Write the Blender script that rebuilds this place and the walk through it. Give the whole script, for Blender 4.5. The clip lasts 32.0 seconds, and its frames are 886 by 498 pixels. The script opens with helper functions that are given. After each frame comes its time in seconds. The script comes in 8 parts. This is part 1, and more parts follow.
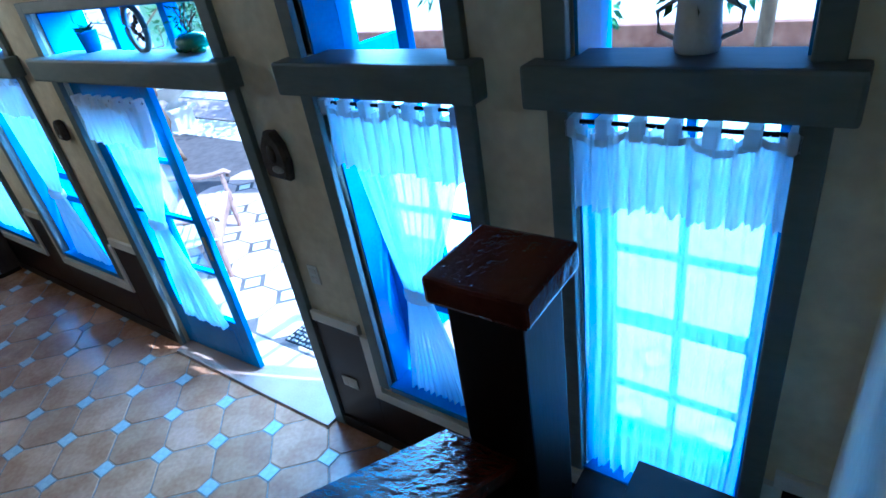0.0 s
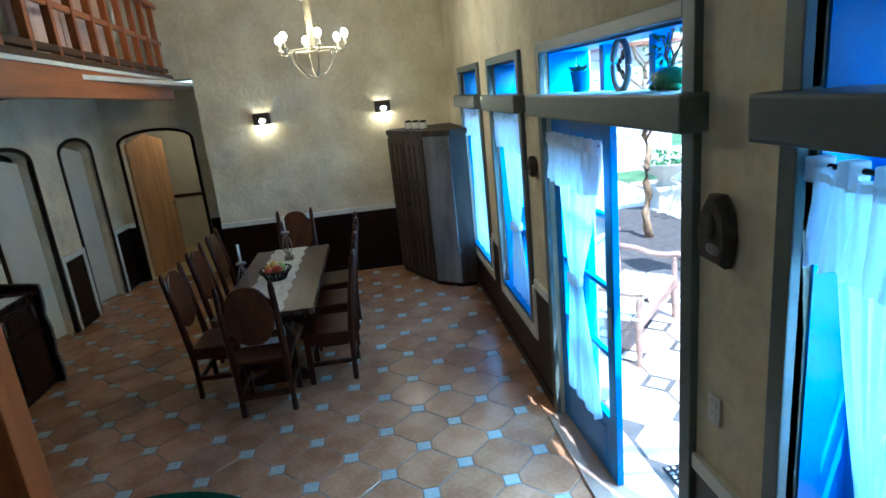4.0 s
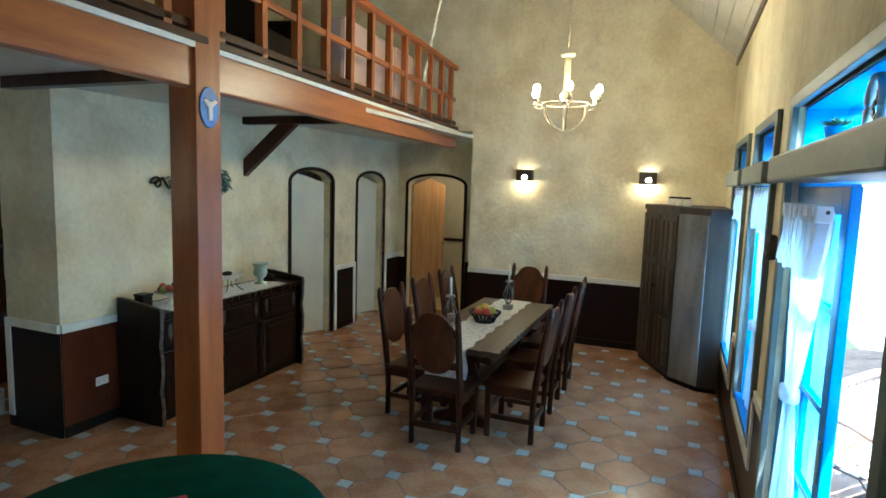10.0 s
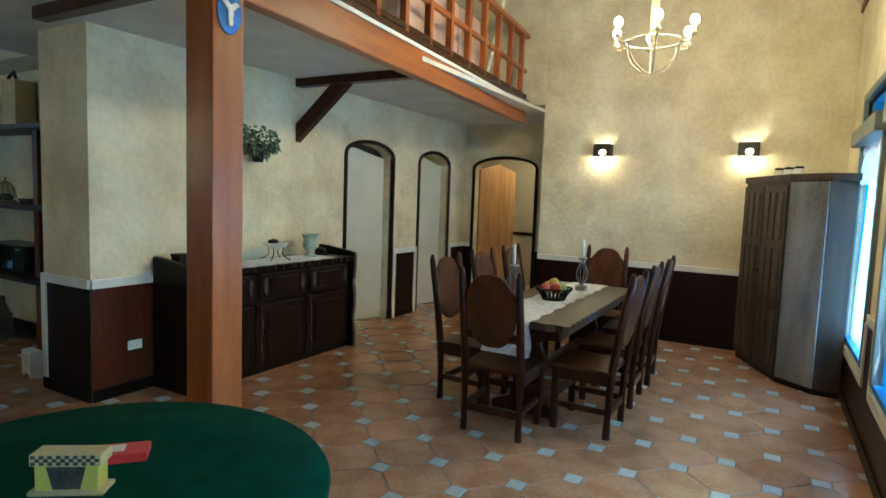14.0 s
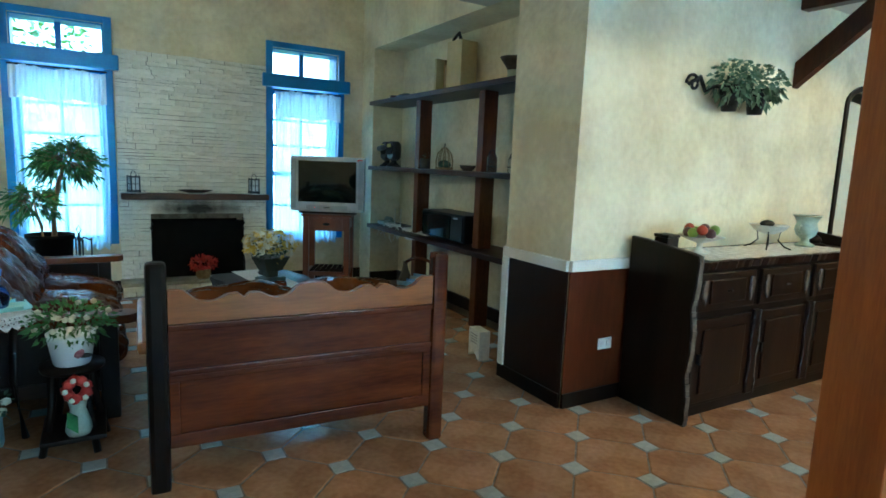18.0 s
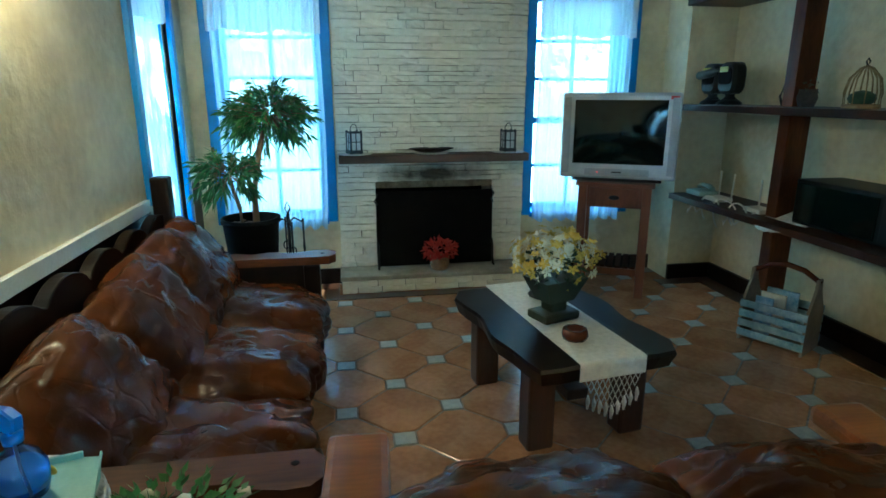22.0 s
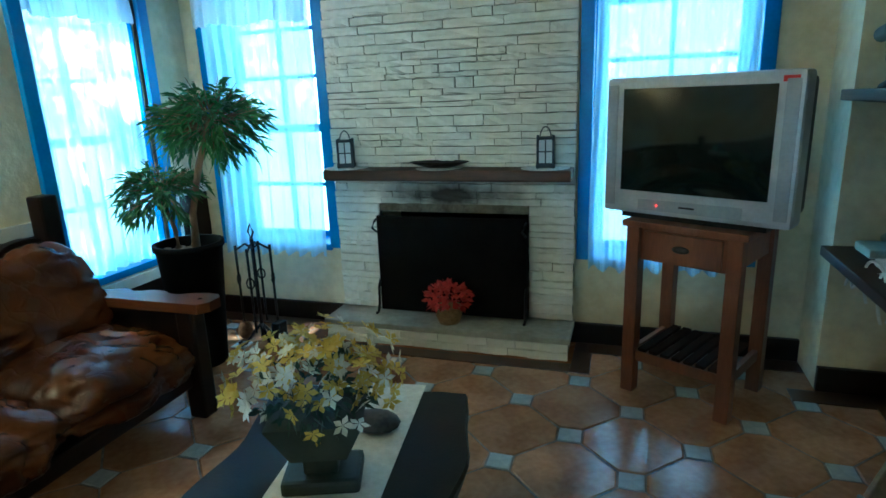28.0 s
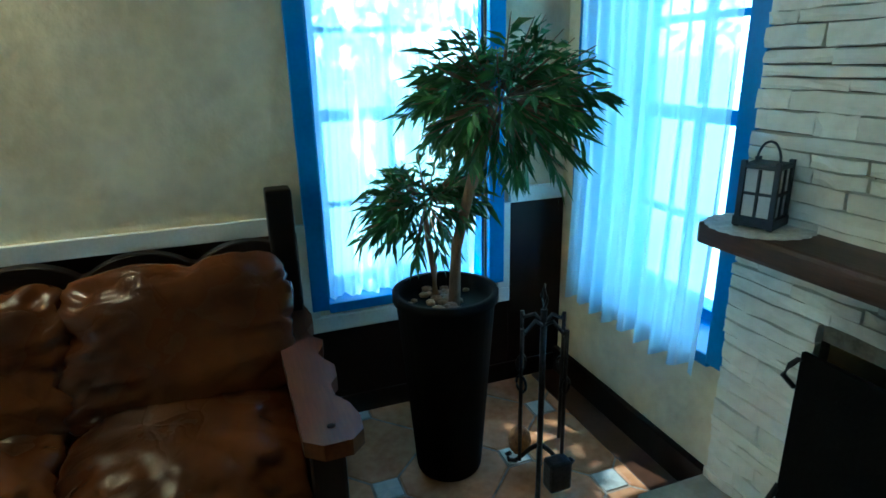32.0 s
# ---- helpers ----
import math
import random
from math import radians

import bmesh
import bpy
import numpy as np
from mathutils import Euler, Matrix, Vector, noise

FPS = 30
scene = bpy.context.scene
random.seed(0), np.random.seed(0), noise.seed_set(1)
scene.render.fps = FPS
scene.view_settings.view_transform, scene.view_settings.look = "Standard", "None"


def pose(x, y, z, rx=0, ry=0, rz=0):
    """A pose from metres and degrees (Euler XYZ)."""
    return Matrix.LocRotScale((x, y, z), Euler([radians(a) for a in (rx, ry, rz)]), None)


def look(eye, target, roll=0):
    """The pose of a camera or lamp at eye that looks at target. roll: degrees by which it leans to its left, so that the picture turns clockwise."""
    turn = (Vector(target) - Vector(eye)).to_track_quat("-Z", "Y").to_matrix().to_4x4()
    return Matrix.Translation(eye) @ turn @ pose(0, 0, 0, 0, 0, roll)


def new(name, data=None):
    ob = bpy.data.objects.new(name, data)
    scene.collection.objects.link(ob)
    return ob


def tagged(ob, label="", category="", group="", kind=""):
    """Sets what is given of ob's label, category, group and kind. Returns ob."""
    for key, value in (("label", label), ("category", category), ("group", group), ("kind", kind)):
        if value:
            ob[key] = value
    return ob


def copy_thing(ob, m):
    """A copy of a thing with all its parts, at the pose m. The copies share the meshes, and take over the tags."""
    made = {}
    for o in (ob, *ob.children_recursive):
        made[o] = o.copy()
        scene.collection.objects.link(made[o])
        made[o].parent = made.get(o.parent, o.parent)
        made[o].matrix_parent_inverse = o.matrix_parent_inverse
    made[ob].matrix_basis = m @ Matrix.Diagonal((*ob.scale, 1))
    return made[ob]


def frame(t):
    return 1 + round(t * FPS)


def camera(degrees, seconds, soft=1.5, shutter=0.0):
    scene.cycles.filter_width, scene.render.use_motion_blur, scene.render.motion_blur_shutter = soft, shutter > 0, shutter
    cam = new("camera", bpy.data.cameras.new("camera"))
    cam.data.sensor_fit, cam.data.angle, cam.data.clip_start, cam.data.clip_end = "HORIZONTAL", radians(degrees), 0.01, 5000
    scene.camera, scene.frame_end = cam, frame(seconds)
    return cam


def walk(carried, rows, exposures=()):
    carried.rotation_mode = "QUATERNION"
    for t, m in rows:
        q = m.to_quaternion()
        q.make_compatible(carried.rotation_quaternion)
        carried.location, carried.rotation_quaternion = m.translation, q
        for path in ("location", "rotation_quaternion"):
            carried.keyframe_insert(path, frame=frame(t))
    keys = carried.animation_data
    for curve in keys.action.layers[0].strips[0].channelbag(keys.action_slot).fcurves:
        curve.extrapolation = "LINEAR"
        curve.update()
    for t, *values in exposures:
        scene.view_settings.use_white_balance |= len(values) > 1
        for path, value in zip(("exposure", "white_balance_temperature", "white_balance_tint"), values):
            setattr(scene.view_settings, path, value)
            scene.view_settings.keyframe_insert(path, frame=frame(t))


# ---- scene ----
cam = camera(74.6, 32.0, soft=1.6)
PATH = [
    (0, (1.673, 1.167, 2.685), (0.575, 2.500, 1.676), -9.8),
    (0.5, (1.639, 1.222, 2.653), (0.308, 2.420, 1.762), -9.3),
    (1, (1.523, 1.312, 2.591), (0.036, 2.372, 1.776), -8.0),
    (1.5, (1.445, 1.393, 2.522), (-0.141, 2.343, 1.758), -7.1),
    (2, (1.393, 1.459, 2.477), (-0.323, 2.206, 1.772), -7.1),
    (2.5, (1.334, 1.51, 2.404), (-0.458, 2.106, 1.745), -6.2),
    (3, (1.301, 1.521, 2.414), (-0.552, 1.945, 1.792), -6.8),
    (3.5, (1.259, 1.586, 2.39), (-0.633, 1.882, 1.814), -6.7),
    (5.5, (1.224, 1.711, 2.271), (-0.745, 1.600, 1.863), -2.6),
    (6, (1.271, 1.736, 2.258), (-0.704, 1.506, 1.886), -1.5),
    (6.5, (1.282, 1.815, 2.269), (-0.680, 1.496, 1.926), -0.7),
    (7, (1.276, 1.931, 2.273), (-0.706, 1.545, 1.949), 0.6),
    (7.5, (1.272, 2.045, 2.248), (-0.721, 1.615, 1.940), 1.3),
    (8, (1.284, 2.142, 2.240), (-0.698, 1.678, 1.926), 0.7),
    (8.5, (1.281, 2.147, 2.199), (-0.716, 1.634, 1.900), 0.5),
    (9, (1.257, 2.200, 2.177), (-0.723, 1.612, 1.890), 0.4),
    (9.5, (1.111, 2.217, 2.129), (-0.822, 1.519, 1.880), 1.4),
    (10, (0.992, 2.226, 2.075), (-0.886, 1.469, 1.845), 1.8),
    (10.5, (0.886, 2.222, 1.968), (-0.957, 1.440, 1.757), 1.6),
    (11, (0.84, 2.227, 1.861), (-0.986, 1.434, 1.665), 1.6),
    (11.5, (0.752, 2.249, 1.793), (-1.054, 1.41, 1.609), 1.5),
    (12, (0.669, 2.259, 1.74), (-1.12, 1.383, 1.558), 1.5),
    (12.5, (0.606, 2.255, 1.674), (-1.169, 1.351, 1.497), 1.7),
    (13, (0.546, 2.226, 1.631), (-1.218, 1.3, 1.455), 1.7),
    (13.5, (0.453, 2.149, 1.607), (-1.296, 1.195, 1.434), 1.9),
    (15.5, (0.339, 1.939, 1.420), (-1.279, 0.804, 1.180), 2.6),
    (16, (0.192, 1.637, 1.350), (-1.323, 0.359, 1.082), 2.9),
    (16.5, (0.325, 1.432, 1.390), (-1.046, 0.009, 1.085), 3.3),
    (17, (0.271, 1.087, 1.391), (-0.968, -0.453, 1.079), 2.9),
    (17.5, (0.368, 0.756, 1.419), (-0.774, -0.858, 1.117), 2.75),
    (18, (0.393, 0.395, 1.421), (-0.618, -1.307, 1.135), 2.4),
    (18.5, (0.368, 0.026, 1.423), (-0.543, -1.733, 1.146), 2.1),
    (19, (0.348, -0.32, 1.437), (-0.426, -2.143, 1.155), 2.3),
    (19.5, (0.251, -0.749, 1.429), (-0.305, -2.65, 1.151), 1.7),
    (20, (0.151, -1.034, 1.404), (-0.222, -2.98, 1.131), 2.2),
    (20.5, (0.106, -1.263, 1.384), (-0.076, -3.236, 1.111), 1.4),
    (21, (0.126, -1.47, 1.411), (0.103, -3.447, 1.105), 1.3),
    (21.5, (0.153, -1.624, 1.47), (0.084, -3.572, 1.022), 0.8),
    (22, (0.167, -1.793, 1.452), (-0.151, -3.699, 0.935), -0.0),
    (22.5, (0.183, -1.805, 1.455), (-0.250, -3.684, 0.927), -0.2),
    (23, (0.131, -1.826, 1.460), (-0.370, -3.688, 0.928), -0.9),
    (23.5, (-0.001, -1.837, 1.441), (-0.506, -3.699, 0.914), -1.9),
    (24, (-0.210, -1.850, 1.425), (-0.669, -3.725, 0.903), -2.8),
    (24.5, (-0.441, -1.954, 1.413), (-0.853, -3.841, 0.895), -2.9),
    (25.2, (-0.87, -1.97, 1.412), (-1.075, -3.90, 0.90), -3.3),
    (25.9, (-1.30, -2.07, 1.435), (-1.24, -4.00, 0.92), -3.5),
    (26.5, (-1.382, -2.314, 1.447), (-1.175, -4.234, 0.93), -3.8),
    (27, (-1.463, -2.503, 1.444), (-1.058, -4.398, 0.946), -3.6),
    (27.5, (-1.465, -2.781, 1.432), (-0.895, -4.636, 0.952), -3.4),
    (28, (-1.484, -3.045, 1.407), (-0.884, -4.885, 0.9), -2.2),
    (28.5, (-1.485, -3.285, 1.406), (-0.85, -5.103, 0.866), -2.3),
    (29, (-1.478, -3.535, 1.427), (-0.72, -5.298, 0.864), -2.8),
    (29.5, (-1.478, -3.775, 1.448), (-0.567, -5.458, 0.868), -4.2),
    (30, (-1.421, -4.024, 1.462), (-0.364, -5.62, 0.881), -5.1),
    (30.5, (-1.322, -4.244, 1.458), (-0.106, -5.727, 0.891), -4.9),
    (31, (-1.217, -4.484, 1.465), (0.183, -5.788, 0.882), -3.0),
    (31.5, (-1.173, -4.72, 1.443), (0.438, -5.749, 0.855), -2.1),
    (32, (-0.96, -4.895, 1.444), (0.827, -5.546, 0.825), -1.4),
]
EXPOSURES = [(0, 1.72, 4000, 9), (3.5, 1.85, 4400, 5), (5.5, 2.1, 5000, 0), (8, 2.3, 5100, 0), (11, 2.65, 5300, 0), (16, 3.0, 5500, -2), (18, 3.5, 5200, -6), (22, 3.48, 5200, -9), (27, 3.55, 4900, -12), (32, 3.12, 5050, -11)]
walk(cam, [(t, look(eye, target, roll)) for t, eye, target, roll in PATH], EXPOSURES)

# ---- light ----
world = bpy.data.worlds.new("sky")
scene.world = world
world.use_nodes = True
sky = world.node_tree.nodes.new("ShaderNodeTexSky")
sky.sky_type, sky.sun_disc = "NISHITA", False
sky.sun_elevation, sky.sun_rotation = radians(58), radians(70)
world.node_tree.links.new(sky.outputs[0], world.node_tree.nodes["Background"].inputs[0])
world.node_tree.nodes["Background"].inputs[1].default_value = 0.15
sun = new("sun", bpy.data.lights.new("sun", "SUN"))
sun.data.energy, sun.data.angle, sun.data.color = 4.0, radians(0.6), (1.0, 0.93, 0.82)
sun.matrix_world = look((0, 0, 0), (-math.sin(radians(70)) * math.cos(radians(58)), -math.cos(radians(70)) * math.cos(radians(58)), -math.sin(radians(58))))



def added_daylight(name, m, wide, high, watts):
    """An added area lamp that stands in for the sky's light outside an opening."""
    data = bpy.data.lights.new(name, "AREA")
    data.shape, data.size, data.size_y = "RECTANGLE", wide, high
    data.energy, data.color = watts, (0.52, 0.82, 1.0)
    ob = new(name, data)
    ob.matrix_world = m
    return ob



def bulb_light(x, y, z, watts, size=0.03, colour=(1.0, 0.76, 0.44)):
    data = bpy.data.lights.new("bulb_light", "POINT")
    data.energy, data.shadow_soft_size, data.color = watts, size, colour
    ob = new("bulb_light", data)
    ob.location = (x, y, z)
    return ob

# ---- plan, in metres ----
WY = 2.74        # inner face of the window wall
SX = -6.75       # inner face of the dining end wall
SEDGE = -0.50    # where that wall ends at the passage
GY = -2.10       # wall behind the sideboard
PX = -1.95       # corner of the pillar
PEND = -2.72     # where the shelf niche begins
HX = -7.70       # end of the passage
FY = -6.27       # fireplace wall
LX = 1.24        # wall behind the long sofa
NX = -2.74       # back of the shelf niche
NFRONT = -2.36   # wall face beside and above the niche
KX = 1.80        # wall beside the stairs
EAVE, SLOPE, RIDGE = 3.60, 0.92, -0.6
W1, W2, W3, W4 = (-5.60, -4.52), (-3.94, -2.97), (-0.13, 0.55), (0.96, 1.55)
DOOR = (-2.38, -0.70)
DOORWAYS = ((-5.70, -4.80), (-7.16, -6.36))
END_DOOR, DOOR_TOP = (-1.92, -0.94), 2.18
SCONCES, SCONCE_Z, LIVING_SCONCE = (0.28, 1.84), 2.21, (-3.95, 2.17)
CH, CHZ = (-4.22, 1.24), 2.69
POST, PLAQUE_Z = (-1.635, -0.40), 2.46
IVY = (-3.27, 1.94)
GAME = (-0.425, 0.52, 125)


def CEIL_Z(y):
    return EAVE + (WY - y) * SLOPE


# ---- materials ----


def nodes(name):
    m = bpy.data.materials.new(name)
    m.use_nodes = True
    t = m.node_tree
    return m, t, t.nodes["Principled BSDF"], t.links


def surface(name, dark, light, scale=6.0, rough=0.6, bump=0.15, fine=80.0, metal=0.0, detail=6.0, stretch=(1, 1, 1), vary=0.0, spots=None, coat=0.0, bump_size=0.01, shine=0.5):
    """A surface between two colours, mottled at a coarse and a fine scale, with relief; vary: change from piece to piece."""
    m, t, b, link = nodes(name)
    co = t.nodes.new("ShaderNodeTexCoord")
    mp = t.nodes.new("ShaderNodeMapping")
    mp.inputs["Scale"].default_value = stretch
    link.new(co.outputs["Object"], mp.inputs[0])
    a = t.nodes.new("ShaderNodeTexNoise")
    a.inputs["Scale"].default_value, a.inputs["Detail"].default_value = scale, detail
    link.new(mp.outputs[0], a.inputs["Vector"])
    f = t.nodes.new("ShaderNodeTexNoise")
    f.inputs["Scale"].default_value, f.inputs["Detail"].default_value = fine, 4.0
    link.new(mp.outputs[0], f.inputs["Vector"])
    mix = t.nodes.new("ShaderNodeMix")
    mix.inputs[0].default_value = 0.3
    link.new(a.outputs[0], mix.inputs[2])
    link.new(f.outputs[0], mix.inputs[3])
    ramp = t.nodes.new("ShaderNodeValToRGB")
    ramp.color_ramp.elements[0].position, ramp.color_ramp.elements[1].position = 0.36, 0.66
    ramp.color_ramp.elements[0].color, ramp.color_ramp.elements[1].color = (*dark, 1), (*light, 1)
    link.new(mix.outputs[0], ramp.inputs[0])
    colour = ramp.outputs[0]
    if vary:
        info = t.nodes.new("ShaderNodeObjectInfo")
        isl = t.nodes.new("ShaderNodeNewGeometry")
        add = t.nodes.new("ShaderNodeMath")
        add.operation = "ADD"
        link.new(info.outputs["Random"], add.inputs[0])
        link.new(isl.outputs["Random Per Island"], add.inputs[1])
        rng = t.nodes.new("ShaderNodeMapRange")
        rng.inputs["From Max"].default_value = 2.0
        rng.inputs["To Min"].default_value, rng.inputs["To Max"].default_value = 1 - vary, 1 + vary
        link.new(add.outputs[0], rng.inputs[0])
        hsv = t.nodes.new("ShaderNodeHueSaturation")
        link.new(rng.outputs[0], hsv.inputs["Value"])
        link.new(colour, hsv.inputs["Color"])
        colour = hsv.outputs[0]
    if spots:
        big = t.nodes.new("ShaderNodeTexNoise")
        big.inputs["Scale"].default_value, big.inputs["Detail"].default_value, big.inputs["Roughness"].default_value = spots[0], 8.0, 0.62
        link.new(co.outputs["Object"], big.inputs["Vector"])
        r2 = t.nodes.new("ShaderNodeValToRGB")
        r2.color_ramp.elements[0].position, r2.color_ramp.elements[1].position = spots[1], spots[1] + 0.16
        link.new(big.outputs[0], r2.inputs[0])
        m2 = t.nodes.new("ShaderNodeMix")
        m2.data_type = "RGBA"
        link.new(r2.outputs[0], m2.inputs[0])
        link.new(colour, m2.inputs[6])
        m2.inputs[7].default_value = (*spots[2], 1)
        colour = m2.outputs[2]
    link.new(colour, b.inputs["Base Color"])
    b.inputs["Roughness"].default_value, b.inputs["Metallic"].default_value = rough, metal
    b.inputs["Coat Weight"].default_value = coat
    b.inputs["Specular IOR Level"].default_value = shine
    b.inputs["Coat Roughness"].default_value = 0.12
    if bump:
        bp = t.nodes.new("ShaderNodeBump")
        bp.inputs["Strength"].default_value, bp.inputs["Distance"].default_value = bump, bump_size
        link.new(mix.outputs[0], bp.inputs["Height"])
        link.new(bp.outputs[0], b.inputs["Normal"])
    return m


def glow(name, colour, strength):
    m, t, b, link = nodes(name)
    b.inputs["Base Color"].default_value = (*colour, 1)
    b.inputs["Emission Color"].default_value = (*colour, 1)
    b.inputs["Emission Strength"].default_value = strength
    return m


def cloth(name, colour, through_share, clear=0.0, weave=500.0):
    """Thin cloth: light falls through it, and between its threads."""
    m, t, b, link = nodes(name)
    out = t.nodes["Material Output"]
    co = t.nodes.new("ShaderNodeTexCoord")
    n = t.nodes.new("ShaderNodeTexNoise")
    n.inputs["Scale"].default_value = weave
    link.new(co.outputs["Object"], n.inputs["Vector"])
    bp = t.nodes.new("ShaderNodeBump")
    bp.inputs["Strength"].default_value, bp.inputs["Distance"].default_value = 0.2, 0.002
    link.new(n.outputs[0], bp.inputs["Height"])
    d = t.nodes.new("ShaderNodeBsdfDiffuse")
    tr = t.nodes.new("ShaderNodeBsdfTranslucent")
    tp = t.nodes.new("ShaderNodeBsdfTransparent")
    for s in (d, tr):
        s.inputs["Color"].default_value = (*colour, 1)
        link.new(bp.outputs[0], s.inputs["Normal"])
    m1, m2 = t.nodes.new("ShaderNodeMixShader"), t.nodes.new("ShaderNodeMixShader")
    m1.inputs[0].default_value, m2.inputs[0].default_value = through_share, clear
    link.new(d.outputs[0], m1.inputs[1])
    link.new(tr.outputs[0], m1.inputs[2])
    link.new(m1.outputs[0], m2.inputs[1])
    link.new(tp.outputs[0], m2.inputs[2])
    link.new(m2.outputs[0], out.inputs[0])
    return m


def glass(name, tint=(0.9, 0.97, 1.0)):
    m, t, b, link = nodes(name)
    b.inputs["Base Color"].default_value = (*tint, 1)
    b.inputs["Roughness"].default_value, b.inputs["Transmission Weight"].default_value, b.inputs["IOR"].default_value = 0.02, 1.0, 1.45
    return m


def leather(name):
    """Worn leather: mottled brown, creased at two scales, glossy where it is rubbed."""
    m, t, b, link = nodes(name)
    co = t.nodes.new("ShaderNodeTexCoord")
    def tex(kind, scale, detail=4.0):
        n = t.nodes.new(kind)
        n.inputs["Scale"].default_value = scale
        if kind == "ShaderNodeTexNoise":
            n.inputs["Detail"].default_value = detail
        link.new(co.outputs["Object"], n.inputs["Vector"])
        return n
    big = tex("ShaderNodeTexNoise", 3.2, 7.0)
    ramp = t.nodes.new("ShaderNodeValToRGB")
    ramp.color_ramp.elements[0].position, ramp.color_ramp.elements[1].position = 0.34, 0.72
    ramp.color_ramp.elements[0].color, ramp.color_ramp.elements[1].color = (0.020, 0.0058, 0.0018, 1), (0.120, 0.038, 0.010, 1)
    link.new(big.outputs[0], ramp.inputs[0])
    link.new(ramp.outputs[0], b.inputs["Base Color"])
    rub = t.nodes.new("ShaderNodeMapRange")
    rub.inputs["From Min"].default_value, rub.inputs["From Max"].default_value = 0.35, 0.65
    rub.inputs["To Min"].default_value, rub.inputs["To Max"].default_value = 0.32, 0.19
    link.new(big.outputs[0], rub.inputs[0])
    link.new(rub.outputs[0], b.inputs["Roughness"])
    b.inputs["Specular IOR Level"].default_value = 0.13
    warp = tex("ShaderNodeTexNoise", 5.0, 2.0)
    mixv = t.nodes.new("ShaderNodeMix")
    mixv.data_type = "VECTOR"
    mixv.inputs[0].default_value = 0.16
    link.new(co.outputs["Object"], mixv.inputs[4])
    link.new(warp.outputs[1], mixv.inputs[5])
    cells = t.nodes.new("ShaderNodeTexVoronoi")
    cells.feature = "DISTANCE_TO_EDGE"
    cells.inputs["Scale"].default_value = 9.0
    link.new(mixv.outputs[1], cells.inputs["Vector"])
    clip = t.nodes.new("ShaderNodeMath")
    clip.operation = "MINIMUM"
    clip.inputs[1].default_value = 0.07
    link.new(cells.outputs["Distance"], clip.inputs[0])
    grain = tex("ShaderNodeTexNoise", 150.0, 2.0)
    b1, b2 = t.nodes.new("ShaderNodeBump"), t.nodes.new("ShaderNodeBump")
    b1.inputs["Strength"].default_value, b1.inputs["Distance"].default_value = 0.28, 0.05
    b2.inputs["Strength"].default_value, b2.inputs["Distance"].default_value = 0.12, 0.004
    link.new(clip.outputs[0], b1.inputs["Height"])
    link.new(grain.outputs[0], b2.inputs["Height"])
    link.new(b1.outputs[0], b2.inputs["Normal"])
    link.new(b2.outputs[0], b.inputs["Normal"])
    return m


def sooted(m, centre, reach, colour=(0.012, 0.010, 0.008)):
    """Adds a smudge of soot with a ragged outline round a place in the world."""
    t = m.node_tree
    b, link = t.nodes["Principled BSDF"], t.links
    geo = t.nodes.new("ShaderNodeNewGeometry")
    off = t.nodes.new("ShaderNodeVectorMath")
    off.operation = "SUBTRACT"
    off.inputs[1].default_value = centre
    link.new(geo.outputs["Position"], off.inputs[0])
    div = t.nodes.new("ShaderNodeVectorMath")
    div.operation = "DIVIDE"
    div.inputs[1].default_value = reach
    link.new(off.outputs[0], div.inputs[0])
    far = t.nodes.new("ShaderNodeVectorMath")
    far.operation = "LENGTH"
    link.new(div.outputs[0], far.inputs[0])
    n = t.nodes.new("ShaderNodeTexNoise")
    n.inputs["Scale"].default_value, n.inputs["Detail"].default_value = 7.0, 5.0
    link.new(geo.outputs["Position"], n.inputs["Vector"])
    add = t.nodes.new("ShaderNodeMath")
    add.operation = "MULTIPLY_ADD"
    add.inputs[1].default_value, add.inputs[2].default_value = 1.1, -0.55
    link.new(n.outputs[0], add.inputs[0])
    tot = t.nodes.new("ShaderNodeMath")
    link.new(add.outputs[0], tot.inputs[0])
    link.new(far.outputs["Value"], tot.inputs[1])
    r = t.nodes.new("ShaderNodeMapRange")
    r.inputs["From Min"].default_value, r.inputs["From Max"].default_value = 0.35, 1.15
    r.inputs["To Min"].default_value, r.inputs["To Max"].default_value = 0.96, 0.0
    link.new(tot.outputs[0], r.inputs[0])
    mix = t.nodes.new("ShaderNodeMix")
    mix.data_type = "RGBA"
    old = b.inputs["Base Color"].links[0].from_socket
    link.new(r.outputs[0], mix.inputs[0])
    link.new(old, mix.inputs[6])
    mix.inputs[7].default_value = (*colour, 1)
    link.new(mix.outputs[2], b.inputs["Base Color"])
    return m


PLASTER = surface("cream_plaster", (0.60, 0.51, 0.32), (0.83, 0.75, 0.53), 2.2, 0.85, 0.75, 20.0, spots=(1.3, 0.58, (0.50, 0.43, 0.28)), bump_size=0.025)
PLASTER_PALE = surface("pale_plaster", (0.66, 0.61, 0.45), (0.80, 0.76, 0.60), 2.0, 0.85, 0.3, 26.0, bump_size=0.02)
TRIM = surface("white_trim_paint", (0.66, 0.64, 0.56), (0.80, 0.79, 0.72), 5.0, 0.5, 0.06)
DADO = surface("dark_brown_dado", (0.006, 0.0022, 0.0016), (0.015, 0.0052, 0.0034), 3.0, 0.36, 0.08, 40.0, stretch=(1, 1, 0.15), shine=0.22)
RED_DADO = surface("reddish_brown_dado", (0.042, 0.009, 0.003), (0.105, 0.025, 0.008), 3.0, 0.28, 0.06, 40.0, stretch=(1, 1, 0.15), shine=0.3)
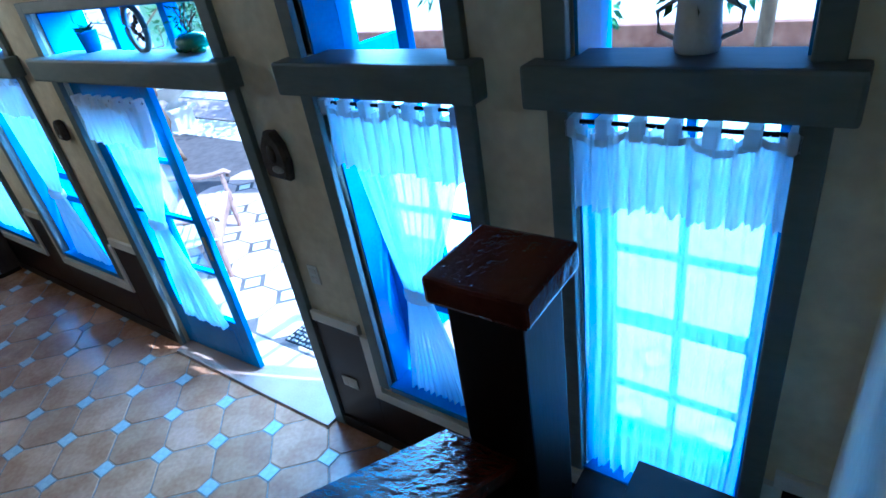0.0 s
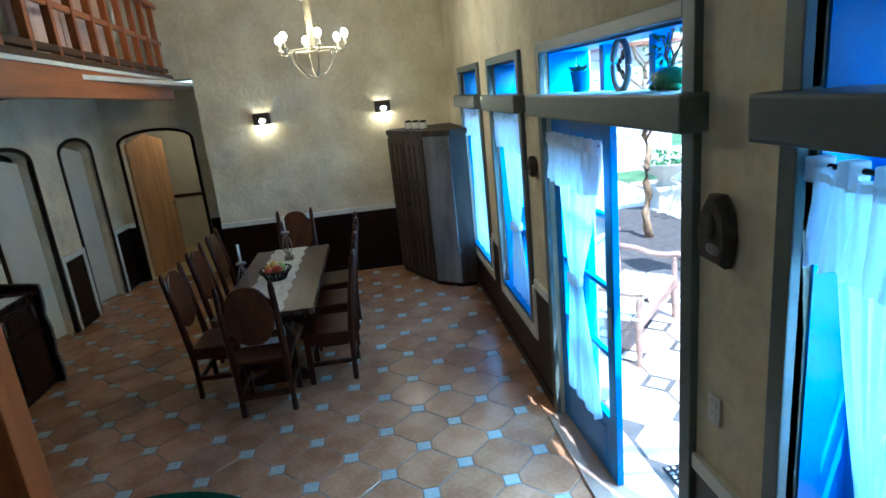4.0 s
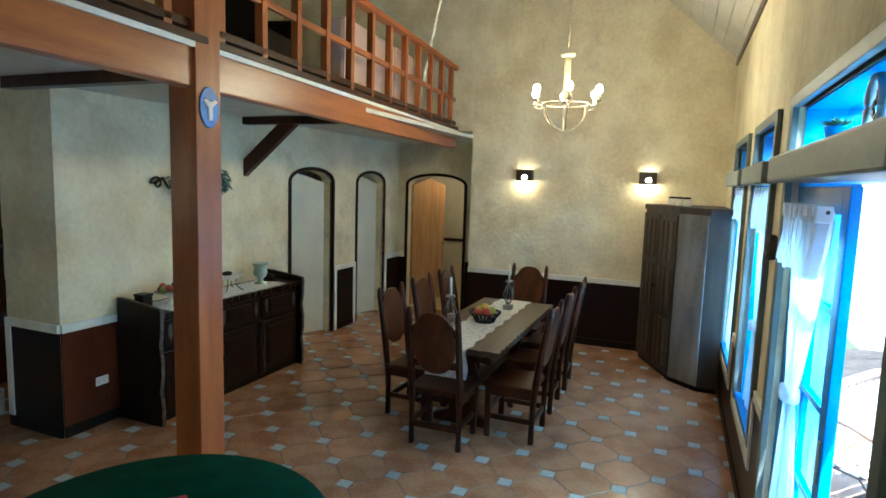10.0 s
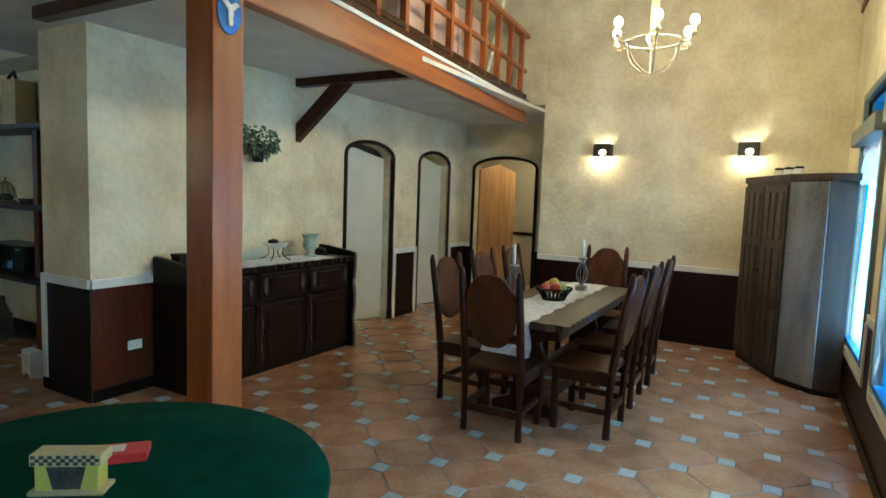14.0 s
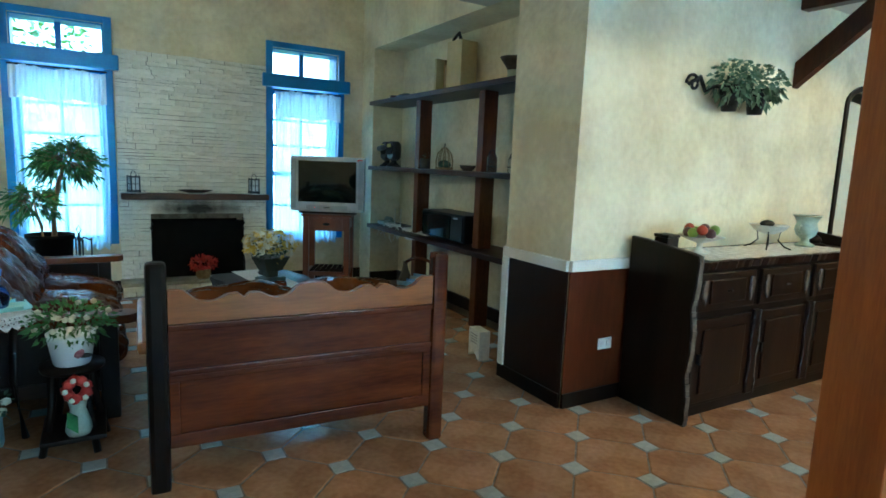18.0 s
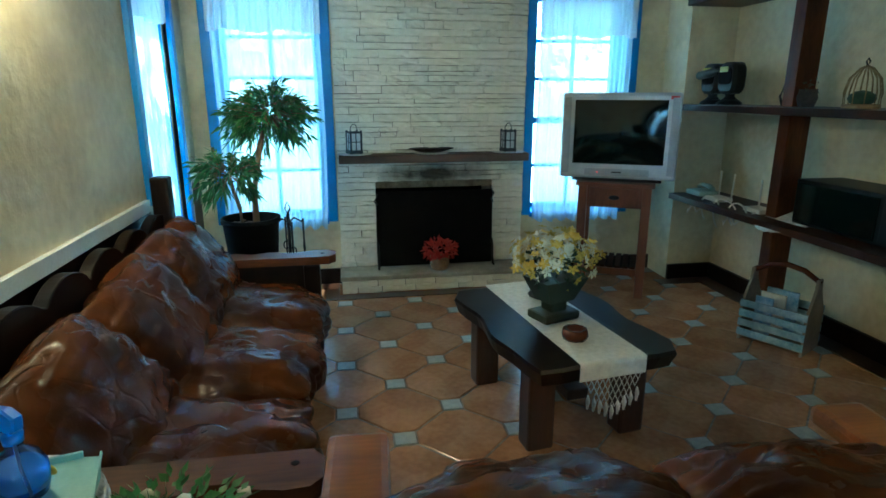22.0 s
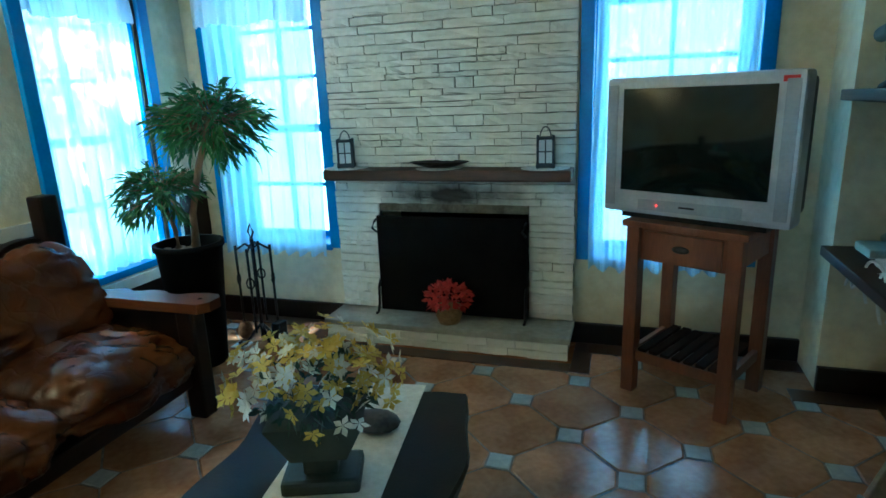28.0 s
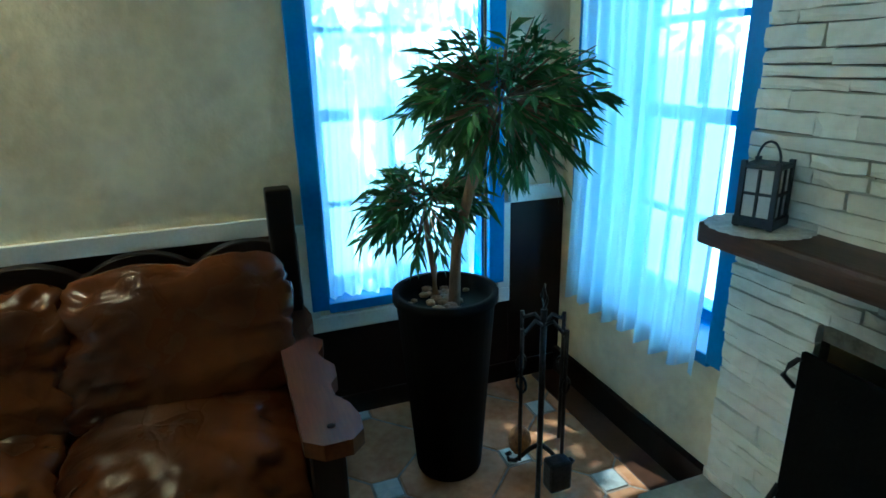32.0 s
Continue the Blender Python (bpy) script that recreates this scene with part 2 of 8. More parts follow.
BLUE = surface("blue_window_paint", (0.015, 0.16, 0.46), (0.03, 0.24, 0.60), 4.0, 0.4, 0.08, 60.0)
GREYBLUE = surface("grey_lintel_paint", (0.10, 0.13, 0.13), (0.17, 0.20, 0.18), 3.0, 0.5, 0.12, 40.0, stretch=(0.3, 1, 1))
TILE = surface("terracotta_tile", (0.27, 0.125, 0.058), (0.49, 0.265, 0.145), 4.0, 0.21, 0.06, 30.0, vary=0.26, spots=(2.2, 0.6, (0.28, 0.145, 0.085)))
DOT = surface("pale_insert_tile", (0.288, 0.317, 0.317), (0.418, 0.439, 0.425), 30.0, 0.3, 0.2, 90.0, vary=0.12)
GROUT = surface("dark_grout", (0.12, 0.095, 0.075), (0.27, 0.22, 0.18), 20.0, 0.85, 0.2)
ORANGE_WOOD = surface("orange_varnished_wood", (0.23, 0.056, 0.012), (0.40, 0.12, 0.025), 2.5, 0.33, 0.08, 26.0, stretch=(5, 5, 0.5))
ORANGE_BEAM = surface("orange_varnished_beam", (0.23, 0.056, 0.012), (0.40, 0.12, 0.025), 2.5, 0.33, 0.08, 26.0, stretch=(0.5, 5, 5))
BROWN_WOOD = surface("brown_varnished_wood", (0.022, 0.006, 0.0022), (0.066, 0.020, 0.0065), 3.0, 0.32, 0.08, 30.0, stretch=(4, 4, 0.6), shine=0.25)
DARK_WOOD = surface("dark_stained_wood", (0.003, 0.0016, 0.0011), (0.011, 0.005, 0.003), 3.0, 0.42, 0.12, 30.0, stretch=(4, 4, 0.6), shine=0.22)
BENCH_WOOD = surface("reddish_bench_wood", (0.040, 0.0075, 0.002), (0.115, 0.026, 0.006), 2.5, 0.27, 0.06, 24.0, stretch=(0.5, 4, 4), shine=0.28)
GREY_WOOD = surface("weathered_grey_wood", (0.075, 0.066, 0.055), (0.27, 0.26, 0.24), 1.6, 0.5, 0.15, 40.0, stretch=(3, 3, 0.6), spots=(3.0, 0.60, (0.09, 0.08, 0.07)))
WARD_WOOD = surface("worn_brown_cabinet_wood", (0.022, 0.014, 0.009), (0.06, 0.04, 0.026), 2.5, 0.55, 0.2, 40.0, stretch=(4, 4, 0.5))
CEIL = surface("white_ceiling_boards", (0.55, 0.53, 0.46), (0.68, 0.66, 0.58), 3.0, 0.7, 0.08)
WHITE_DOOR = surface("cream_door_paint", (0.60, 0.57, 0.43), (0.72, 0.69, 0.54), 2.0, 0.45, 0.04)
LEATHER = leather("brown_leather")
CAP_LACQUER = surface("rippled_lacquer", (0.055, 0.011, 0.005), (0.090, 0.020, 0.009), 5.0, 0.13, 0.9, 30.0, stretch=(1.3, 1, 1), bump_size=0.016, shine=0.28)
STONE = surface("whitewashed_stone", (0.68, 0.65, 0.54), (0.86, 0.84, 0.75), 5.0, 0.85, 0.45, 30.0, vary=0.13, bump_size=0.012, spots=(5.0, 0.66, (0.46, 0.37, 0.20)))
sooted(STONE, (-0.50, FY + 0.06, 0.855), (0.46, 0.5, 0.105))
# The shade in the recessed stone joints is put into this dark mortar colour.
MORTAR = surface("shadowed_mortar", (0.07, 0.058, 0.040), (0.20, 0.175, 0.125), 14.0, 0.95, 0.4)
SOOT = surface("soot_black", (0.0015, 0.0015, 0.0015), (0.005, 0.0045, 0.004), 6.0, 0.9, 0.3, shine=0.15)
IRON = surface("black_wrought_iron", (0.008, 0.008, 0.009), (0.03, 0.03, 0.032), 20.0, 0.5, 0.2, metal=0.6)
AGED_IRON = surface("aged_cream_metal", (0.30, 0.25, 0.15), (0.50, 0.43, 0.28), 20.0, 0.5, 0.2, metal=0.2)
FELT = surface("green_felt", (0.0015, 0.034, 0.021), (0.003, 0.056, 0.034), 8.0, 0.95, 0.1, 300.0, shine=0.08)
# White cloth; the blue of the daylight behind it is put into the colour.
SHEER = cloth("blue_lit_sheer_curtain", (0.66, 0.86, 0.98), 0.60, 0.20)
LACE = cloth("white_lace", (0.86, 0.88, 0.90), 0.5, 0.10)
EDGING = cloth("cream_lace_edging", (0.74, 0.72, 0.68), 0.4, 0.0)
GLASS = glass("window_glass")
SILVER = surface("silver_plastic", (0.40, 0.42, 0.45), (0.50, 0.52, 0.55), 10.0, 0.35, 0.02, metal=0.3)
SCREEN = surface("dark_tube_screen", (0.004, 0.010, 0.010), (0.006, 0.014, 0.014), 1.0, 0.06, 0.0)
BLACK = surface("black_plastic", (0.003, 0.003, 0.0035), (0.008, 0.008, 0.009), 10.0, 0.4, 0.03, shine=0.3)
POT_BLACK = surface("matt_black_planter", (0.002, 0.002, 0.0022), (0.005, 0.0048, 0.0046), 8.0, 0.75, 0.1, shine=0.08)
LEAF = surface("green_leaf", (0.03, 0.11, 0.025), (0.085, 0.24, 0.055), 12.0, 0.45, 0.05, vary=0.35)
LEAF_DARK = surface("dusty_dark_leaf", (0.02, 0.05, 0.03), (0.05, 0.10, 0.055), 12.0, 0.5, 0.05, vary=0.3)
BARK = surface("pale_brown_bark", (0.13, 0.08, 0.04), (0.28, 0.18, 0.10), 10.0, 0.8, 0.3, stretch=(3, 3, 0.7))
RUNNER = surface("cream_woven_runner", (0.64, 0.61, 0.54), (0.80, 0.77, 0.70), 40.0, 0.95, 0.4, 200.0)
SHED_WHITE = surface("whitewashed_board", (0.62, 0.61, 0.58), (0.80, 0.79, 0.76), 3.0, 0.8, 0.2, 40.0, stretch=(0.4, 4, 4))
PORCH_JOINT = surface("dark_porch_joint", (0.05, 0.04, 0.035), (0.09, 0.075, 0.065), 9.0, 0.8, 0.2)
BENCH_ROSE = surface("weathered_rose_wood", (0.20, 0.115, 0.085), (0.36, 0.23, 0.18), 4.0, 0.5, 0.1, stretch=(1, 1, 4))
PORCH = surface("pale_porch_tile", (0.30, 0.20, 0.145), (0.42, 0.31, 0.24), 3.0, 0.5, 0.06, vary=0.1)
GRAVEL = surface("pale_gravel", (0.48, 0.45, 0.39), (0.66, 0.63, 0.56), 3.0, 0.9, 0.4, 120.0)
SLAT_WOOD = surface("dull_dark_slat_wood", (0.012, 0.006, 0.004), (0.035, 0.017, 0.010), 3.0, 0.85, 0.1, 30.0, stretch=(3, 0.6, 3), shine=0.08)
GRASS = surface("lawn", (0.04, 0.09, 0.035), (0.10, 0.19, 0.07), 1.5, 0.9, 0.5, 40.0)
BRICK = surface("red_brick", (0.22, 0.09, 0.05), (0.40, 0.20, 0.12), 4.0, 0.85, 0.3, vary=0.25)
TABLE_WOOD = surface("worn_table_wood", (0.045, 0.024, 0.012), (0.10, 0.058, 0.03), 3.0, 0.38, 0.1, 30.0, stretch=(0.5, 4, 4))
LACE_PATTERN = surface("white_lace_cloth", (0.50, 0.49, 0.46), (0.84, 0.83, 0.80), 26.0, 0.95, 0.4, 60.0)
HONEY_DOOR = surface("honey_varnished_door", (0.42, 0.22, 0.09), (0.62, 0.36, 0.16), 2.5, 0.35, 0.08, 26.0, stretch=(4, 4, 0.5))
YELLOW_TILE = surface("yellow_floor_tile", (0.48, 0.36, 0.12), (0.60, 0.47, 0.18), 4.0, 0.3, 0.05)
BRONZE = surface("dark_bronze_sheet", (0.03, 0.024, 0.018), (0.07, 0.055, 0.04), 12.0, 0.45, 0.1, metal=0.5)
PLAQUE_BLUE = surface("glazed_blue", (0.02, 0.12, 0.42), (0.05, 0.22, 0.58), 8.0, 0.25, 0.05)
RELIEF = surface("dark_painted_clay", (0.03, 0.025, 0.022), (0.09, 0.075, 0.06), 18.0, 0.7, 0.3)
RELIEF_LIGHT = surface("grey_patinated_metal", (0.16, 0.15, 0.13), (0.32, 0.30, 0.26), 20.0, 0.55, 0.2)
GREEN_GLAZE = surface("green_glaze", (0.03, 0.13, 0.05), (0.10, 0.30, 0.10), 12.0, 0.25, 0.05)
PALE_GREEN = surface("pale_green_patina", (0.30, 0.37, 0.30), (0.46, 0.53, 0.44), 14.0, 0.6, 0.2)
FRUIT_Y = surface("yellow_fruit_skin", (0.50, 0.36, 0.06), (0.62, 0.50, 0.14), 8.0, 0.4, 0.05)
FRUIT_G = surface("green_fruit_skin", (0.22, 0.34, 0.06), (0.36, 0.46, 0.12), 8.0, 0.4, 0.05)
FRUIT_R = surface("red_fruit_skin", (0.30, 0.03, 0.02), (0.48, 0.10, 0.05), 8.0, 0.35, 0.05)
FRUIT_DARK = surface("dark_fruit_skin", (0.05, 0.02, 0.03), (0.12, 0.05, 0.06), 8.0, 0.4, 0.05)
HONEY_LIGHT = surface("pale_honey_wood", (0.45, 0.36, 0.18), (0.60, 0.50, 0.28), 6.0, 0.5, 0.05)
OCHRE = surface("ochre_paint", (0.50, 0.42, 0.06), (0.62, 0.54, 0.12), 5.0, 0.5, 0.05)
RED = surface("red_card", (0.45, 0.015, 0.015), (0.58, 0.03, 0.03), 5.0, 0.4, 0.02)
PINK = surface("pale_pink_bedding", (0.62, 0.42, 0.34), (0.74, 0.54, 0.45), 4.0, 0.9, 0.2)
HEARTH = surface("worn_hearth_stone", (0.26, 0.24, 0.19), (0.42, 0.40, 0.33), 6.0, 0.8, 0.3, 40.0)
MANTEL = surface("dark_mantel_wood", (0.035, 0.018, 0.011), (0.10, 0.048, 0.026), 3.0, 0.5, 0.3, 30.0, stretch=(0.5, 4, 4))
WICKER = surface("pale_wicker", (0.22, 0.15, 0.07), (0.38, 0.28, 0.14), 30.0, 0.8, 0.5)
RED_FLOWER = surface("red_cloth_flower", (0.35, 0.015, 0.012), (0.55, 0.05, 0.03), 15.0, 0.7, 0.1)
WHITE_FLOWER = surface("white_cloth_flower", (0.60, 0.58, 0.44), (0.76, 0.74, 0.62), 15.0, 0.7, 0.1)
YELLOW_FLOWER = surface("yellow_cloth_flower", (0.55, 0.36, 0.03), (0.68, 0.52, 0.12), 15.0, 0.7, 0.1)
LANTERN = surface("dark_blue_lantern_metal", (0.015, 0.022, 0.032), (0.04, 0.055, 0.075), 15.0, 0.5, 0.1, metal=0.4)
PANE_WHITE = surface("frosted_white_pane", (0.55, 0.60, 0.62), (0.66, 0.70, 0.72), 10.0, 0.4, 0.02)
BRISTLE = surface("straw_bristle", (0.14, 0.07, 0.03), (0.26, 0.14, 0.06), 60.0, 0.9, 0.6)
STAND_WOOD = surface("reddish_stand_wood", (0.10, 0.028, 0.011), (0.20, 0.066, 0.026), 3.0, 0.4, 0.1, 30.0, stretch=(3, 3, 0.6))
GREYSILVER = surface("grey_silver_plastic", (0.28, 0.30, 0.33), (0.36, 0.38, 0.41), 10.0, 0.4, 0.02, metal=0.2)
RED_LED = glow("red_standby", (1.0, 0.03, 0.02), 1.2)
SHELF_POST = surface("reddish_shelf_post", (0.05, 0.014, 0.004), (0.14, 0.042, 0.012), 3.0, 0.42, 0.15, 30.0, stretch=(3, 3, 0.6), shine=0.25)
SHELF_WOOD = surface("brown_shelf_timber", (0.014, 0.005, 0.002), (0.045, 0.014, 0.005), 3.0, 0.42, 0.15, 30.0, stretch=(3, 0.6, 3), shine=0.3)
YELLOW_LABEL = surface("yellow_label", (0.50, 0.42, 0.05), (0.62, 0.55, 0.10), 10.0, 0.5, 0.0)
JAR = glass("jar_glass", (0.85, 0.92, 0.90))
BASKET_WOOD = surface("grey_brown_basket_wood", (0.15, 0.11, 0.07), (0.28, 0.21, 0.14), 5.0, 0.7, 0.2)
BLUE_SLAT = surface("worn_blue_paint", (0.10, 0.20, 0.26), (0.34, 0.44, 0.48), 12.0, 0.6, 0.2)
MAG_BLUE = surface("blue_magazine_cover", (0.08, 0.25, 0.48), (0.45, 0.58, 0.70), 14.0, 0.4, 0.0)
BENCH_DARK = surface("dark_reddish_wood", (0.03, 0.010, 0.005), (0.065, 0.022, 0.010), 3.0, 0.4, 0.1, 30.0, stretch=(3, 3, 0.6))
DARK_POT = surface("dark_green_planter", (0.015, 0.022, 0.014), (0.035, 0.045, 0.028), 8.0, 0.5, 0.1)
TURQ = surface("turquoise_ceramic", (0.16, 0.60, 0.58), (0.22, 0.70, 0.66), 6.0, 0.38, 0.02)
TURQ_PALE = surface("pale_turquoise_ceramic", (0.20, 0.46, 0.45), (0.30, 0.58, 0.55), 6.0, 0.35, 0.02)
BLUE_GLASS = glass("cobalt_glass", (0.10, 0.22, 0.85))
BLUE_PLASTIC = surface("bright_blue_plastic", (0.02, 0.14, 0.55), (0.04, 0.20, 0.66), 6.0, 0.35, 0.0)
WHITE_POT = surface("white_glazed_pot", (0.74, 0.75, 0.75), (0.84, 0.85, 0.84), 5.0, 0.3, 0.02)
ROSE = surface("printed_pink_rose", (0.35, 0.08, 0.10), (0.62, 0.28, 0.28), 40.0, 0.4, 0.0)
BENCH_WHITE = surface("white_bench_paint", (0.40, 0.37, 0.32), (0.56, 0.52, 0.46), 5.0, 0.5, 0.1)
BORDER = surface("dark_brown_floor_border", (0.030, 0.013, 0.007), (0.075, 0.034, 0.018), 3.0, 0.3, 0.1, 30.0)
BULB = glow("lit_bulb", (1.0, 0.86, 0.62), 12.0)

# ---- mesh helpers ----


def box(bm, x0, y0, z0, x1, y1, z1, bevel=0.0, turn=None):
    g = bmesh.ops.create_cube(bm, size=1.0)["verts"]
    m = Matrix.Translation(((x0 + x1) / 2, (y0 + y1) / 2, (z0 + z1) / 2)) @ Matrix.Diagonal((abs(x1 - x0), abs(y1 - y0), abs(z1 - z0), 1))
    bmesh.ops.transform(bm, matrix=(turn @ m) if turn else m, verts=g)
    if bevel:
        edges = list({e for v in g for e in v.link_edges})
        bmesh.ops.bevel(bm, geom=edges, offset=bevel, segments=2, affect="EDGES", profile=0.6)
    return bm


def boxes(*rows, bevel=0.0):
    bm = bmesh.new()
    for r in rows:
        box(bm, *r, bevel=bevel)
    return bm


def lathe(profile, steps=24, bm=None, at=(0, 0, 0)):
    """A turned shape from rows of (radius, height)."""
    bm = bm or bmesh.new()
    rings = []
    for r, z in profile:
        rings.append([bm.verts.new((at[0] + r * math.cos(2 * math.pi * k / steps), at[1] + r * math.sin(2 * math.pi * k / steps), at[2] + z)) for k in range(steps)])
    for a, b in zip(rings, rings[1:]):
        for k in range(steps):
            bm.faces.new((a[k], a[(k + 1) % steps], b[(k + 1) % steps], b[k]))
    bm.faces.new(rings[0][::-1])
    bm.faces.new(rings[-1])
    for face in bm.faces:
        face.smooth = True
    return bm


def tube(points, radius, steps=8, bm=None, ends=True):
    """A round bar along points; radius: one number, or one for each point."""
    bm = bm or bmesh.new()
    pts = [Vector(p) for p in points]
    rings = []
    for i, p in enumerate(pts):
        way = (pts[min(i + 1, len(pts) - 1)] - pts[max(i - 1, 0)]).normalized()
        side = way.cross(Vector((0, 0, 1)))
        if side.length < 0.05:
            side = way.cross(Vector((1, 0, 0)))
        side.normalize()
        up = side.cross(way)
        r = radius[i] if isinstance(radius, (list, tuple)) else radius
        rings.append([bm.verts.new(p + r * (math.cos(2 * math.pi * k / steps) * side + math.sin(2 * math.pi * k / steps) * up)) for k in range(steps)])
    for a, b in zip(rings, rings[1:]):
        for k in range(steps):
            bm.faces.new((a[k], a[(k + 1) % steps], b[(k + 1) % steps], b[k])).smooth = True
    if ends:
        bm.faces.new(rings[0][::-1])
        bm.faces.new(rings[-1])
    return bm


def plate(outline, depth, bm=None, m=None, bevel=0.0):
    """A flat shape with an outline in x and z, and a thickness in y, centred on y = 0."""
    bm = bm or bmesh.new()
    a = [bm.verts.new((x, -depth / 2, z)) for x, z in outline]
    b = [bm.verts.new((x, depth / 2, z)) for x, z in outline]
    n = len(outline)
    fs = [bm.faces.new(a), bm.faces.new(b[::-1])]
    for k in range(n):
        fs.append(bm.faces.new((a[k], b[k], b[(k + 1) % n], a[(k + 1) % n])))
    if m:
        bmesh.ops.transform(bm, matrix=m, verts=a + b)
    if bevel:
        bmesh.ops.bevel(bm, geom=list({e for f in fs[:2] for e in f.edges}), offset=bevel, segments=1, affect="EDGES")
    return bm


def ball(radius, at=(0, 0, 0), squash=(1, 1, 1), bm=None, detail=2):
    bm = bm or bmesh.new()
    g = bmesh.ops.create_icosphere(bm, subdivisions=detail, radius=radius)["verts"]
    bmesh.ops.transform(bm, matrix=Matrix.Translation(at) @ Matrix.Diagonal((*squash, 1)), verts=g)
    for v in g:
        for face in v.link_faces:
            face.smooth = True
    return bm


def mesh_of(name, bm, material):
    bmesh.ops.recalc_face_normals(bm, faces=bm.faces)
    data = bpy.data.meshes.new(name)
    bm.to_mesh(data)
    bm.free()
    data.materials.append(material)
    return data


def part(name, bm, material, parent, label=""):
    ob = new(name, mesh_of(name, bm, material))
    ob.parent = parent
    return tagged(ob, label)


def thing(name, m, label, category, group="", kind=""):
    ob = new(name)
    ob.empty_display_size = 0.1
    ob.matrix_world = m
    return tagged(ob, label, category, group, kind)


def setting(name, bm, material, label, category="", m=None):
    ob = new(name, mesh_of(name, bm, material))
    if m:
        ob.matrix_world = m
    return tagged(ob, label, category or name.split("_")[0], kind="structure")


def wall(name, along, fixed, thick, a, b, z0, z1, holes, material, label):
    """A wall along x or y whose inner face is at fixed; thick points outwards; holes are (from, to, low, high)."""
    bm = bmesh.new()
    cuts = sorted({a, b, *[h[0] for h in holes], *[h[1] for h in holes]})
    for u0, u1 in zip(cuts, cuts[1:]):
        mid, low = (u0 + u1) / 2, z0
        for h in sorted((h for h in holes if h[0] < mid < h[1]), key=lambda h: h[2]):
            if h[2] > low:
                box(bm, *((u0, fixed, low, u1, fixed + thick, h[2]) if along == "x" else (fixed, u0, low, fixed + thick, u1, h[2])))
            low = h[3]
        if z1 > low:
            box(bm, *((u0, fixed, low, u1, fixed + thick, z1) if along == "x" else (fixed, u0, low, fixed + thick, u1, z1)))
    bmesh.ops.remove_doubles(bm, verts=bm.verts, dist=0.0005)
    return setting(name, bm, material, label, "wall")


# ---- structure ----
HALF, X0, Y0 = 0.25, -2.04, 1.475   # half the spacing of the floor's inserts, and one insert

WINDOWS = {"window_1": W1, "window_2": W2, "window_3": W3, "window_4": W4}
SILL, HEAD, LOW, TOP = 0.52, 2.13, 2.26, 2.50
LIVING = {"window_5": (0.31, 1.05), "window_6": (-2.05, -1.29)}
EAST = (-5.90, -5.20)
L_SILL, L_HEAD, L_LOW, L_TOP = 0.51, 2.19, 2.33, 2.62
holes = [(a, b, SILL, TOP) for a, b in WINDOWS.values()] + [(DOOR[0], DOOR[1], -0.02, TOP)]
wall("wall_north", "x", WY, 0.30, HX - 0.3, KX + 0.3, -0.1, EAVE + 0.3, holes, PLASTER, "cream plastered wall with tall blue windows")
wall("wall_west", "y", SX, -0.60, SEDGE, WY, -0.1, 7.0, [], PLASTER, "mottled cream plaster wall with two lit sconces")
wall("wall_west_upper", "y", SX, -0.60, GY - 2.6, SEDGE - 0.001, 2.80, 7.0, [], PLASTER, "mottled cream plaster wall above the passage")
wall("wall_passage_end", "y", HX, -0.20, GY - 0.2, SEDGE, -0.1, 2.70, [(END_DOOR[0], END_DOOR[1], -0.1, DOOR_TOP)], PLASTER, "shaded cream wall at the end of a passage")
wall("wall_sideboard", "x", GY, -0.16, HX, PX - 0.14, -0.1, 2.70, [(a, b, -0.1, DOOR_TOP) for a, b in DOORWAYS], PLASTER, "cream plaster wall with two arched doorways")
wall("wall_pillar", "y", PX, -0.14, PEND, GY + 0.002, -0.1, 6.0, [], PLASTER, "cream plastered pillar end")
wall("wall_niche_back", "y", NX, -0.15, FY, PEND, -0.1, 2.70, [], PLASTER, "cream plaster back of a shelf niche")
wall("wall_niche_top", "y", NFRONT, -0.53, FY, PEND, 2.70, 6.5, [], PLASTER, "cream plaster wall above the niche")
wall("wall_niche_side", "x", PEND, 0.14, NX, PX - 0.141, -0.1, 6.5, [], PLASTER, "cream plaster side of the niche")
wall("wall_niche_end", "x", FY + 0.32, -0.32, NX + 0.002, NFRONT, -0.1, 2.70, [], PLASTER, "cream plaster end of the niche")
wall("wall_south", "x", FY, -0.30, NX - 0.3, LX + 0.3, -0.1, 6.0, [(a, b, L_SILL, L_TOP) for a, b in LIVING.values()] + [(-0.96, -0.05, 0.13, 0.75)], PLASTER, "cream plaster fireplace wall with two blue windows")
wall("wall_east", "y", LX, 0.30, FY - 0.3, 0.55, -0.1, 6.0, [(EAST[0], EAST[1], L_SILL, L_TOP)], PLASTER, "rough cream plaster wall behind the long sofa")
wall("wall_stair", "y", KX, 0.25, 0.0, WY, -0.1, 6.5, [], PLASTER_PALE, "pale plaster wall beside the stairs")
wall("wall_stair_back", "x", 0.55, -0.2, LX + 0.301, KX, -0.1, 6.5, [], PLASTER_PALE, "pale plaster wall behind the stairs")
wall("wall_loft_back", "x", GY - 1.6, -0.15, SX, PX - 0.4, 2.80, 7.0, [], PLASTER, "cream plaster wall at the back of the loft")
wall("wall_loft_side", "y", PX - 0.4, 0.15, GY - 1.6, GY, 2.80, 7.0, [], PLASTER, "cream plaster wall beside the loft")
wall("wall_hall_end", "y", SX - 0.6, -0.1, SEDGE - 0.001, SEDGE + 1.0, -0.1, 2.7, [], PLASTER, "plaster wall closing the passage")

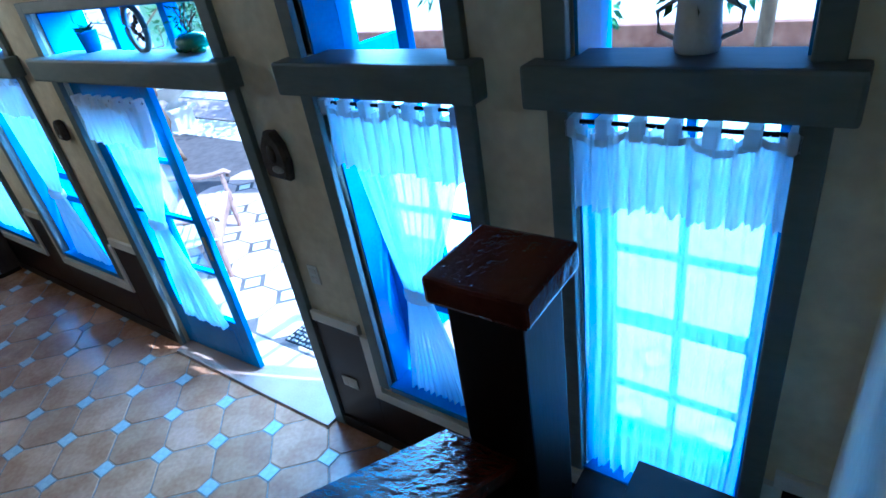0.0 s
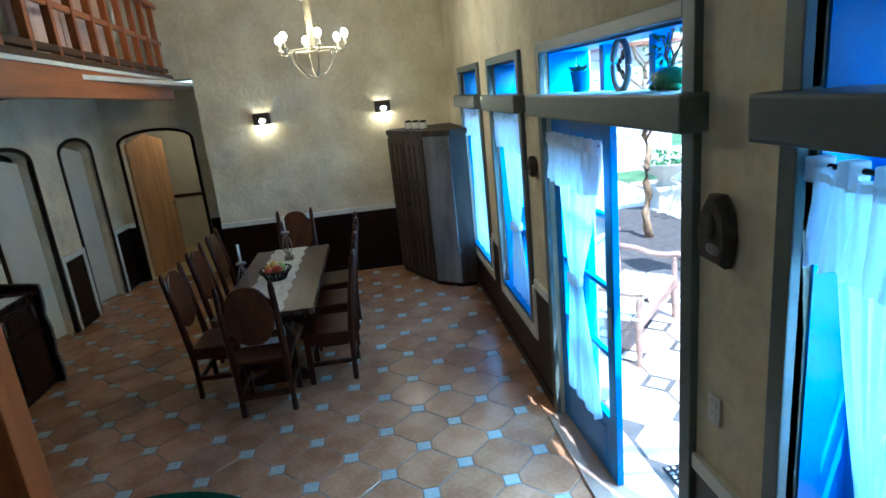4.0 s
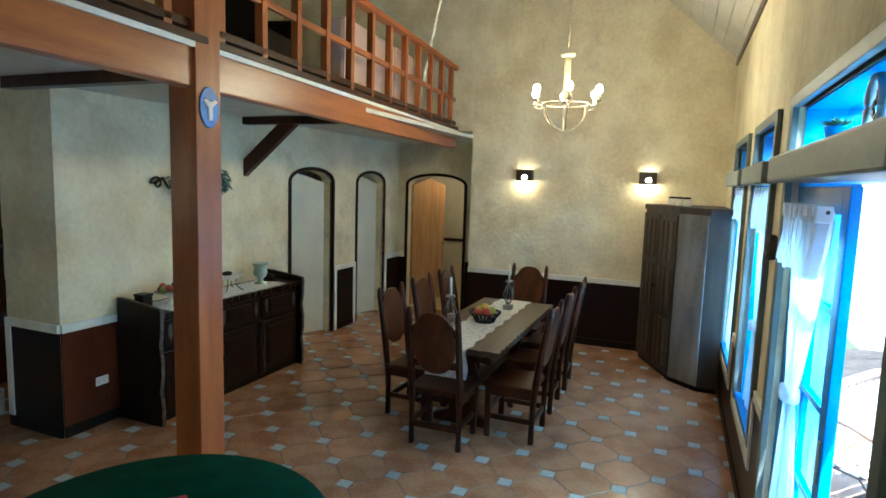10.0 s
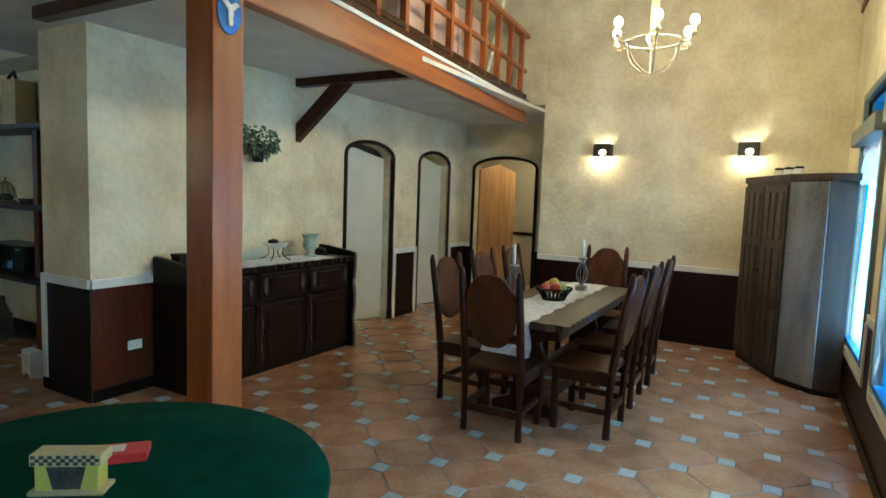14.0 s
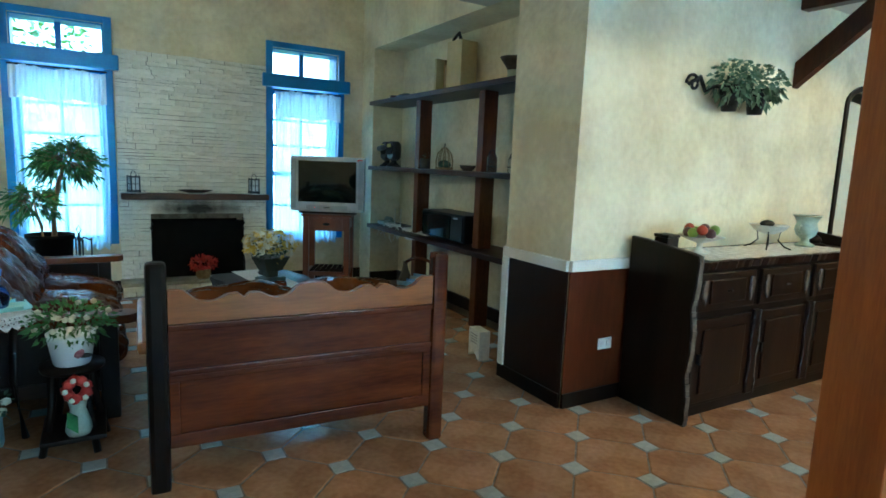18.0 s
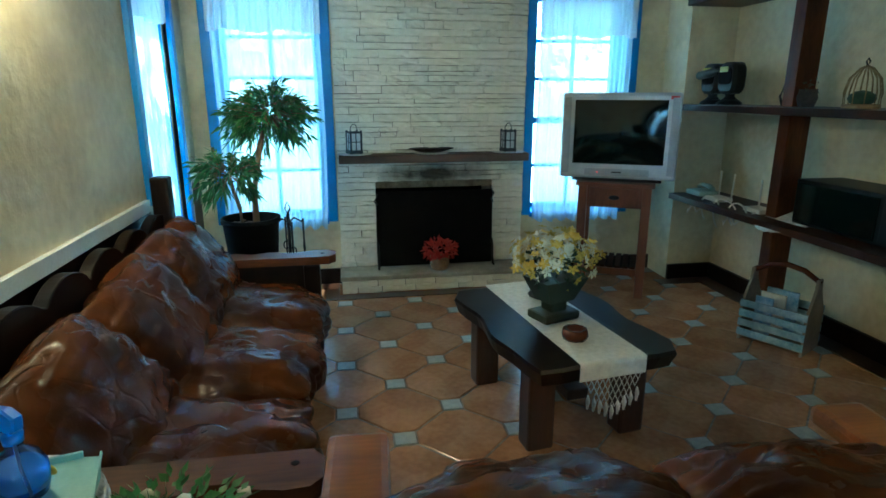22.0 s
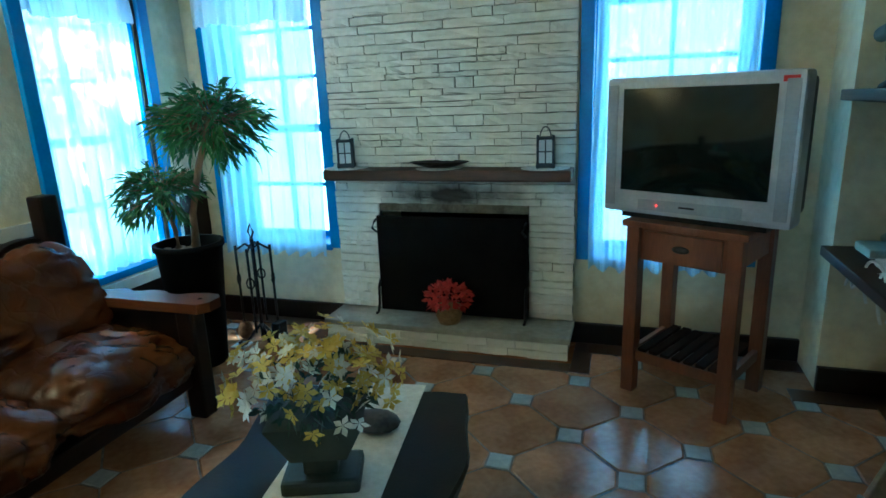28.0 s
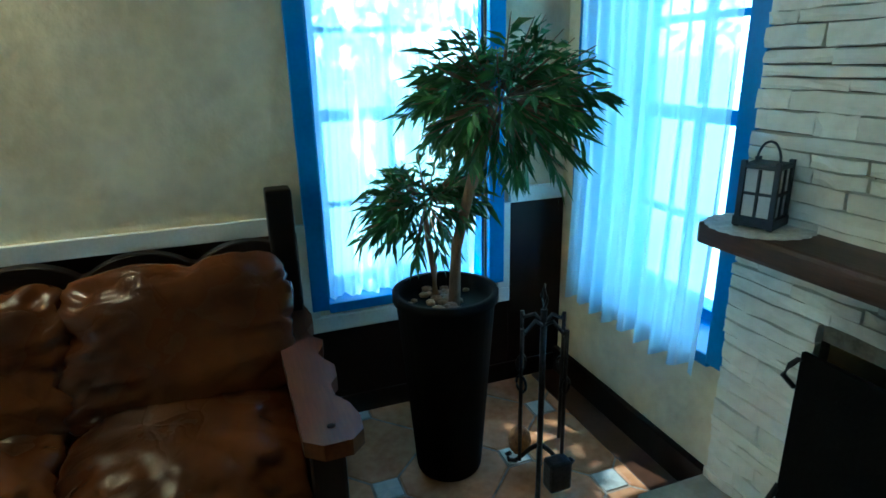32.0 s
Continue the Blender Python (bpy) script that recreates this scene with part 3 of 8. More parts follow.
# roof of sloping boards
bm = bmesh.new()
slope, ridge_y = SLOPE, RIDGE
ridge_z = CEIL_Z(ridge_y)
n = 30
for k in range(n):
    ya, yb = WY + 0.3 - k * (WY + 0.3 - ridge_y) / n, WY + 0.3 - (k + 1) * (WY + 0.3 - ridge_y) / n + 0.006
    za, zb = EAVE + (WY - ya) * slope, EAVE + (WY - yb) * slope
    v = [bm.verts.new(p) for p in ((HX - 0.4, ya, za), (KX + 0.4, ya, za), (KX + 0.4, yb, zb), (HX - 0.4, yb, zb))]
    w = [bm.verts.new(q.co + Vector((0, 0.03, 0.05))) for q in v]
    bm.faces.new(v)
    bm.faces.new(w[::-1])
    for i in range(4):
        bm.faces.new((v[i], w[i], w[(i + 1) % 4], v[(i + 1) % 4]))
for ya, yb in ((ridge_y, FY - 0.4),):
    za, zb = ridge_z, 3.6
    v = [bm.verts.new(p) for p in ((HX - 0.4, ya, za), (KX + 0.4, ya, za), (KX + 0.4, yb, zb), (HX - 0.4, yb, zb))]
    w = [bm.verts.new(q.co + Vector((0, 0, 0.1))) for q in v]
    bm.faces.new(v)
    bm.faces.new(w[::-1])
    for i in range(4):
        bm.faces.new((v[i], w[i], w[(i + 1) % 4], v[(i + 1) % 4]))
setting("ceiling", bm, CEIL, "sloping ceiling of white painted boards", "ceiling")
setting("ceiling_trim", boxes((SX - 0.01, WY - 0.02, EAVE - 0.06, KX, WY + 0.0, EAVE + 0.01)), BROWN_WOOD, "thin brown moulding under the sloping ceiling", "trim")

# loft: beams, boards and balustrade, running a little askew to the walls
BY = -0.33
setting("loft_ceiling", boxes(*[(HX, y, 2.70, -0.3, y + 0.098, 2.74) for y in np.arange(GY - 1.6, BY - 0.25, 0.1)]), CEIL, "white boarded ceiling under the loft", "ceiling")
setting("loft_floor", boxes((SX, GY - 1.6, 2.75, -0.3, BY - 0.45, 2.80)), BROWN_WOOD, "brown boarded loft floor", "floor")
askew = pose(-1.64, BY, 0, 0, 0, 4.6)
END = -5.10
loft = thing("loft_beam", askew, "orange varnished timber beam with a white strip along its top", "beam", kind="structure")
part("beam", boxes((END, -0.10, 2.56, 1.3, 0.0, 2.79), bevel=0.012), ORANGE_BEAM, loft)
part("strip", boxes((END, 0.002, 2.775, 1.3, 0.022, 2.805)), TRIM, loft, "white painted strip")
part("skirt", boxes((END, -0.12, 2.806, 1.3, 0.03, 2.85), bevel=0.006), BROWN_WOOD, loft)
rail = thing("balustrade", askew, "orange-brown timber balustrade along the loft edge", "balustrade", kind="structure")
part("handrail", boxes((END, -0.09, 3.62, 1.3, 0.01, 3.68), bevel=0.012), ORANGE_BEAM, rail)
part("middle_rail", boxes((END, -0.055, 3.20, 1.3, -0.02, 3.25), bevel=0.006), ORANGE_BEAM, rail)
part("lower_rail", boxes((END, -0.07, 2.88, 1.3, -0.01, 2.93), bevel=0.006), BROWN_WOOD, rail)
for k in range(16):
    x = END + 0.20 + k * 0.43
    if x < 1.3 and abs(x) > 0.12:
        part("baluster", boxes((x - 0.03, -0.07, 2.85, x + 0.03, -0.01, 3.62), bevel=0.006), ORANGE_WOOD, rail)
bed = thing("folded_mattress", pose(-4.95, -1.05, 2.80, 0, 0, 4.6), "pale pink bedding standing behind the balustrade", "mattress")
for k in range(3):
    part("section", boxes((-0.95 + 0.64 * k, -0.10, 0.03, -0.95 + 0.62 * (k + 1) + 0.02 * k, 0.10, 0.85), bevel=0.05), PINK, bed)
trunk_ = thing("dark_armchair", pose(-2.9, -1.1, 2.80, 0, 0, 10), "dark armchair standing on the loft", "armchair")
part("seat", boxes((-0.35, -0.3, 0.12, 0.35, 0.3, 0.42), bevel=0.05), DARK_WOOD, trunk_)
part("backrest", boxes((-0.35, -0.34, 0.42, 0.35, -0.2, 0.95), bevel=0.05), DARK_WOOD, trunk_)
for x in (-0.33, 0.33):
    part("armrest", boxes((x - 0.06, -0.3, 0.3, x + 0.06, 0.3, 0.6), bevel=0.03), DARK_WOOD, trunk_)
    for y in (-0.25, 0.25):
        part("leg", boxes((x - 0.03, y - 0.03, 0, x + 0.03, y + 0.03, 0.13)), DARK_WOOD, trunk_)
for x in (-1.66, -4.02):
    j = thing("joist", pose(x, 0, 0), "dark brown joist with a diagonal brace under the loft", "beam", kind="structure")
    part("bar", boxes((-0.05, GY + 0.005, 2.62, 0.05, BY - 0.11 + (x + 1.64) * 0.08, 2.70), bevel=0.006), BROWN_WOOD, j)
    if x < -3:
        bm = bmesh.new()
        plate([(0.0, 2.08), (0.0, 2.26), (0.44, 2.62), (0.66, 2.62)], 0.07, bm, Matrix.Translation((0, GY + 0.005, 0)) @ Matrix.Rotation(radians(90), 4, "Z"))
        part("brace", bm, BROWN_WOOD, j)
post = thing("post", pose(POST[0], POST[1], 0), "square varnished timber post carrying the loft", "post", kind="structure")
part("shaft", boxes((-0.095, -0.10, 0.0, 0.095, 0.10, 3.72), bevel=0.006), ORANGE_WOOD, post)
part("foot_trim", boxes((-0.12, -0.125, 0.0, 0.12, 0.125, 0.06), bevel=0.008), BROWN_WOOD, post)

# dado, its cap and the skirting of each wall


def dado(name, along, fixed, out, runs, material=DADO):
    """runs: (from, to, height); out: which way the wall's face looks, 1 or -1."""
    ob = thing(name, pose(0, 0, 0), "dark brown dado panelling with a white cap rail", "wainscot", kind="structure")
    def add(nm, a, b, d, z0, z1, mat, bevel=0.003):
        lo, hi = sorted((fixed, fixed + out * d))
        part(nm, boxes((a, lo, z0, b, hi, z1) if along == "x" else (lo, a, z0, hi, b, z1), bevel=bevel), mat, ob)
    for a, b, h in runs:
        add("panel", a, b, 0.012, 0.0, h - 0.065, material)
        add("cap_rail", a, b, 0.026, h - 0.065, h, TRIM)
        add("skirting", a, b, 0.024, 0.0, 0.09, DARK_WOOD)
    return ob


def upright(ob, along, fixed, out, u, z0, z1):
    lo, hi = sorted((fixed, fixed + out * 0.026))
    part("cap_rail", boxes((u - 0.03, lo, z0, u + 0.03, hi, z1) if along == "x" else (lo, u - 0.03, z0, hi, u + 0.03, z1), bevel=0.003), TRIM, ob)


CAP = 0.90
edges = sorted(WINDOWS.values())
runs = [(SX, edges[0][0] - 0.13, CAP), (edges[0][0] - 0.13, edges[0][1] + 0.13, SILL - 0.06), (edges[0][1] + 0.13, edges[1][0] - 0.13, CAP),
        (edges[1][0] - 0.13, edges[1][1] + 0.13, SILL - 0.06), (edges[1][1] + 0.13, DOOR[0] - 0.09, CAP), (DOOR[1] + 0.09, edges[2][0] - 0.13, CAP),
        (edges[2][0] - 0.13, edges[2][1] + 0.13, SILL - 0.06), (edges[2][1] + 0.13, edges[3][0] - 0.13, CAP), (edges[3][0] - 0.13, edges[3][1] + 0.10, SILL - 0.06), (edges[3][1] + 0.10, KX, CAP)]
d = dado("wainscot_north", "x", WY, -1, runs)
for a, b in edges:
    for u in (a - 0.10, b + 0.10):
        upright(d, "x", WY, -1, u, SILL - 0.06, CAP - 0.065)
dado("wainscot_west", "y", SX, 1, [(SEDGE, WY, 0.90)])
(a1, b1), (a2, b2) = DOORWAYS
dado("wainscot_sideboard", "x", GY, 1, [(b1 + 0.05, PX, 0.90)], RED_DADO)
d = dado("wainscot_doors", "x", GY, 1, [(b2 + 0.05, a1 - 0.05, 0.90), (HX, a2 - 0.05, 0.90)])
for u in (b2 + 0.08, a1 - 0.08, a2 - 0.08):
    upright(d, "x", GY, 1, u, 0.0, 0.834)
d = dado("wainscot_pillar", "y", PX, 1, [(PEND, GY, 0.90)])
upright(d, "y", PX, 1, PEND + 0.03, 0.09, 0.834)
dado("wainscot_passage", "y", HX, 1, [(GY, END_DOOR[0] - 0.05, 0.90), (END_DOOR[1] + 0.05, SEDGE, 0.90)])
d = dado("wainscot_east", "y", LX, -1, [(FY, EAST[0] - 0.10, 0.92), (EAST[0] - 0.10, EAST[1] + 0.10, L_SILL - 0.04), (EAST[1] + 0.10, 0.3, 0.90)])
for u in (EAST[0] - 0.07, EAST[1] + 0.07):
    upright(d, "y", LX, -1, u, L_SILL - 0.04, 0.86)
setting("baseboard", boxes((NFRONT, FY, 0.0, LX, FY + 0.03, 0.12), (NX, FY + 0.32, 0.0, NX + 0.03, PEND, 0.12), (NX + 0.03, FY + 0.32, 0.0, NFRONT, FY + 0.35, 0.12), bevel=0.004), DARK_WOOD, "dark brown skirting board", "baseboard")

setting("trim_floor_border", boxes((NFRONT, FY + 0.031, -0.004, -1.23, FY + 0.16, 0.004), (0.25, FY + 0.031, -0.004, LX, FY + 0.15, 0.004), (-1.23, FY + 0.32, -0.004, 0.25, FY + 0.42, 0.004), (-1.33, FY + 0.16, -0.004, -1.23, FY + 0.42, 0.004), (0.25, FY + 0.15, -0.004, 0.35, FY + 0.42, 0.004), (NX + 0.031, FY + 0.352, -0.004, NX + 0.17, PEND, 0.004), (NX + 0.17, FY + 0.352, -0.004, NFRONT + 0.12, FY + 0.47, 0.004), bevel=0.002), BORDER, "dark brown floor border along the walls and the hearth", "trim")

# windows


def window(name, a, b, m, levels, label, lower_open=False):
    """A tall window in an opening from a to b, built in a wall along x that faces -y and set by m."""
    sill, HEAD, LOW, TOP = levels
    w = thing(name, m, label, "window", kind="structure")
    cx = (a + b) / 2
    fr = 0.07
    part("casing", boxes((a - fr, -0.03, sill - 0.01, a, 0.03, HEAD), (b, -0.03, sill - 0.01, b + fr, 0.03, HEAD), bevel=0.006), FRAME_PAINT[name], w)
    part("lintel", boxes((a - fr - 0.05, -0.09, HEAD, b + fr + 0.05, 0.12, LOW), bevel=0.012), FRAME_PAINT[name], w)
    part("transom_sill", boxes((a + 0.013, 0.121, HEAD, b - 0.013, 0.30, LOW - 0.08)), BLUE, w, "blue painted transom sill")
    part("transom_frame", boxes((a - fr, -0.03, LOW, a, 0.03, TOP + 0.06), (b, -0.03, LOW, b + fr, 0.03, TOP + 0.06), (a, -0.03, TOP, b, 0.03, TOP + 0.06), bevel=0.005), FRAME_PAINT[name], w)
    part("reveal", boxes((a, 0.03, sill, a + 0.012, 0.29, TOP), (b - 0.012, 0.03, sill, b, 0.29, TOP), (a, 0.03, TOP - 0.012, b, 0.29, TOP)), BLUE, w, "blue painted reveal")
    part("window_sill", boxes((a, -0.02, sill - 0.03, b, 0.33, sill + 0.012), bevel=0.006), BLUE, w)
    g = 0.20
    part("transom_mullion", boxes((cx - 0.025, g - 0.02, LOW - 0.08, cx + 0.025, g + 0.02, TOP)), BLUE, w)
    top_sash = [(a + 0.012, g - 0.02, sill, a + 0.06, g + 0.02, HEAD), (b - 0.06, g - 0.02, sill, b - 0.012, g + 0.02, HEAD), (a + 0.06, g - 0.02, HEAD - 0.05, b - 0.06, g + 0.02, HEAD)]
    part("window_frame", boxes(*top_sash), BLUE, w)
    mid = sill + (HEAD - sill) * 0.42
    bars = [(a + 0.06, g - 0.025, mid, b - 0.06, g + 0.025, mid + 0.06), (a + 0.06, g - 0.025, mid - 0.22, b - 0.06, g + 0.025, mid - 0.16)] if lower_open else [(a + 0.06, g - 0.02, sill, b - 0.06, g + 0.02, sill + 0.05), (a + 0.06, g - 0.02, mid, b - 0.06, g + 0.02, mid + 0.05)]
    for r in bars:
        part("sash_rail", boxes(r, bevel=0.004), BLUE, w)
    rows = [mid + 0.06, mid + 0.06 + (HEAD - 0.05 - mid - 0.06) / 3, mid + 0.06 + 2 * (HEAD - 0.05 - mid - 0.06) / 3, HEAD - 0.05]
    for z in rows[1:3]:
        part("glazing_bar", boxes((a + 0.06, g - 0.012, z - 0.012, b - 0.06, g + 0.012, z + 0.012)), BLUE, w)
    part("glazing_bar", boxes((cx - 0.014, g - 0.014, mid + 0.06, cx + 0.014, g + 0.014, HEAD - 0.05)), BLUE, w)
    if not lower_open:
        part("glazing_bar", boxes((cx - 0.014, g - 0.014, sill + 0.05, cx + 0.014, g + 0.014, mid)), BLUE, w)
        part("glazing_bar", boxes((a + 0.06, g - 0.012, (sill + mid) / 2, b - 0.06, g + 0.012, (sill + mid) / 2 + 0.024)), BLUE, w)
    for x0, x1, z0, z1 in ((a + 0.012, cx - 0.025, LOW - 0.08, TOP - 0.012), (cx + 0.025, b - 0.012, LOW - 0.08, TOP - 0.012), (a + 0.06, b - 0.06, mid if lower_open else sill + 0.05, HEAD - 0.05)):
        ob = part("pane", boxes((x0, g - 0.002, z0, x1, g + 0.002, z1)), GLASS, w)
        ob.visible_shadow = False
    return w


FRAME_PAINT = {"window_1": GREYBLUE, "window_2": GREYBLUE, "window_3": GREYBLUE, "window_4": GREYBLUE, "window_5": BLUE, "window_6": BLUE, "window_7": BLUE}
for name, (a, b) in WINDOWS.items():
    window(name, a, b, pose(0, WY, 0), (SILL, HEAD, LOW, TOP), "tall blue timber window with a grey lintel and a transom light", lower_open=name != "window_4")
for name, (a, b) in LIVING.items():
    window(name, -b, -a, pose(0, FY, 0, 0, 0, 180), (L_SILL, L_HEAD, L_LOW, L_TOP), "tall bright blue timber window beside the fireplace")
window("window_7", -EAST[1], -EAST[0], pose(LX, 0, 0, 0, 0, -90), (L_SILL, L_HEAD, L_LOW, L_TOP), "tall bright blue timber window beside the sofa")


def sheet(fn, nu, nv):
    """A cloth from fn(u, v), both from 0 to 1."""
    bm = bmesh.new()
    grid = [[bm.verts.new(fn(i / nu, j / nv)) for i in range(nu + 1)] for j in range(nv + 1)]
    for j in range(nv):
        for i in range(nu):
            bm.faces.new((grid[j][i], grid[j][i + 1], grid[j + 1][i + 1], grid[j + 1][i])).smooth = True
    return bm


def curtain(m, wide, top, bottom, tie=None, valance=0.25, seed=1, edging=True, folds=11):
    """A sheer curtain with a gathered valance; tie: (height, from the left 0..1, narrowness) where it is drawn together."""
    rnd = random.Random(seed)
    ph = [rnd.uniform(0, 6.28) for _ in range(6)]
    c = thing("curtain", m, "white sheer curtain with a gathered embroidered valance" + (", tied back" if tie else ""), "curtain")
    def wave(u, v):
        return 0.018 * math.sin(folds * 6.28 * u + ph[0] + 0.6 * math.sin(3 * v + ph[1])) + 0.010 * math.sin(folds * 2.3 * 6.28 * u + ph[2] + v)
    def body(u, v):
        z = top + (bottom - top) * v
        x = (u - 0.5) * wide
        squeeze = 1.0
        if tie:
            tz, side, narrow = tie
            if z > tz:
                k = (top - z) / (top - tz)
            else:
                k = 1 - 0.55 * min(1, (tz - z) / (tz - bottom))
            k = k ** 1.25
            x = x * (1 - k * (1 - narrow)) + (side - 0.5) * wide * k
            squeeze = 1 - 0.5 * k
        else:
            x += 0.02 * math.sin(4 * v + ph[3]) * v
        zz = z + (0.012 * math.sin(folds * 6.28 * u + ph[4]) if v > 0.97 else 0)
        return (x, wave(u, v) * squeeze * (0.5 + 0.8 * v) - 0.035 * (1 if tie and abs(z - tie[0]) < 0.02 else 0) * 0, zz)
    part("drape", sheet(body, 110, 48), SHEER, c)
    def flap(u, v):
        x = (u - 0.5) * (wide + 0.02)
        z = top + 0.02 - valance * v
        return (x, -0.03 + 1.3 * wave(u, 0.3 + v) - 0.012 * v, z - 0.012 * abs(math.sin(folds * 1.6 * 6.28 * u)) * (v > 0.95) + 0.025 * math.sin(2 * 6.28 * u + ph[5]) * 0.5)
    part("valance", sheet(flap, 110, 12), LACE, c)
    if edging:
        def trim(u, v):
            x = (u - 0.5) * (wide + 0.02)
            z = top + 0.02 - 0.022 * abs(math.sin(3.5 * math.pi * u)) - 0.022 * v
            return (x, -0.05 + 0.006 * math.sin(90 * u), z + 0.025 * math.sin(2 * 6.28 * u + ph[5]) * 0.5)
        part("edging", sheet(trim, 80, 2), EDGING, c)
        for k in range(7):
            x = (k / 6 - 0.5) * wide
            part("tab", boxes((x - 0.02, -0.06, top - 0.01, x + 0.02, 0.0, top + 0.055), bevel=0.008), LACE, c)
    part("rod", tube([(-wide / 2 - 0.02, -0.02, top + 0.03), (wide / 2 + 0.02, -0.02, top + 0.03)], 0.008), DARK_WOOD, c)
    if tie:
        band = part("tie_band", lathe([(0.5 * wide * tie[2] + 0.012, -0.025), (0.5 * wide * tie[2] + 0.014, 0.0), (0.5 * wide * tie[2] + 0.012, 0.025)], 16, at=(0, 0, 0)), LACE, c)
        band.location = ((tie[1] - 0.5) * wide, 0, tie[0])
        band.scale = (1, 0.45, 1)
    return c


def mid(w):
    return (w[0] + w[1]) / 2


curtain(pose(mid(W1), WY + 0.05, 0), W1[1] - W1[0] - 0.08, 2.06, 0.44, None, seed=1)
curtain(pose(mid(W2), WY + 0.05, 0), W2[1] - W2[0] - 0.08, 2.06, 0.48, (1.14, 0.36, 0.22), seed=2)
curtain(pose(mid(W3), WY + 0.05, 0), W3[1] - W3[0] - 0.04, 2.04, 0.46, (1.16, 0.40, 0.22), seed=3)
curtain(pose(mid(W4), WY + 0.03, 0), W4[1] - W4[0], 2.04, 0.46, None, seed=4)
for k, w in enumerate(LIVING.values()):
    curtain(pose(mid(w), FY + 0.055, 0, 0, 0, 180), 0.735, 2.13, 0.46, None, seed=5 + k, valance=0.28, edging=False, folds=8)
curtain(pose(LX + 0.05, mid(EAST), 0, 0, 0, -90), 0.68, 2.13, 0.45, None, seed=7, valance=0.28, edging=False, folds=8)

# the double door to the porch
door = thing("door_1", pose(0, WY, 0), "blue glazed double door to the porch, one leaf standing open", "door", kind="structure")
a, b = DOOR
part("casing", boxes((a - 0.08, -0.03, 0, a, 0.03, HEAD), (b, -0.03, 0, b + 0.08, 0.03, HEAD), bevel=0.006), GREYBLUE, door)
part("lintel", boxes((a - 0.12, -0.10, HEAD, b + 0.12, 0.14, LOW), bevel=0.012), GREYBLUE, door)
part("transom_sill", boxes((a + 0.013, 0.141, HEAD, b - 0.013, 0.30, LOW - 0.08)), BLUE, door, "blue painted transom sill")
part("transom_frame", boxes((a - 0.08, -0.03, LOW, a, 0.03, TOP + 0.06), (b, -0.03, LOW, b + 0.08, 0.03, TOP + 0.06), (a, -0.03, TOP, b, 0.03, TOP + 0.06), bevel=0.005), GREYBLUE, door)
part("reveal", boxes((a, 0.03, 0, a + 0.012, 0.29, TOP), (b - 0.012, 0.03, 0, b, 0.29, TOP), (a, 0.03, TOP - 0.012, b, 0.29, TOP)), BLUE, door, "blue painted reveal")
part("threshold", boxes((a, -0.10, 0.0, b, 0.32, 0.025), bevel=0.005), PORCH, door, "pale stone threshold")
for x in (a + (b - a) / 3, a + 2 * (b - a) / 3):
    part("transom_mullion", boxes((x - 0.03, 0.143, LOW - 0.08, x + 0.03, 0.22, TOP), bevel=0.004), BLUE, door)
for k in range(3):
    x0 = a + k * (b - a) / 3 + 0.032
    part("pane", boxes((x0, 0.198, LOW - 0.08, x0 + (b - a) / 3 - 0.064, 0.202, TOP - 0.012)), GLASS, door).visible_shadow = False


def leaf(parent, m, wide):
    lf = part("door_leaf", boxes((0, -0.02, 0.03, 0.09, 0.02, HEAD - 0.02), (wide - 0.09, -0.02, 0.03, wide, 0.02, HEAD - 0.02), (0.09, -0.02, HEAD - 0.13, wide - 0.09, 0.02, HEAD - 0.02), (0.09, -0.02, 0.03, wide - 0.09, 0.02, 0.42), (0.14, -0.026, 0.12, wide - 0.14, 0.026, 0.34), bevel=0.005), BLUE, parent, "blue glazed door leaf")
    lf.matrix_local = m
    for z in (0.82, 1.22, 1.62):
        part("glazing_bar", boxes((0.09, -0.014, z - 0.014, wide - 0.09, 0.014, z + 0.014)), BLUE, lf)
    part("glazing_bar", boxes((wide / 2 - 0.014, -0.014, 0.42, wide / 2 + 0.014, 0.014, HEAD - 0.13)), BLUE, lf)
    part("pane", boxes((0.09, -0.002, 0.42, wide - 0.09, 0.002, HEAD - 0.13)), GLASS, lf).visible_shadow = False
    part("lock_plate", boxes((wide - 0.06, -0.026, 0.95, wide - 0.03, 0.026, 1.12), bevel=0.003), AGED_IRON, lf)
    return lf


leaf(door, pose(a + 0.014, 0.05, 0, 0, 0, 2), 0.83)
leaf(door, pose(b - 0.016, 0.32, 0, 0, 0, 82), 0.83)
curtain(pose(a + 0.50, WY + 0.01, 0), 0.70, 1.98, 0.40, (1.17, 0.34, 0.22), seed=8, valance=0.24)

# ---- stairs ----
stairs = thing("stairs", pose(0, 0, 0), "dark lacquered timber stairs with a solid parapet", "stairs", kind="structure")
for k in range(4):
    x1 = 1.22 - k * 0.23
    part("tread", boxes((x1 - 0.25, 1.98, 0.72 - 0.18 * (k + 1) - 0.04 + 0.0, x1, WY - 0.03, 0.72 - 0.18 * (k + 1)), bevel=0.006) if k < 3 else boxes((x1 - 0.02, 1.98, 0.0, x1, WY - 0.03, 0.01)), DARK_WOOD, stairs)
    part("riser", boxes((x1 - 0.02, 1.98, max(0, 0.72 - 0.18 * (k + 1)), x1, WY - 0.03, 0.72 - 0.18 * k - 0.041)), DARK_WOOD, stairs)
part("landing", boxes((1.20, 1.90, 0.66, KX, WY - 0.03, 0.72), bevel=0.006), DARK_WOOD, stairs)
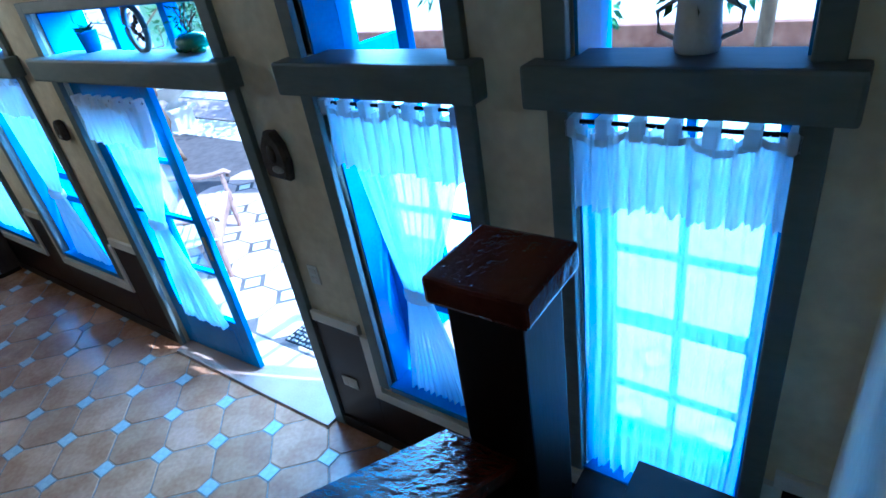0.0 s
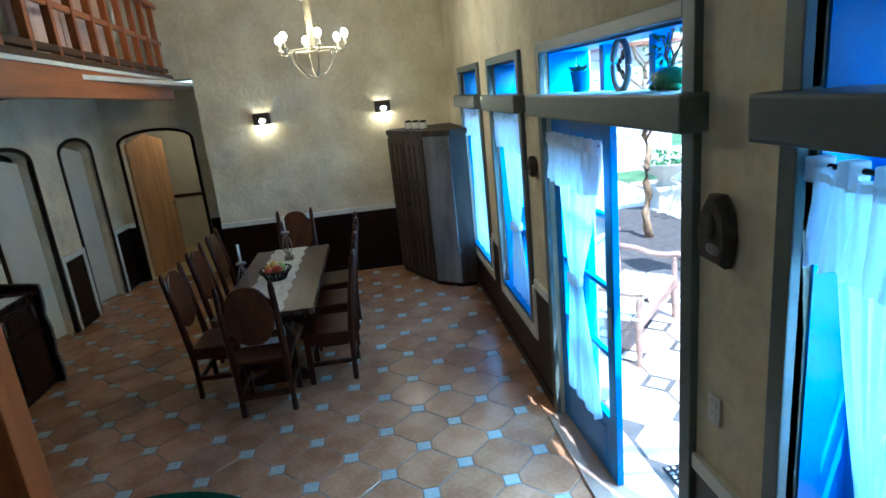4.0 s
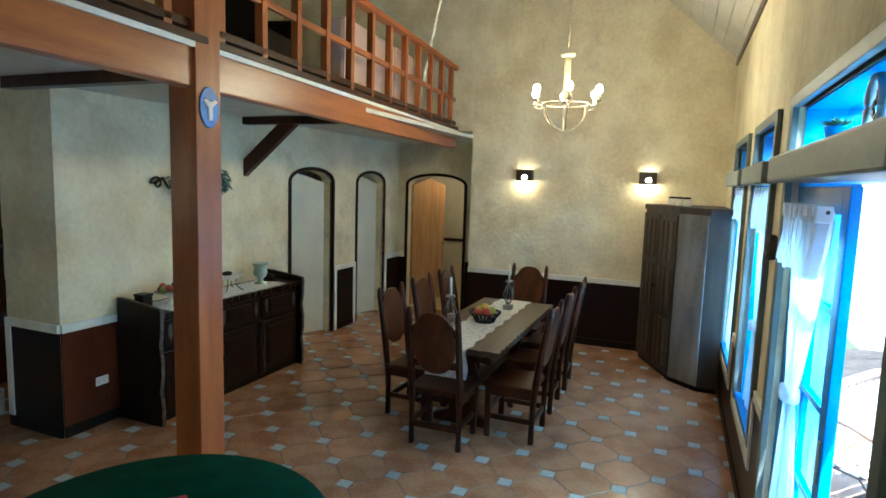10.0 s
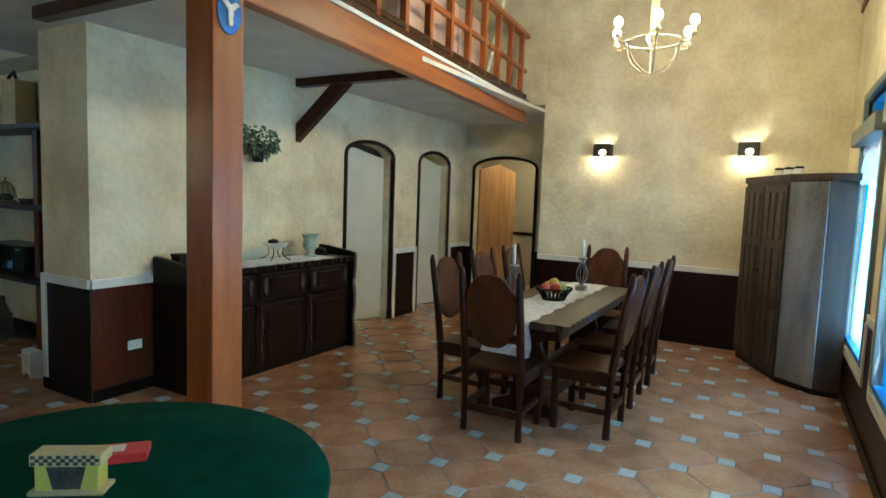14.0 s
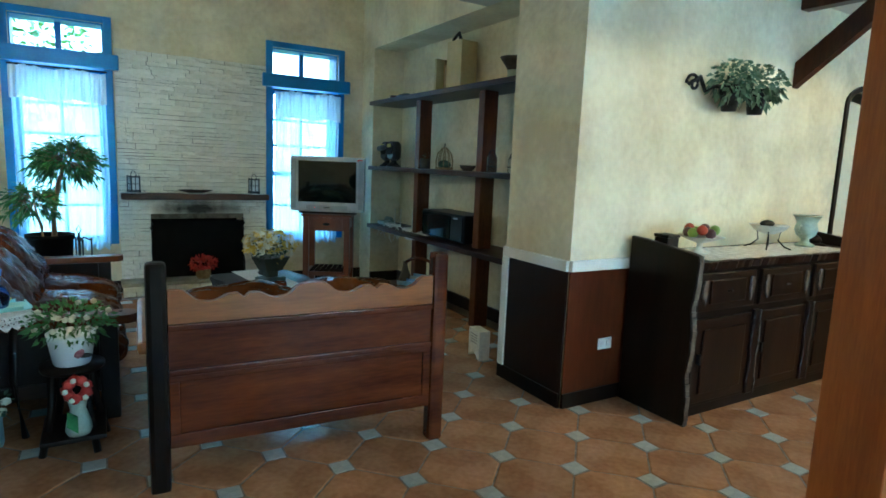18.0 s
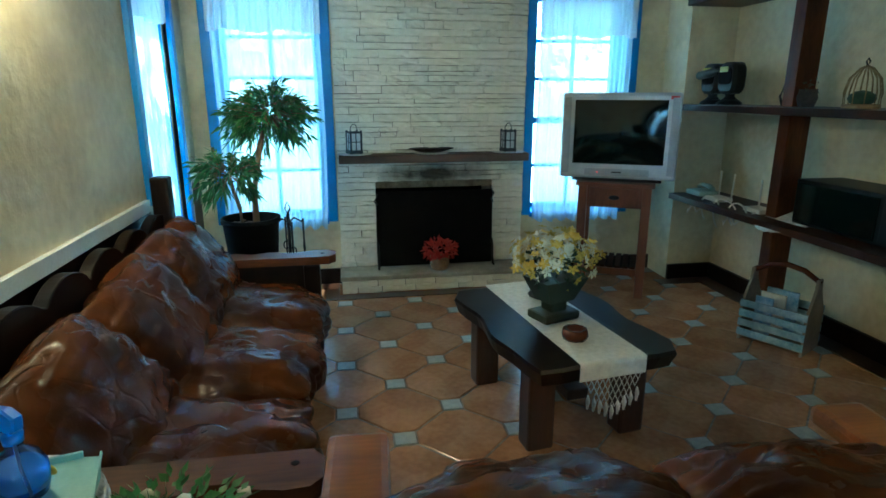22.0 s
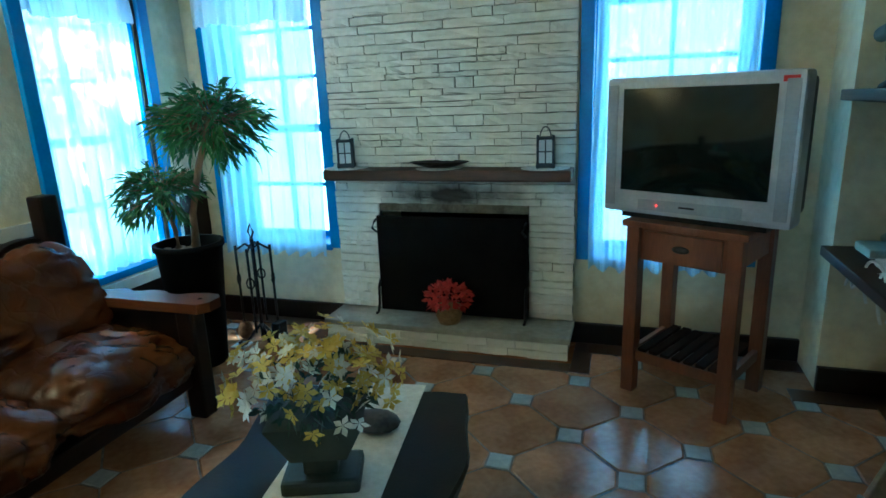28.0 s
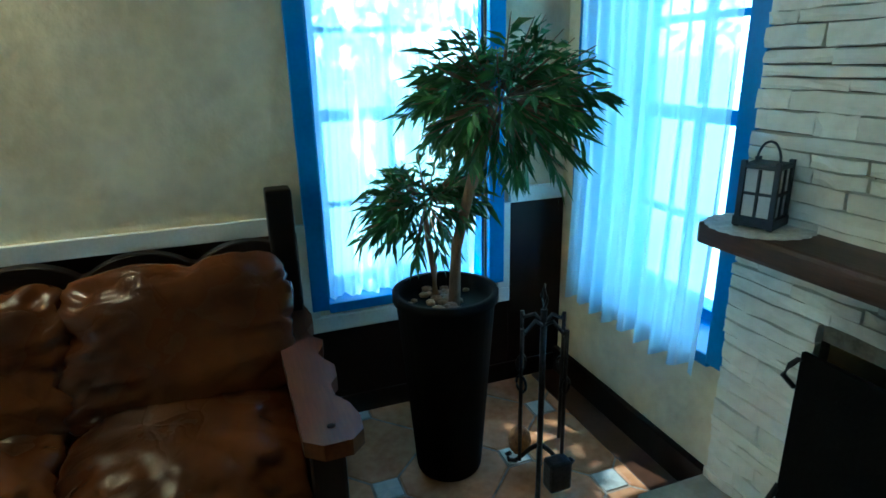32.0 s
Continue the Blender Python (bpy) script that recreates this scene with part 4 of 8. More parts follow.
for k in range(3):
    y1 = 1.90 - k * 0.27
    part("tread", boxes((1.20, y1 - 0.29, 0.72 + 0.18 * (k + 1) - 0.04, KX, y1, 0.72 + 0.18 * (k + 1)), bevel=0.006), DARK_WOOD, stairs)
    part("riser", boxes((1.20, y1 - 0.02, 0.72 + 0.18 * k, KX, y1, 0.72 + 0.18 * (k + 1) - 0.041)), DARK_WOOD, stairs)
part("upper_landing", boxes((1.20, 0.56, 1.22, KX, 1.09, 1.28), bevel=0.006), DARK_WOOD, stairs)
newel = thing("newel_post", pose(1.12, 2.015, 0), "square dark newel post with a wide lacquered cap", "newel post", kind="structure")
part("shaft", boxes((-0.09, -0.09, 0.0, 0.09, 0.09, 1.985), bevel=0.006), DARK_WOOD, newel)
part("cap", boxes((-0.12, -0.12, 1.985, 0.12, 0.12, 2.052), bevel=0.010), CAP_LACQUER, newel, "wide cap under thick rippled lacquer")
bm = bmesh.new()
plate([(-0.78, 1.15), (-0.092, 0.69), (-0.092, 1.505), (-0.78, 1.905)], 0.12, bm, Matrix.Translation((-0.06, 0, 0)) @ Matrix.Rotation(radians(90), 4, "Z"))
part("parapet", bm, DARK_WOOD, newel)
bm = bmesh.new()
plate([(-0.78, 1.91), (-0.092, 1.51), (-0.092, 1.56), (-0.78, 1.96)], 0.21, bm, Matrix.Translation((-0.06, 0, 0)) @ Matrix.Rotation(radians(90), 4, "Z"), 0.006)
part("handrail", bm, CAP_LACQUER, newel, "sloping rail cap under thick lacquer")

# ---- outdoors ----
ground = setting("ground", boxes((-300, WY + 0.3, -0.30, 300, 400, -0.10), (-300, -300, -0.30, HX - 0.6, WY + 0.3, -0.10), (KX + 0.5, -300, -0.30, 300, WY + 0.3, -0.10), (HX - 0.6, -300, -0.30, KX + 0.5, FY - 0.5, -0.10)), GRASS, "sunlit green lawn", "ground")
setting("porch", boxes((-8.5, WY + 0.30, -0.2, 5.0, WY + 3.6, -0.03), bevel=0.004), PORCH_JOINT, "pale tiled porch in full sun", "pavement")

setting("driveway", boxes((-2.6, WY + 3.601, -0.16, 16.0, WY + 22.0, -0.085), (-16.0, WY + 5.4, -0.16, -2.6, WY + 22.0, -0.085)), GRAVEL, "pale gravel yard in full sun", "pavement")

# ---- dining furniture ----


def dining_chair():
    c = thing("dining_chair", pose(0, 0, 0), "carved dark brown wooden dining chair with an oval panel back", "chair", "chairs round the dining table")
    for x in (-0.20, 0.20):
        part("leg", boxes((x - 0.022, 0.155, 0, x + 0.022, 0.205, 0.44), bevel=0.005), BROWN_WOOD, c)
        bm = bmesh.new()
        tube([(x, -0.19, 0), (x, -0.20, 0.44), (x, -0.25, 0.8), (x, -0.30, 1.08), (x, -0.305, 1.13)], [0.026, 0.03, 0.028, 0.024, 0.012], 8, bm)
        part("back_post", bm, BROWN_WOOD, c)
        part("side_stretcher", boxes((x - 0.013, -0.19, 0.16, x + 0.013, 0.17, 0.20), bevel=0.004), BROWN_WOOD, c)
        part("seat_rail", boxes((x - 0.014, -0.19, 0.36, x + 0.014, 0.17, 0.43), bevel=0.004), BROWN_WOOD, c)
    part("front_stretcher", boxes((-0.2, 0.165, 0.22, 0.2, 0.19, 0.27), bevel=0.004), BROWN_WOOD, c)
    part("back_stretcher", boxes((-0.2, -0.20, 0.14, 0.2, -0.175, 0.19), bevel=0.004), BROWN_WOOD, c)
    part("seat", boxes((-0.235, -0.20, 0.43, 0.235, 0.23, 0.465), bevel=0.012), BROWN_WOOD, c)
    outline = [(0.175 * math.copysign(abs(math.cos(t)) ** 0.8, math.cos(t)), 0.86 + 0.25 * math.copysign(abs(math.sin(t)) ** 0.9, math.sin(t))) for t in np.linspace(0, 2 * math.pi, 33)[:-1]]
    lean = Matrix.Translation((0, -0.20, 0.44)) @ Matrix.Rotation(radians(9), 4, "X") @ Matrix.Translation((0, 0, -0.44))
    part("back_panel", plate(outline, 0.026, None, lean, 0.006), CHAIR_PANEL, c, "oval carved back panel")
    part("top_rail", plate([(-0.19, 0.97), (-0.10, 1.07), (0, 1.11), (0.10, 1.07), (0.19, 0.97), (0.19, 0.92), (-0.19, 0.92)], 0.022, None, lean, 0.004), BROWN_WOOD, c)
    part("lower_rail", plate([(-0.19, 0.66), (0.19, 0.66), (0.19, 0.72), (-0.19, 0.72)], 0.022, None, lean, 0.004), BROWN_WOOD, c)
    return c


WARD_PANEL = surface("worn_cabinet_panel", (0.034, 0.021, 0.013), (0.085, 0.056, 0.035), 2.5, 0.55, 0.2, 40.0, stretch=(4, 4, 0.5))
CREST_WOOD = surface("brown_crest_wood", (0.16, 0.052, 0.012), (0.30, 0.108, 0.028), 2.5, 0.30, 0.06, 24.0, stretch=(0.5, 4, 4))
ARM_WOOD = surface("worn_arm_wood", (0.045, 0.013, 0.004), (0.11, 0.036, 0.011), 3.0, 0.38, 0.08, 24.0, stretch=(4, 0.5, 4), shine=0.2)
CHAIR_PANEL = surface("chair_panel_wood", (0.04, 0.012, 0.004), (0.11, 0.033, 0.010), 4.0, 0.3, 0.15, 16.0, stretch=(2, 2, 0.8))
SIDE_WOOD = surface("dark_red_sideboard_wood", (0.006, 0.0022, 0.0012), (0.020, 0.0065, 0.0028), 3.0, 0.38, 0.12, 30.0, stretch=(4, 4, 0.6), shine=0.25)
WORN_EDGE = surface("worn_grey_edge", (0.03, 0.02, 0.014), (0.13, 0.105, 0.085), 14.0, 0.5, 0.3)
TX, TY = -4.33, 0.60
chair = dining_chair()
chair.matrix_world = pose(TX + 1.06, TY - 0.04, 0, 0, 0, 91)
copy_thing(chair, pose(TX - 1.26, TY, 0, 0, 0, -90))
for k, x in enumerate((TX + 0.72, TX + 0.02, TX - 0.66)):
    copy_thing(chair, pose(x - 0.10, TY - 0.48, 0, 0, 0, -3 + 2 * k))
    copy_thing(chair, pose(x - 0.05, TY + 0.46, 0, 0, 0, 179 + 2 * k))

table = thing("dining_table", pose(TX, TY, 0), "long dark wooden dining table with a carved wavy edge", "table")
outline = []
for x0, y0, x1, y1 in ((-1.05, -0.40, 1.05, -0.40), (1.05, -0.40, 1.05, 0.40), (1.05, 0.40, -1.05, 0.40), (-1.05, 0.40, -1.05, -0.40)):
    n = int(math.hypot(x1 - x0, y1 - y0) / 0.03)
    nx, ny = (y1 - y0), -(x1 - x0)
    l = math.hypot(nx, ny)
    for k in range(n):
        f = k / n
        s = 0.008 * math.sin(2 * math.pi * k / 4)
        outline.append((x0 + (x1 - x0) * f + nx / l * s, y0 + (y1 - y0) * f + ny / l * s))
bm = bmesh.new()
a = [bm.verts.new((x, y, 0.765)) for x, y in outline]
b = [bm.verts.new((x, y, 0.715)) for x, y in outline]
bm.faces.new(a)
bm.faces.new(b[::-1])
for k in range(len(a)):
    bm.faces.new((a[k], b[k], b[(k + 1) % len(a)], a[(k + 1) % len(a)]))
part("tabletop", bm, TABLE_WOOD, table)
part("apron", boxes((-0.92, -0.30, 0.62, 0.92, 0.30, 0.714), bevel=0.006), BROWN_WOOD, table)
for x in (-0.72, 0.72):
    out = [(-0.26, 0.0), (-0.26, 0.06), (-0.12, 0.12), (-0.09, 0.25), (-0.15, 0.42), (-0.10, 0.55), (-0.24, 0.62), (0.24, 0.62), (0.10, 0.55), (0.15, 0.42), (0.09, 0.25), (0.12, 0.12), (0.26, 0.06), (0.26, 0.0)]
    part("trestle", plate(out, 0.07, None, Matrix.Translation((x, 0, 0)) @ Matrix.Rotation(radians(90), 4, "Z"), 0.008), BROWN_WOOD, table)
part("stretcher", boxes((-0.72, -0.03, 0.22, 0.72, 0.03, 0.30), bevel=0.008), BROWN_WOOD, table)

runner = thing("table_runner", pose(TX, TY - 0.03, 0.765), "white lace runner along the dining table", "table runner")
def run(u, v):
    x = -1.32 + 2.64 * u
    y = (v - 0.5) * 0.36
    over = max(0, abs(x) - 1.07)
    edge = 0.012 * math.sin(60 * u) * (1 if v in (0, 1) else 0)
    return (math.copysign(min(abs(x), 1.07 + 0.012), x), y + edge, 0.004 - over + 0.002 * math.sin(40 * v))
part("cloth", sheet(run, 120, 12), LACE_PATTERN, runner)

SBX = -3.39
side = thing("sideboard", pose(SBX, GY + 0.03, 0), "heavy dark rustic sideboard with wavy carved edges and pale leaf ornaments", "sideboard")
part("carcass", boxes((-0.93, 0.0, 0.06, 0.93, 0.41, 0.90), bevel=0.01), DARK_WOOD, side)
n = 60
front = [(-0.935 + 1.87 * k / n, 0.475 + 0.014 * math.sin(2.1 * k) * math.sin(0.33 * k)) for k in range(n + 1)]
bm = bmesh.new()
a = [bm.verts.new((x, y, 0.945)) for x, y in front] + [bm.verts.new((0.935, 0.0, 0.945)), bm.verts.new((-0.935, 0.0, 0.945))]
b = [bm.verts.new((v.co.x, v.co.y - (0.012 if v.co.y > 0.1 else 0), 0.90)) for v in a]
bm.faces.new(a)
bm.faces.new(b[::-1])
for k in range(len(a)):
    bm.faces.new((a[k], b[k], b[(k + 1) % len(a)], a[(k + 1) % len(a)]))
part("top_board", bm, SIDE_WOOD, side)
part("plinth", boxes((-0.92, 0.02, 0.0, 0.92, 0.40, 0.06)), DARK_WOOD, side)


def wavy(z0, z1, base, depth, waves, n=28):
    return [(base + depth * math.sin(waves * 2 * math.pi * k / n) * (0.6 + 0.4 * math.sin(1.7 * k)), z0 + (z1 - z0) * k / n) for k in range(n + 1)]


for x in (-0.955, 0.955):
    edge_ = wavy(0.0, 0.985, 0.475, 0.016, 2.5)
    part("end_slab", plate([(0.0, 0.0)] + edge_ + [(0.40, 1.0), (0.10, 1.035), (0.0, 1.04)], 0.045, None, Matrix.Translation((x, 0, 0)) @ Matrix.Rotation(radians(90), 4, "Z"), 0.006), DARK_WOOD, side)
    bm = bmesh.new()
    for (y0, z0), (y1, z1) in zip(edge_, edge_[1:]):
        box(bm, x - 0.017, y0 - 0.008, z0, x + 0.017, y0 + 0.004 + (y1 - y0) / 2, z1)
    part("worn_edge", bm, WORN_EDGE, side, "worn greyish wavy front edge")
for k in range(3):
    x = -0.61 + 0.61 * k
    d = part("cupboard_door", boxes((x - 0.275, 0.411, 0.09, x + 0.275, 0.432, 0.60), (x - 0.20, 0.433, 0.15, x + 0.20, 0.446, 0.54), bevel=0.008), SIDE_WOOD, side)
    part("handle", boxes((x + 0.215, 0.433, 0.34, x + 0.235, 0.455, 0.40), bevel=0.004), IRON, d)
    d = part("drawer", boxes((x - 0.275, 0.411, 0.645, x + 0.275, 0.432, 0.87), (x - 0.17, 0.433, 0.69, x + 0.17, 0.442, 0.83), bevel=0.008), SIDE_WOOD, side)
    for u in (-0.012, 0.012):
        part("knob", ball(0.009, (x + u, 0.448, 0.76)), IRON, d)
    for u in (-1, 1):
        part("leaf_ornament", plate([(0.0, -0.075), (0.03 * u, -0.03), (0.036 * u, 0.02), (0.022 * u, 0.07), (-0.006 * u, 0.075), (-0.012 * u, 0.0)], 0.014, None, Matrix.Translation((x + 0.215 * u, 0.440, 0.76)), 0.004), WORN_EDGE, d, "pale carved leaf shape")
for x in (-0.305, 0.305):
    out_ = wavy(0.08, 0.62, 0.030, 0.012, 2.0)
    part("carved_pilaster", plate([(-v, z) for v, z in out_] + [(v, z) for v, z in reversed(out_)], 0.03, None, Matrix.Translation((x, 0.435, 0)), 0.006), SIDE_WOOD, side)
    part("worn_edge", tube([(x - v, 0.452, z) for v, z in out_[::2]], 0.007, 6), WORN_EDGE, side)

ward = thing("corner_wardrobe", pose(0, 0, 0), "tall worn brown cabinet with panelled doors and a grey weathered side", "cabinet")
FL, FM, FR = Vector((-6.50, 1.86)), Vector((-5.66, 2.235)), Vector((-5.42, 2.52))


def prism(points, z0, z1):
    bm = bmesh.new()
    lo = [bm.verts.new((x, y, z0)) for x, y in points]
    hi = [bm.verts.new((x, y, z1)) for x, y in points]
    bm.faces.new(lo[::-1])
    bm.faces.new(hi)
    for k in range(len(points)):
        bm.faces.new((lo[k], lo[(k + 1) % len(points)], hi[(k + 1) % len(points)], hi[k]))
    return bm


body = [(SX + 0.03, 1.92), tuple(FL), tuple(FM), tuple(FR), (-5.42, WY - 0.03), (SX + 0.03, WY - 0.03)]
centre = Vector((-6.2, 2.4))
part("carcass", prism(body, 0.05, 1.84), WARD_WOOD, ward)
part("plinth", prism([tuple(centre + (Vector(p) - centre) * 0.97) for p in body], 0.0, 0.05), DARK_WOOD, ward)
part("cornice", prism([(max(SX + 0.005, x), min(WY - 0.005, y)) for x, y in (tuple(centre + (Vector(p) - centre) * 1.04) for p in body)], 1.84, 1.90), WARD_WOOD, ward)
turn = math.degrees(math.atan2(FM.y - FL.y, FM.x - FL.x))
long = (FM - FL).length
for k in range(2):
    lf = part("door", boxes((0.012 + k * long / 2, -0.022, 0.09, (k + 1) * long / 2 - 0.012, -0.001, 1.80), bevel=0.004), WARD_WOOD, ward)
    lf.matrix_local = pose(FL.x, FL.y, 0, 0, 0, turn)
    for c in range(3):
        for z0, z1 in ((0.15, 0.66), (0.74, 1.22), (1.30, 1.74)):
            w0 = 0.045 + k * long / 2 + c * (long / 2 - 0.09) / 3
            part("panel", boxes((w0 + 0.018, -0.042, z0, w0 + (long / 2 - 0.09) / 3 - 0.018, -0.021, z1), bevel=0.01), WARD_PANEL, lf)
    part("knob", ball(0.016, (long / 2 + (0.03 if k else -0.03), -0.045, 0.98)), IRON, lf)
turn = math.degrees(math.atan2(FR.y - FM.y, FR.x - FM.x))
p = part("side_panel", boxes((0.01, -0.016, 0.06, (FR - FM).length - 0.004, -0.001, 1.83), bevel=0.003), GREY_WOOD, ward, "grey weathered side board")
p.matrix_local = pose(FM.x, FM.y, 0, 0, 0, turn)

# green card table
card = thing("card_table", pose(-0.45, 0.52, 0), "round card table under a green felt cloth", "table")
part("felt_top", lathe([(0.64, 0.70), (0.665, 0.715), (0.67, 0.745), (0.66, 0.76), (0.4, 0.762), (0.0001, 0.762)], 72), FELT, card)
part("pedestal", lathe([(0.30, 0.0), (0.30, 0.03), (0.08, 0.08), (0.06, 0.4), (0.09, 0.62), (0.2, 0.70)], 20), BROWN_WOOD, card)

# ---- living room ----


def cushion(w, d, h, seed, puff=0.55):
    """A soft, slumped leather cushion with folds that run in from its edges."""
    bm = bmesh.new()
    bmesh.ops.create_cube(bm, size=2.0)
    bmesh.ops.subdivide_edges(bm, edges=bm.edges, cuts=27, use_grid_fill=True)
    rnd = random.Random(seed)
    off = Vector((rnd.uniform(0, 50), rnd.uniform(0, 50), rnd.uniform(0, 50)))
    lean = rnd.uniform(-0.5, 0.5)
    for v in bm.verts:
        p = v.co.copy()
        q = Vector((p.x * math.sqrt(max(0, 1 - 0.5 * abs(p.y) ** 3 * 0.30 - 0.30 * p.z ** 4)), p.y * math.sqrt(max(0, 1 - 0.15 * abs(p.x) ** 3 - 0.30 * p.z ** 4)), p.z * (1 - puff * 0.5 * (abs(p.x) ** 4 + abs(p.y) ** 4) * 0.8)))
        edge = max(abs(p.x), abs(p.y))
        fold = (1 - abs(noise.noise(Vector((p.x * 1.3 + lean * p.y, p.y * 3.4, p.z * 0.6)) + off))) ** 9
        fine = (1 - abs(noise.noise(Vector((p.x * 5.0 - lean * p.y * 2, p.y * 2.6, p.z)) + off * 1.7))) ** 10
        n = noise.noise(Vector((p.x * 1.7, p.y * 1.7, p.z * 0.8)) + off) * 0.10 + (0.03 + 0.07 * edge) * fold + 0.045 * edge * fine
        q *= 1 - n
        q.z -= 0.10 * abs(noise.noise(Vector((p.x * 2.6, p.y * 2.2, 0.0)) + off * 0.3)) * (p.z > 0)
        v.co = Vector((q.x * w / 2, q.y * d / 2, q.z * h / 2))
    for f in bm.faces:
        f.smooth = True
    return bm


def scallop(length, height, waves, depth, n=80):
    top = [(length * k / n, height + depth * abs(math.sin(waves * math.pi * k / n)) ** 0.7) for k in range(n + 1)]
    return [(0, 0)] + top + [(length, 0)]


def long_sofa():
    L = 2.05
    s = thing("leather_sofa", pose(LX - 0.06, -3.03, 0, 0, 0, -90), "long dark wooden sofa with worn brown leather cushions", "sofa")
    part("back_board", plate(scallop(L, 0.78, 6, 0.07), 0.05, None, Matrix.Translation((0, -0.03, 0)), 0.004), DARK_WOOD, s)
    part("seat_frame", boxes((0, -0.80, 0.16, L, -0.06, 0.24), bevel=0.01), DARK_WOOD, s)
    for x in (0.04, L - 0.04):
        for y in (-0.05, -0.80):
            part("leg", boxes((x - 0.045, y - 0.045, 0, x + 0.045, y + 0.045, 0.525 if y < -0.5 else 1.03), bevel=0.012), DARK_WOOD, s)
        out_ = 1 if x > 1 else -1
        arm = [(-0.05, -0.07), (-0.90, -0.065), (-0.935, -0.02), (-0.935, 0.05), (-0.90, 0.085), (-0.84, 0.09), (-0.77, 0.075), (-0.72, 0.045), (-0.66, 0.045), (-0.62, 0.07), (-0.55, 0.075), (-0.50, 0.05), (-0.46, 0.04), (-0.42, 0.06), (-0.37, 0.07), (-0.33, 0.04), (-0.28, 0.03), (-0.22, 0.06), (-0.15, 0.065), (-0.05, 0.05)]
        arm = [(u, v * out_) for u, v in arm]
        part("knot", lathe([(0.011, 0.5752), (0.009, 0.5765), (0.0001, 0.5766)], 12, at=(x + 0.01, -0.86, 0)), SOOT, s, "dark knot hole")
        bm = bmesh.new()
        a = [bm.verts.new((x + v, u, 0.575)) for u, v in arm]
        b = [bm.verts.new((x + v, u, 0.53)) for u, v in arm]
        bm.faces.new(a)
        bm.faces.new(b[::-1])
        for k in range(len(arm)):
            bm.faces.new((a[k], b[k], b[(k + 1) % len(arm)], a[(k + 1) % len(arm)]))
        part("armrest", bm, ARM_WOOD, s, "carved worn armrest")
        part("side_panel", boxes((x - 0.02, -0.78, 0.2, x + 0.02, -0.06, 0.52), bevel=0.004), DARK_WOOD, s)
    for k in range(3):
        w = (L - 0.16) / 3
        c = part("seat_cushion", cushion(w * 1.06, 0.84, 0.27, 10 + k), LEATHER, s)
        c.matrix_local = pose(0.08 + w * (k + 0.5), -0.47, 0.355, 4, 0, 0)
        c = part("back_cushion", cushion(w * 1.10, 0.50, 0.23, 20 + k), LEATHER, s)
        c.matrix_local = pose(0.08 + w * (k + 0.5), -0.25, (0.545, 0.575, 0.61)[k], 52, (-9, -6, -3)[k], 0)
    return s


long_sofa()


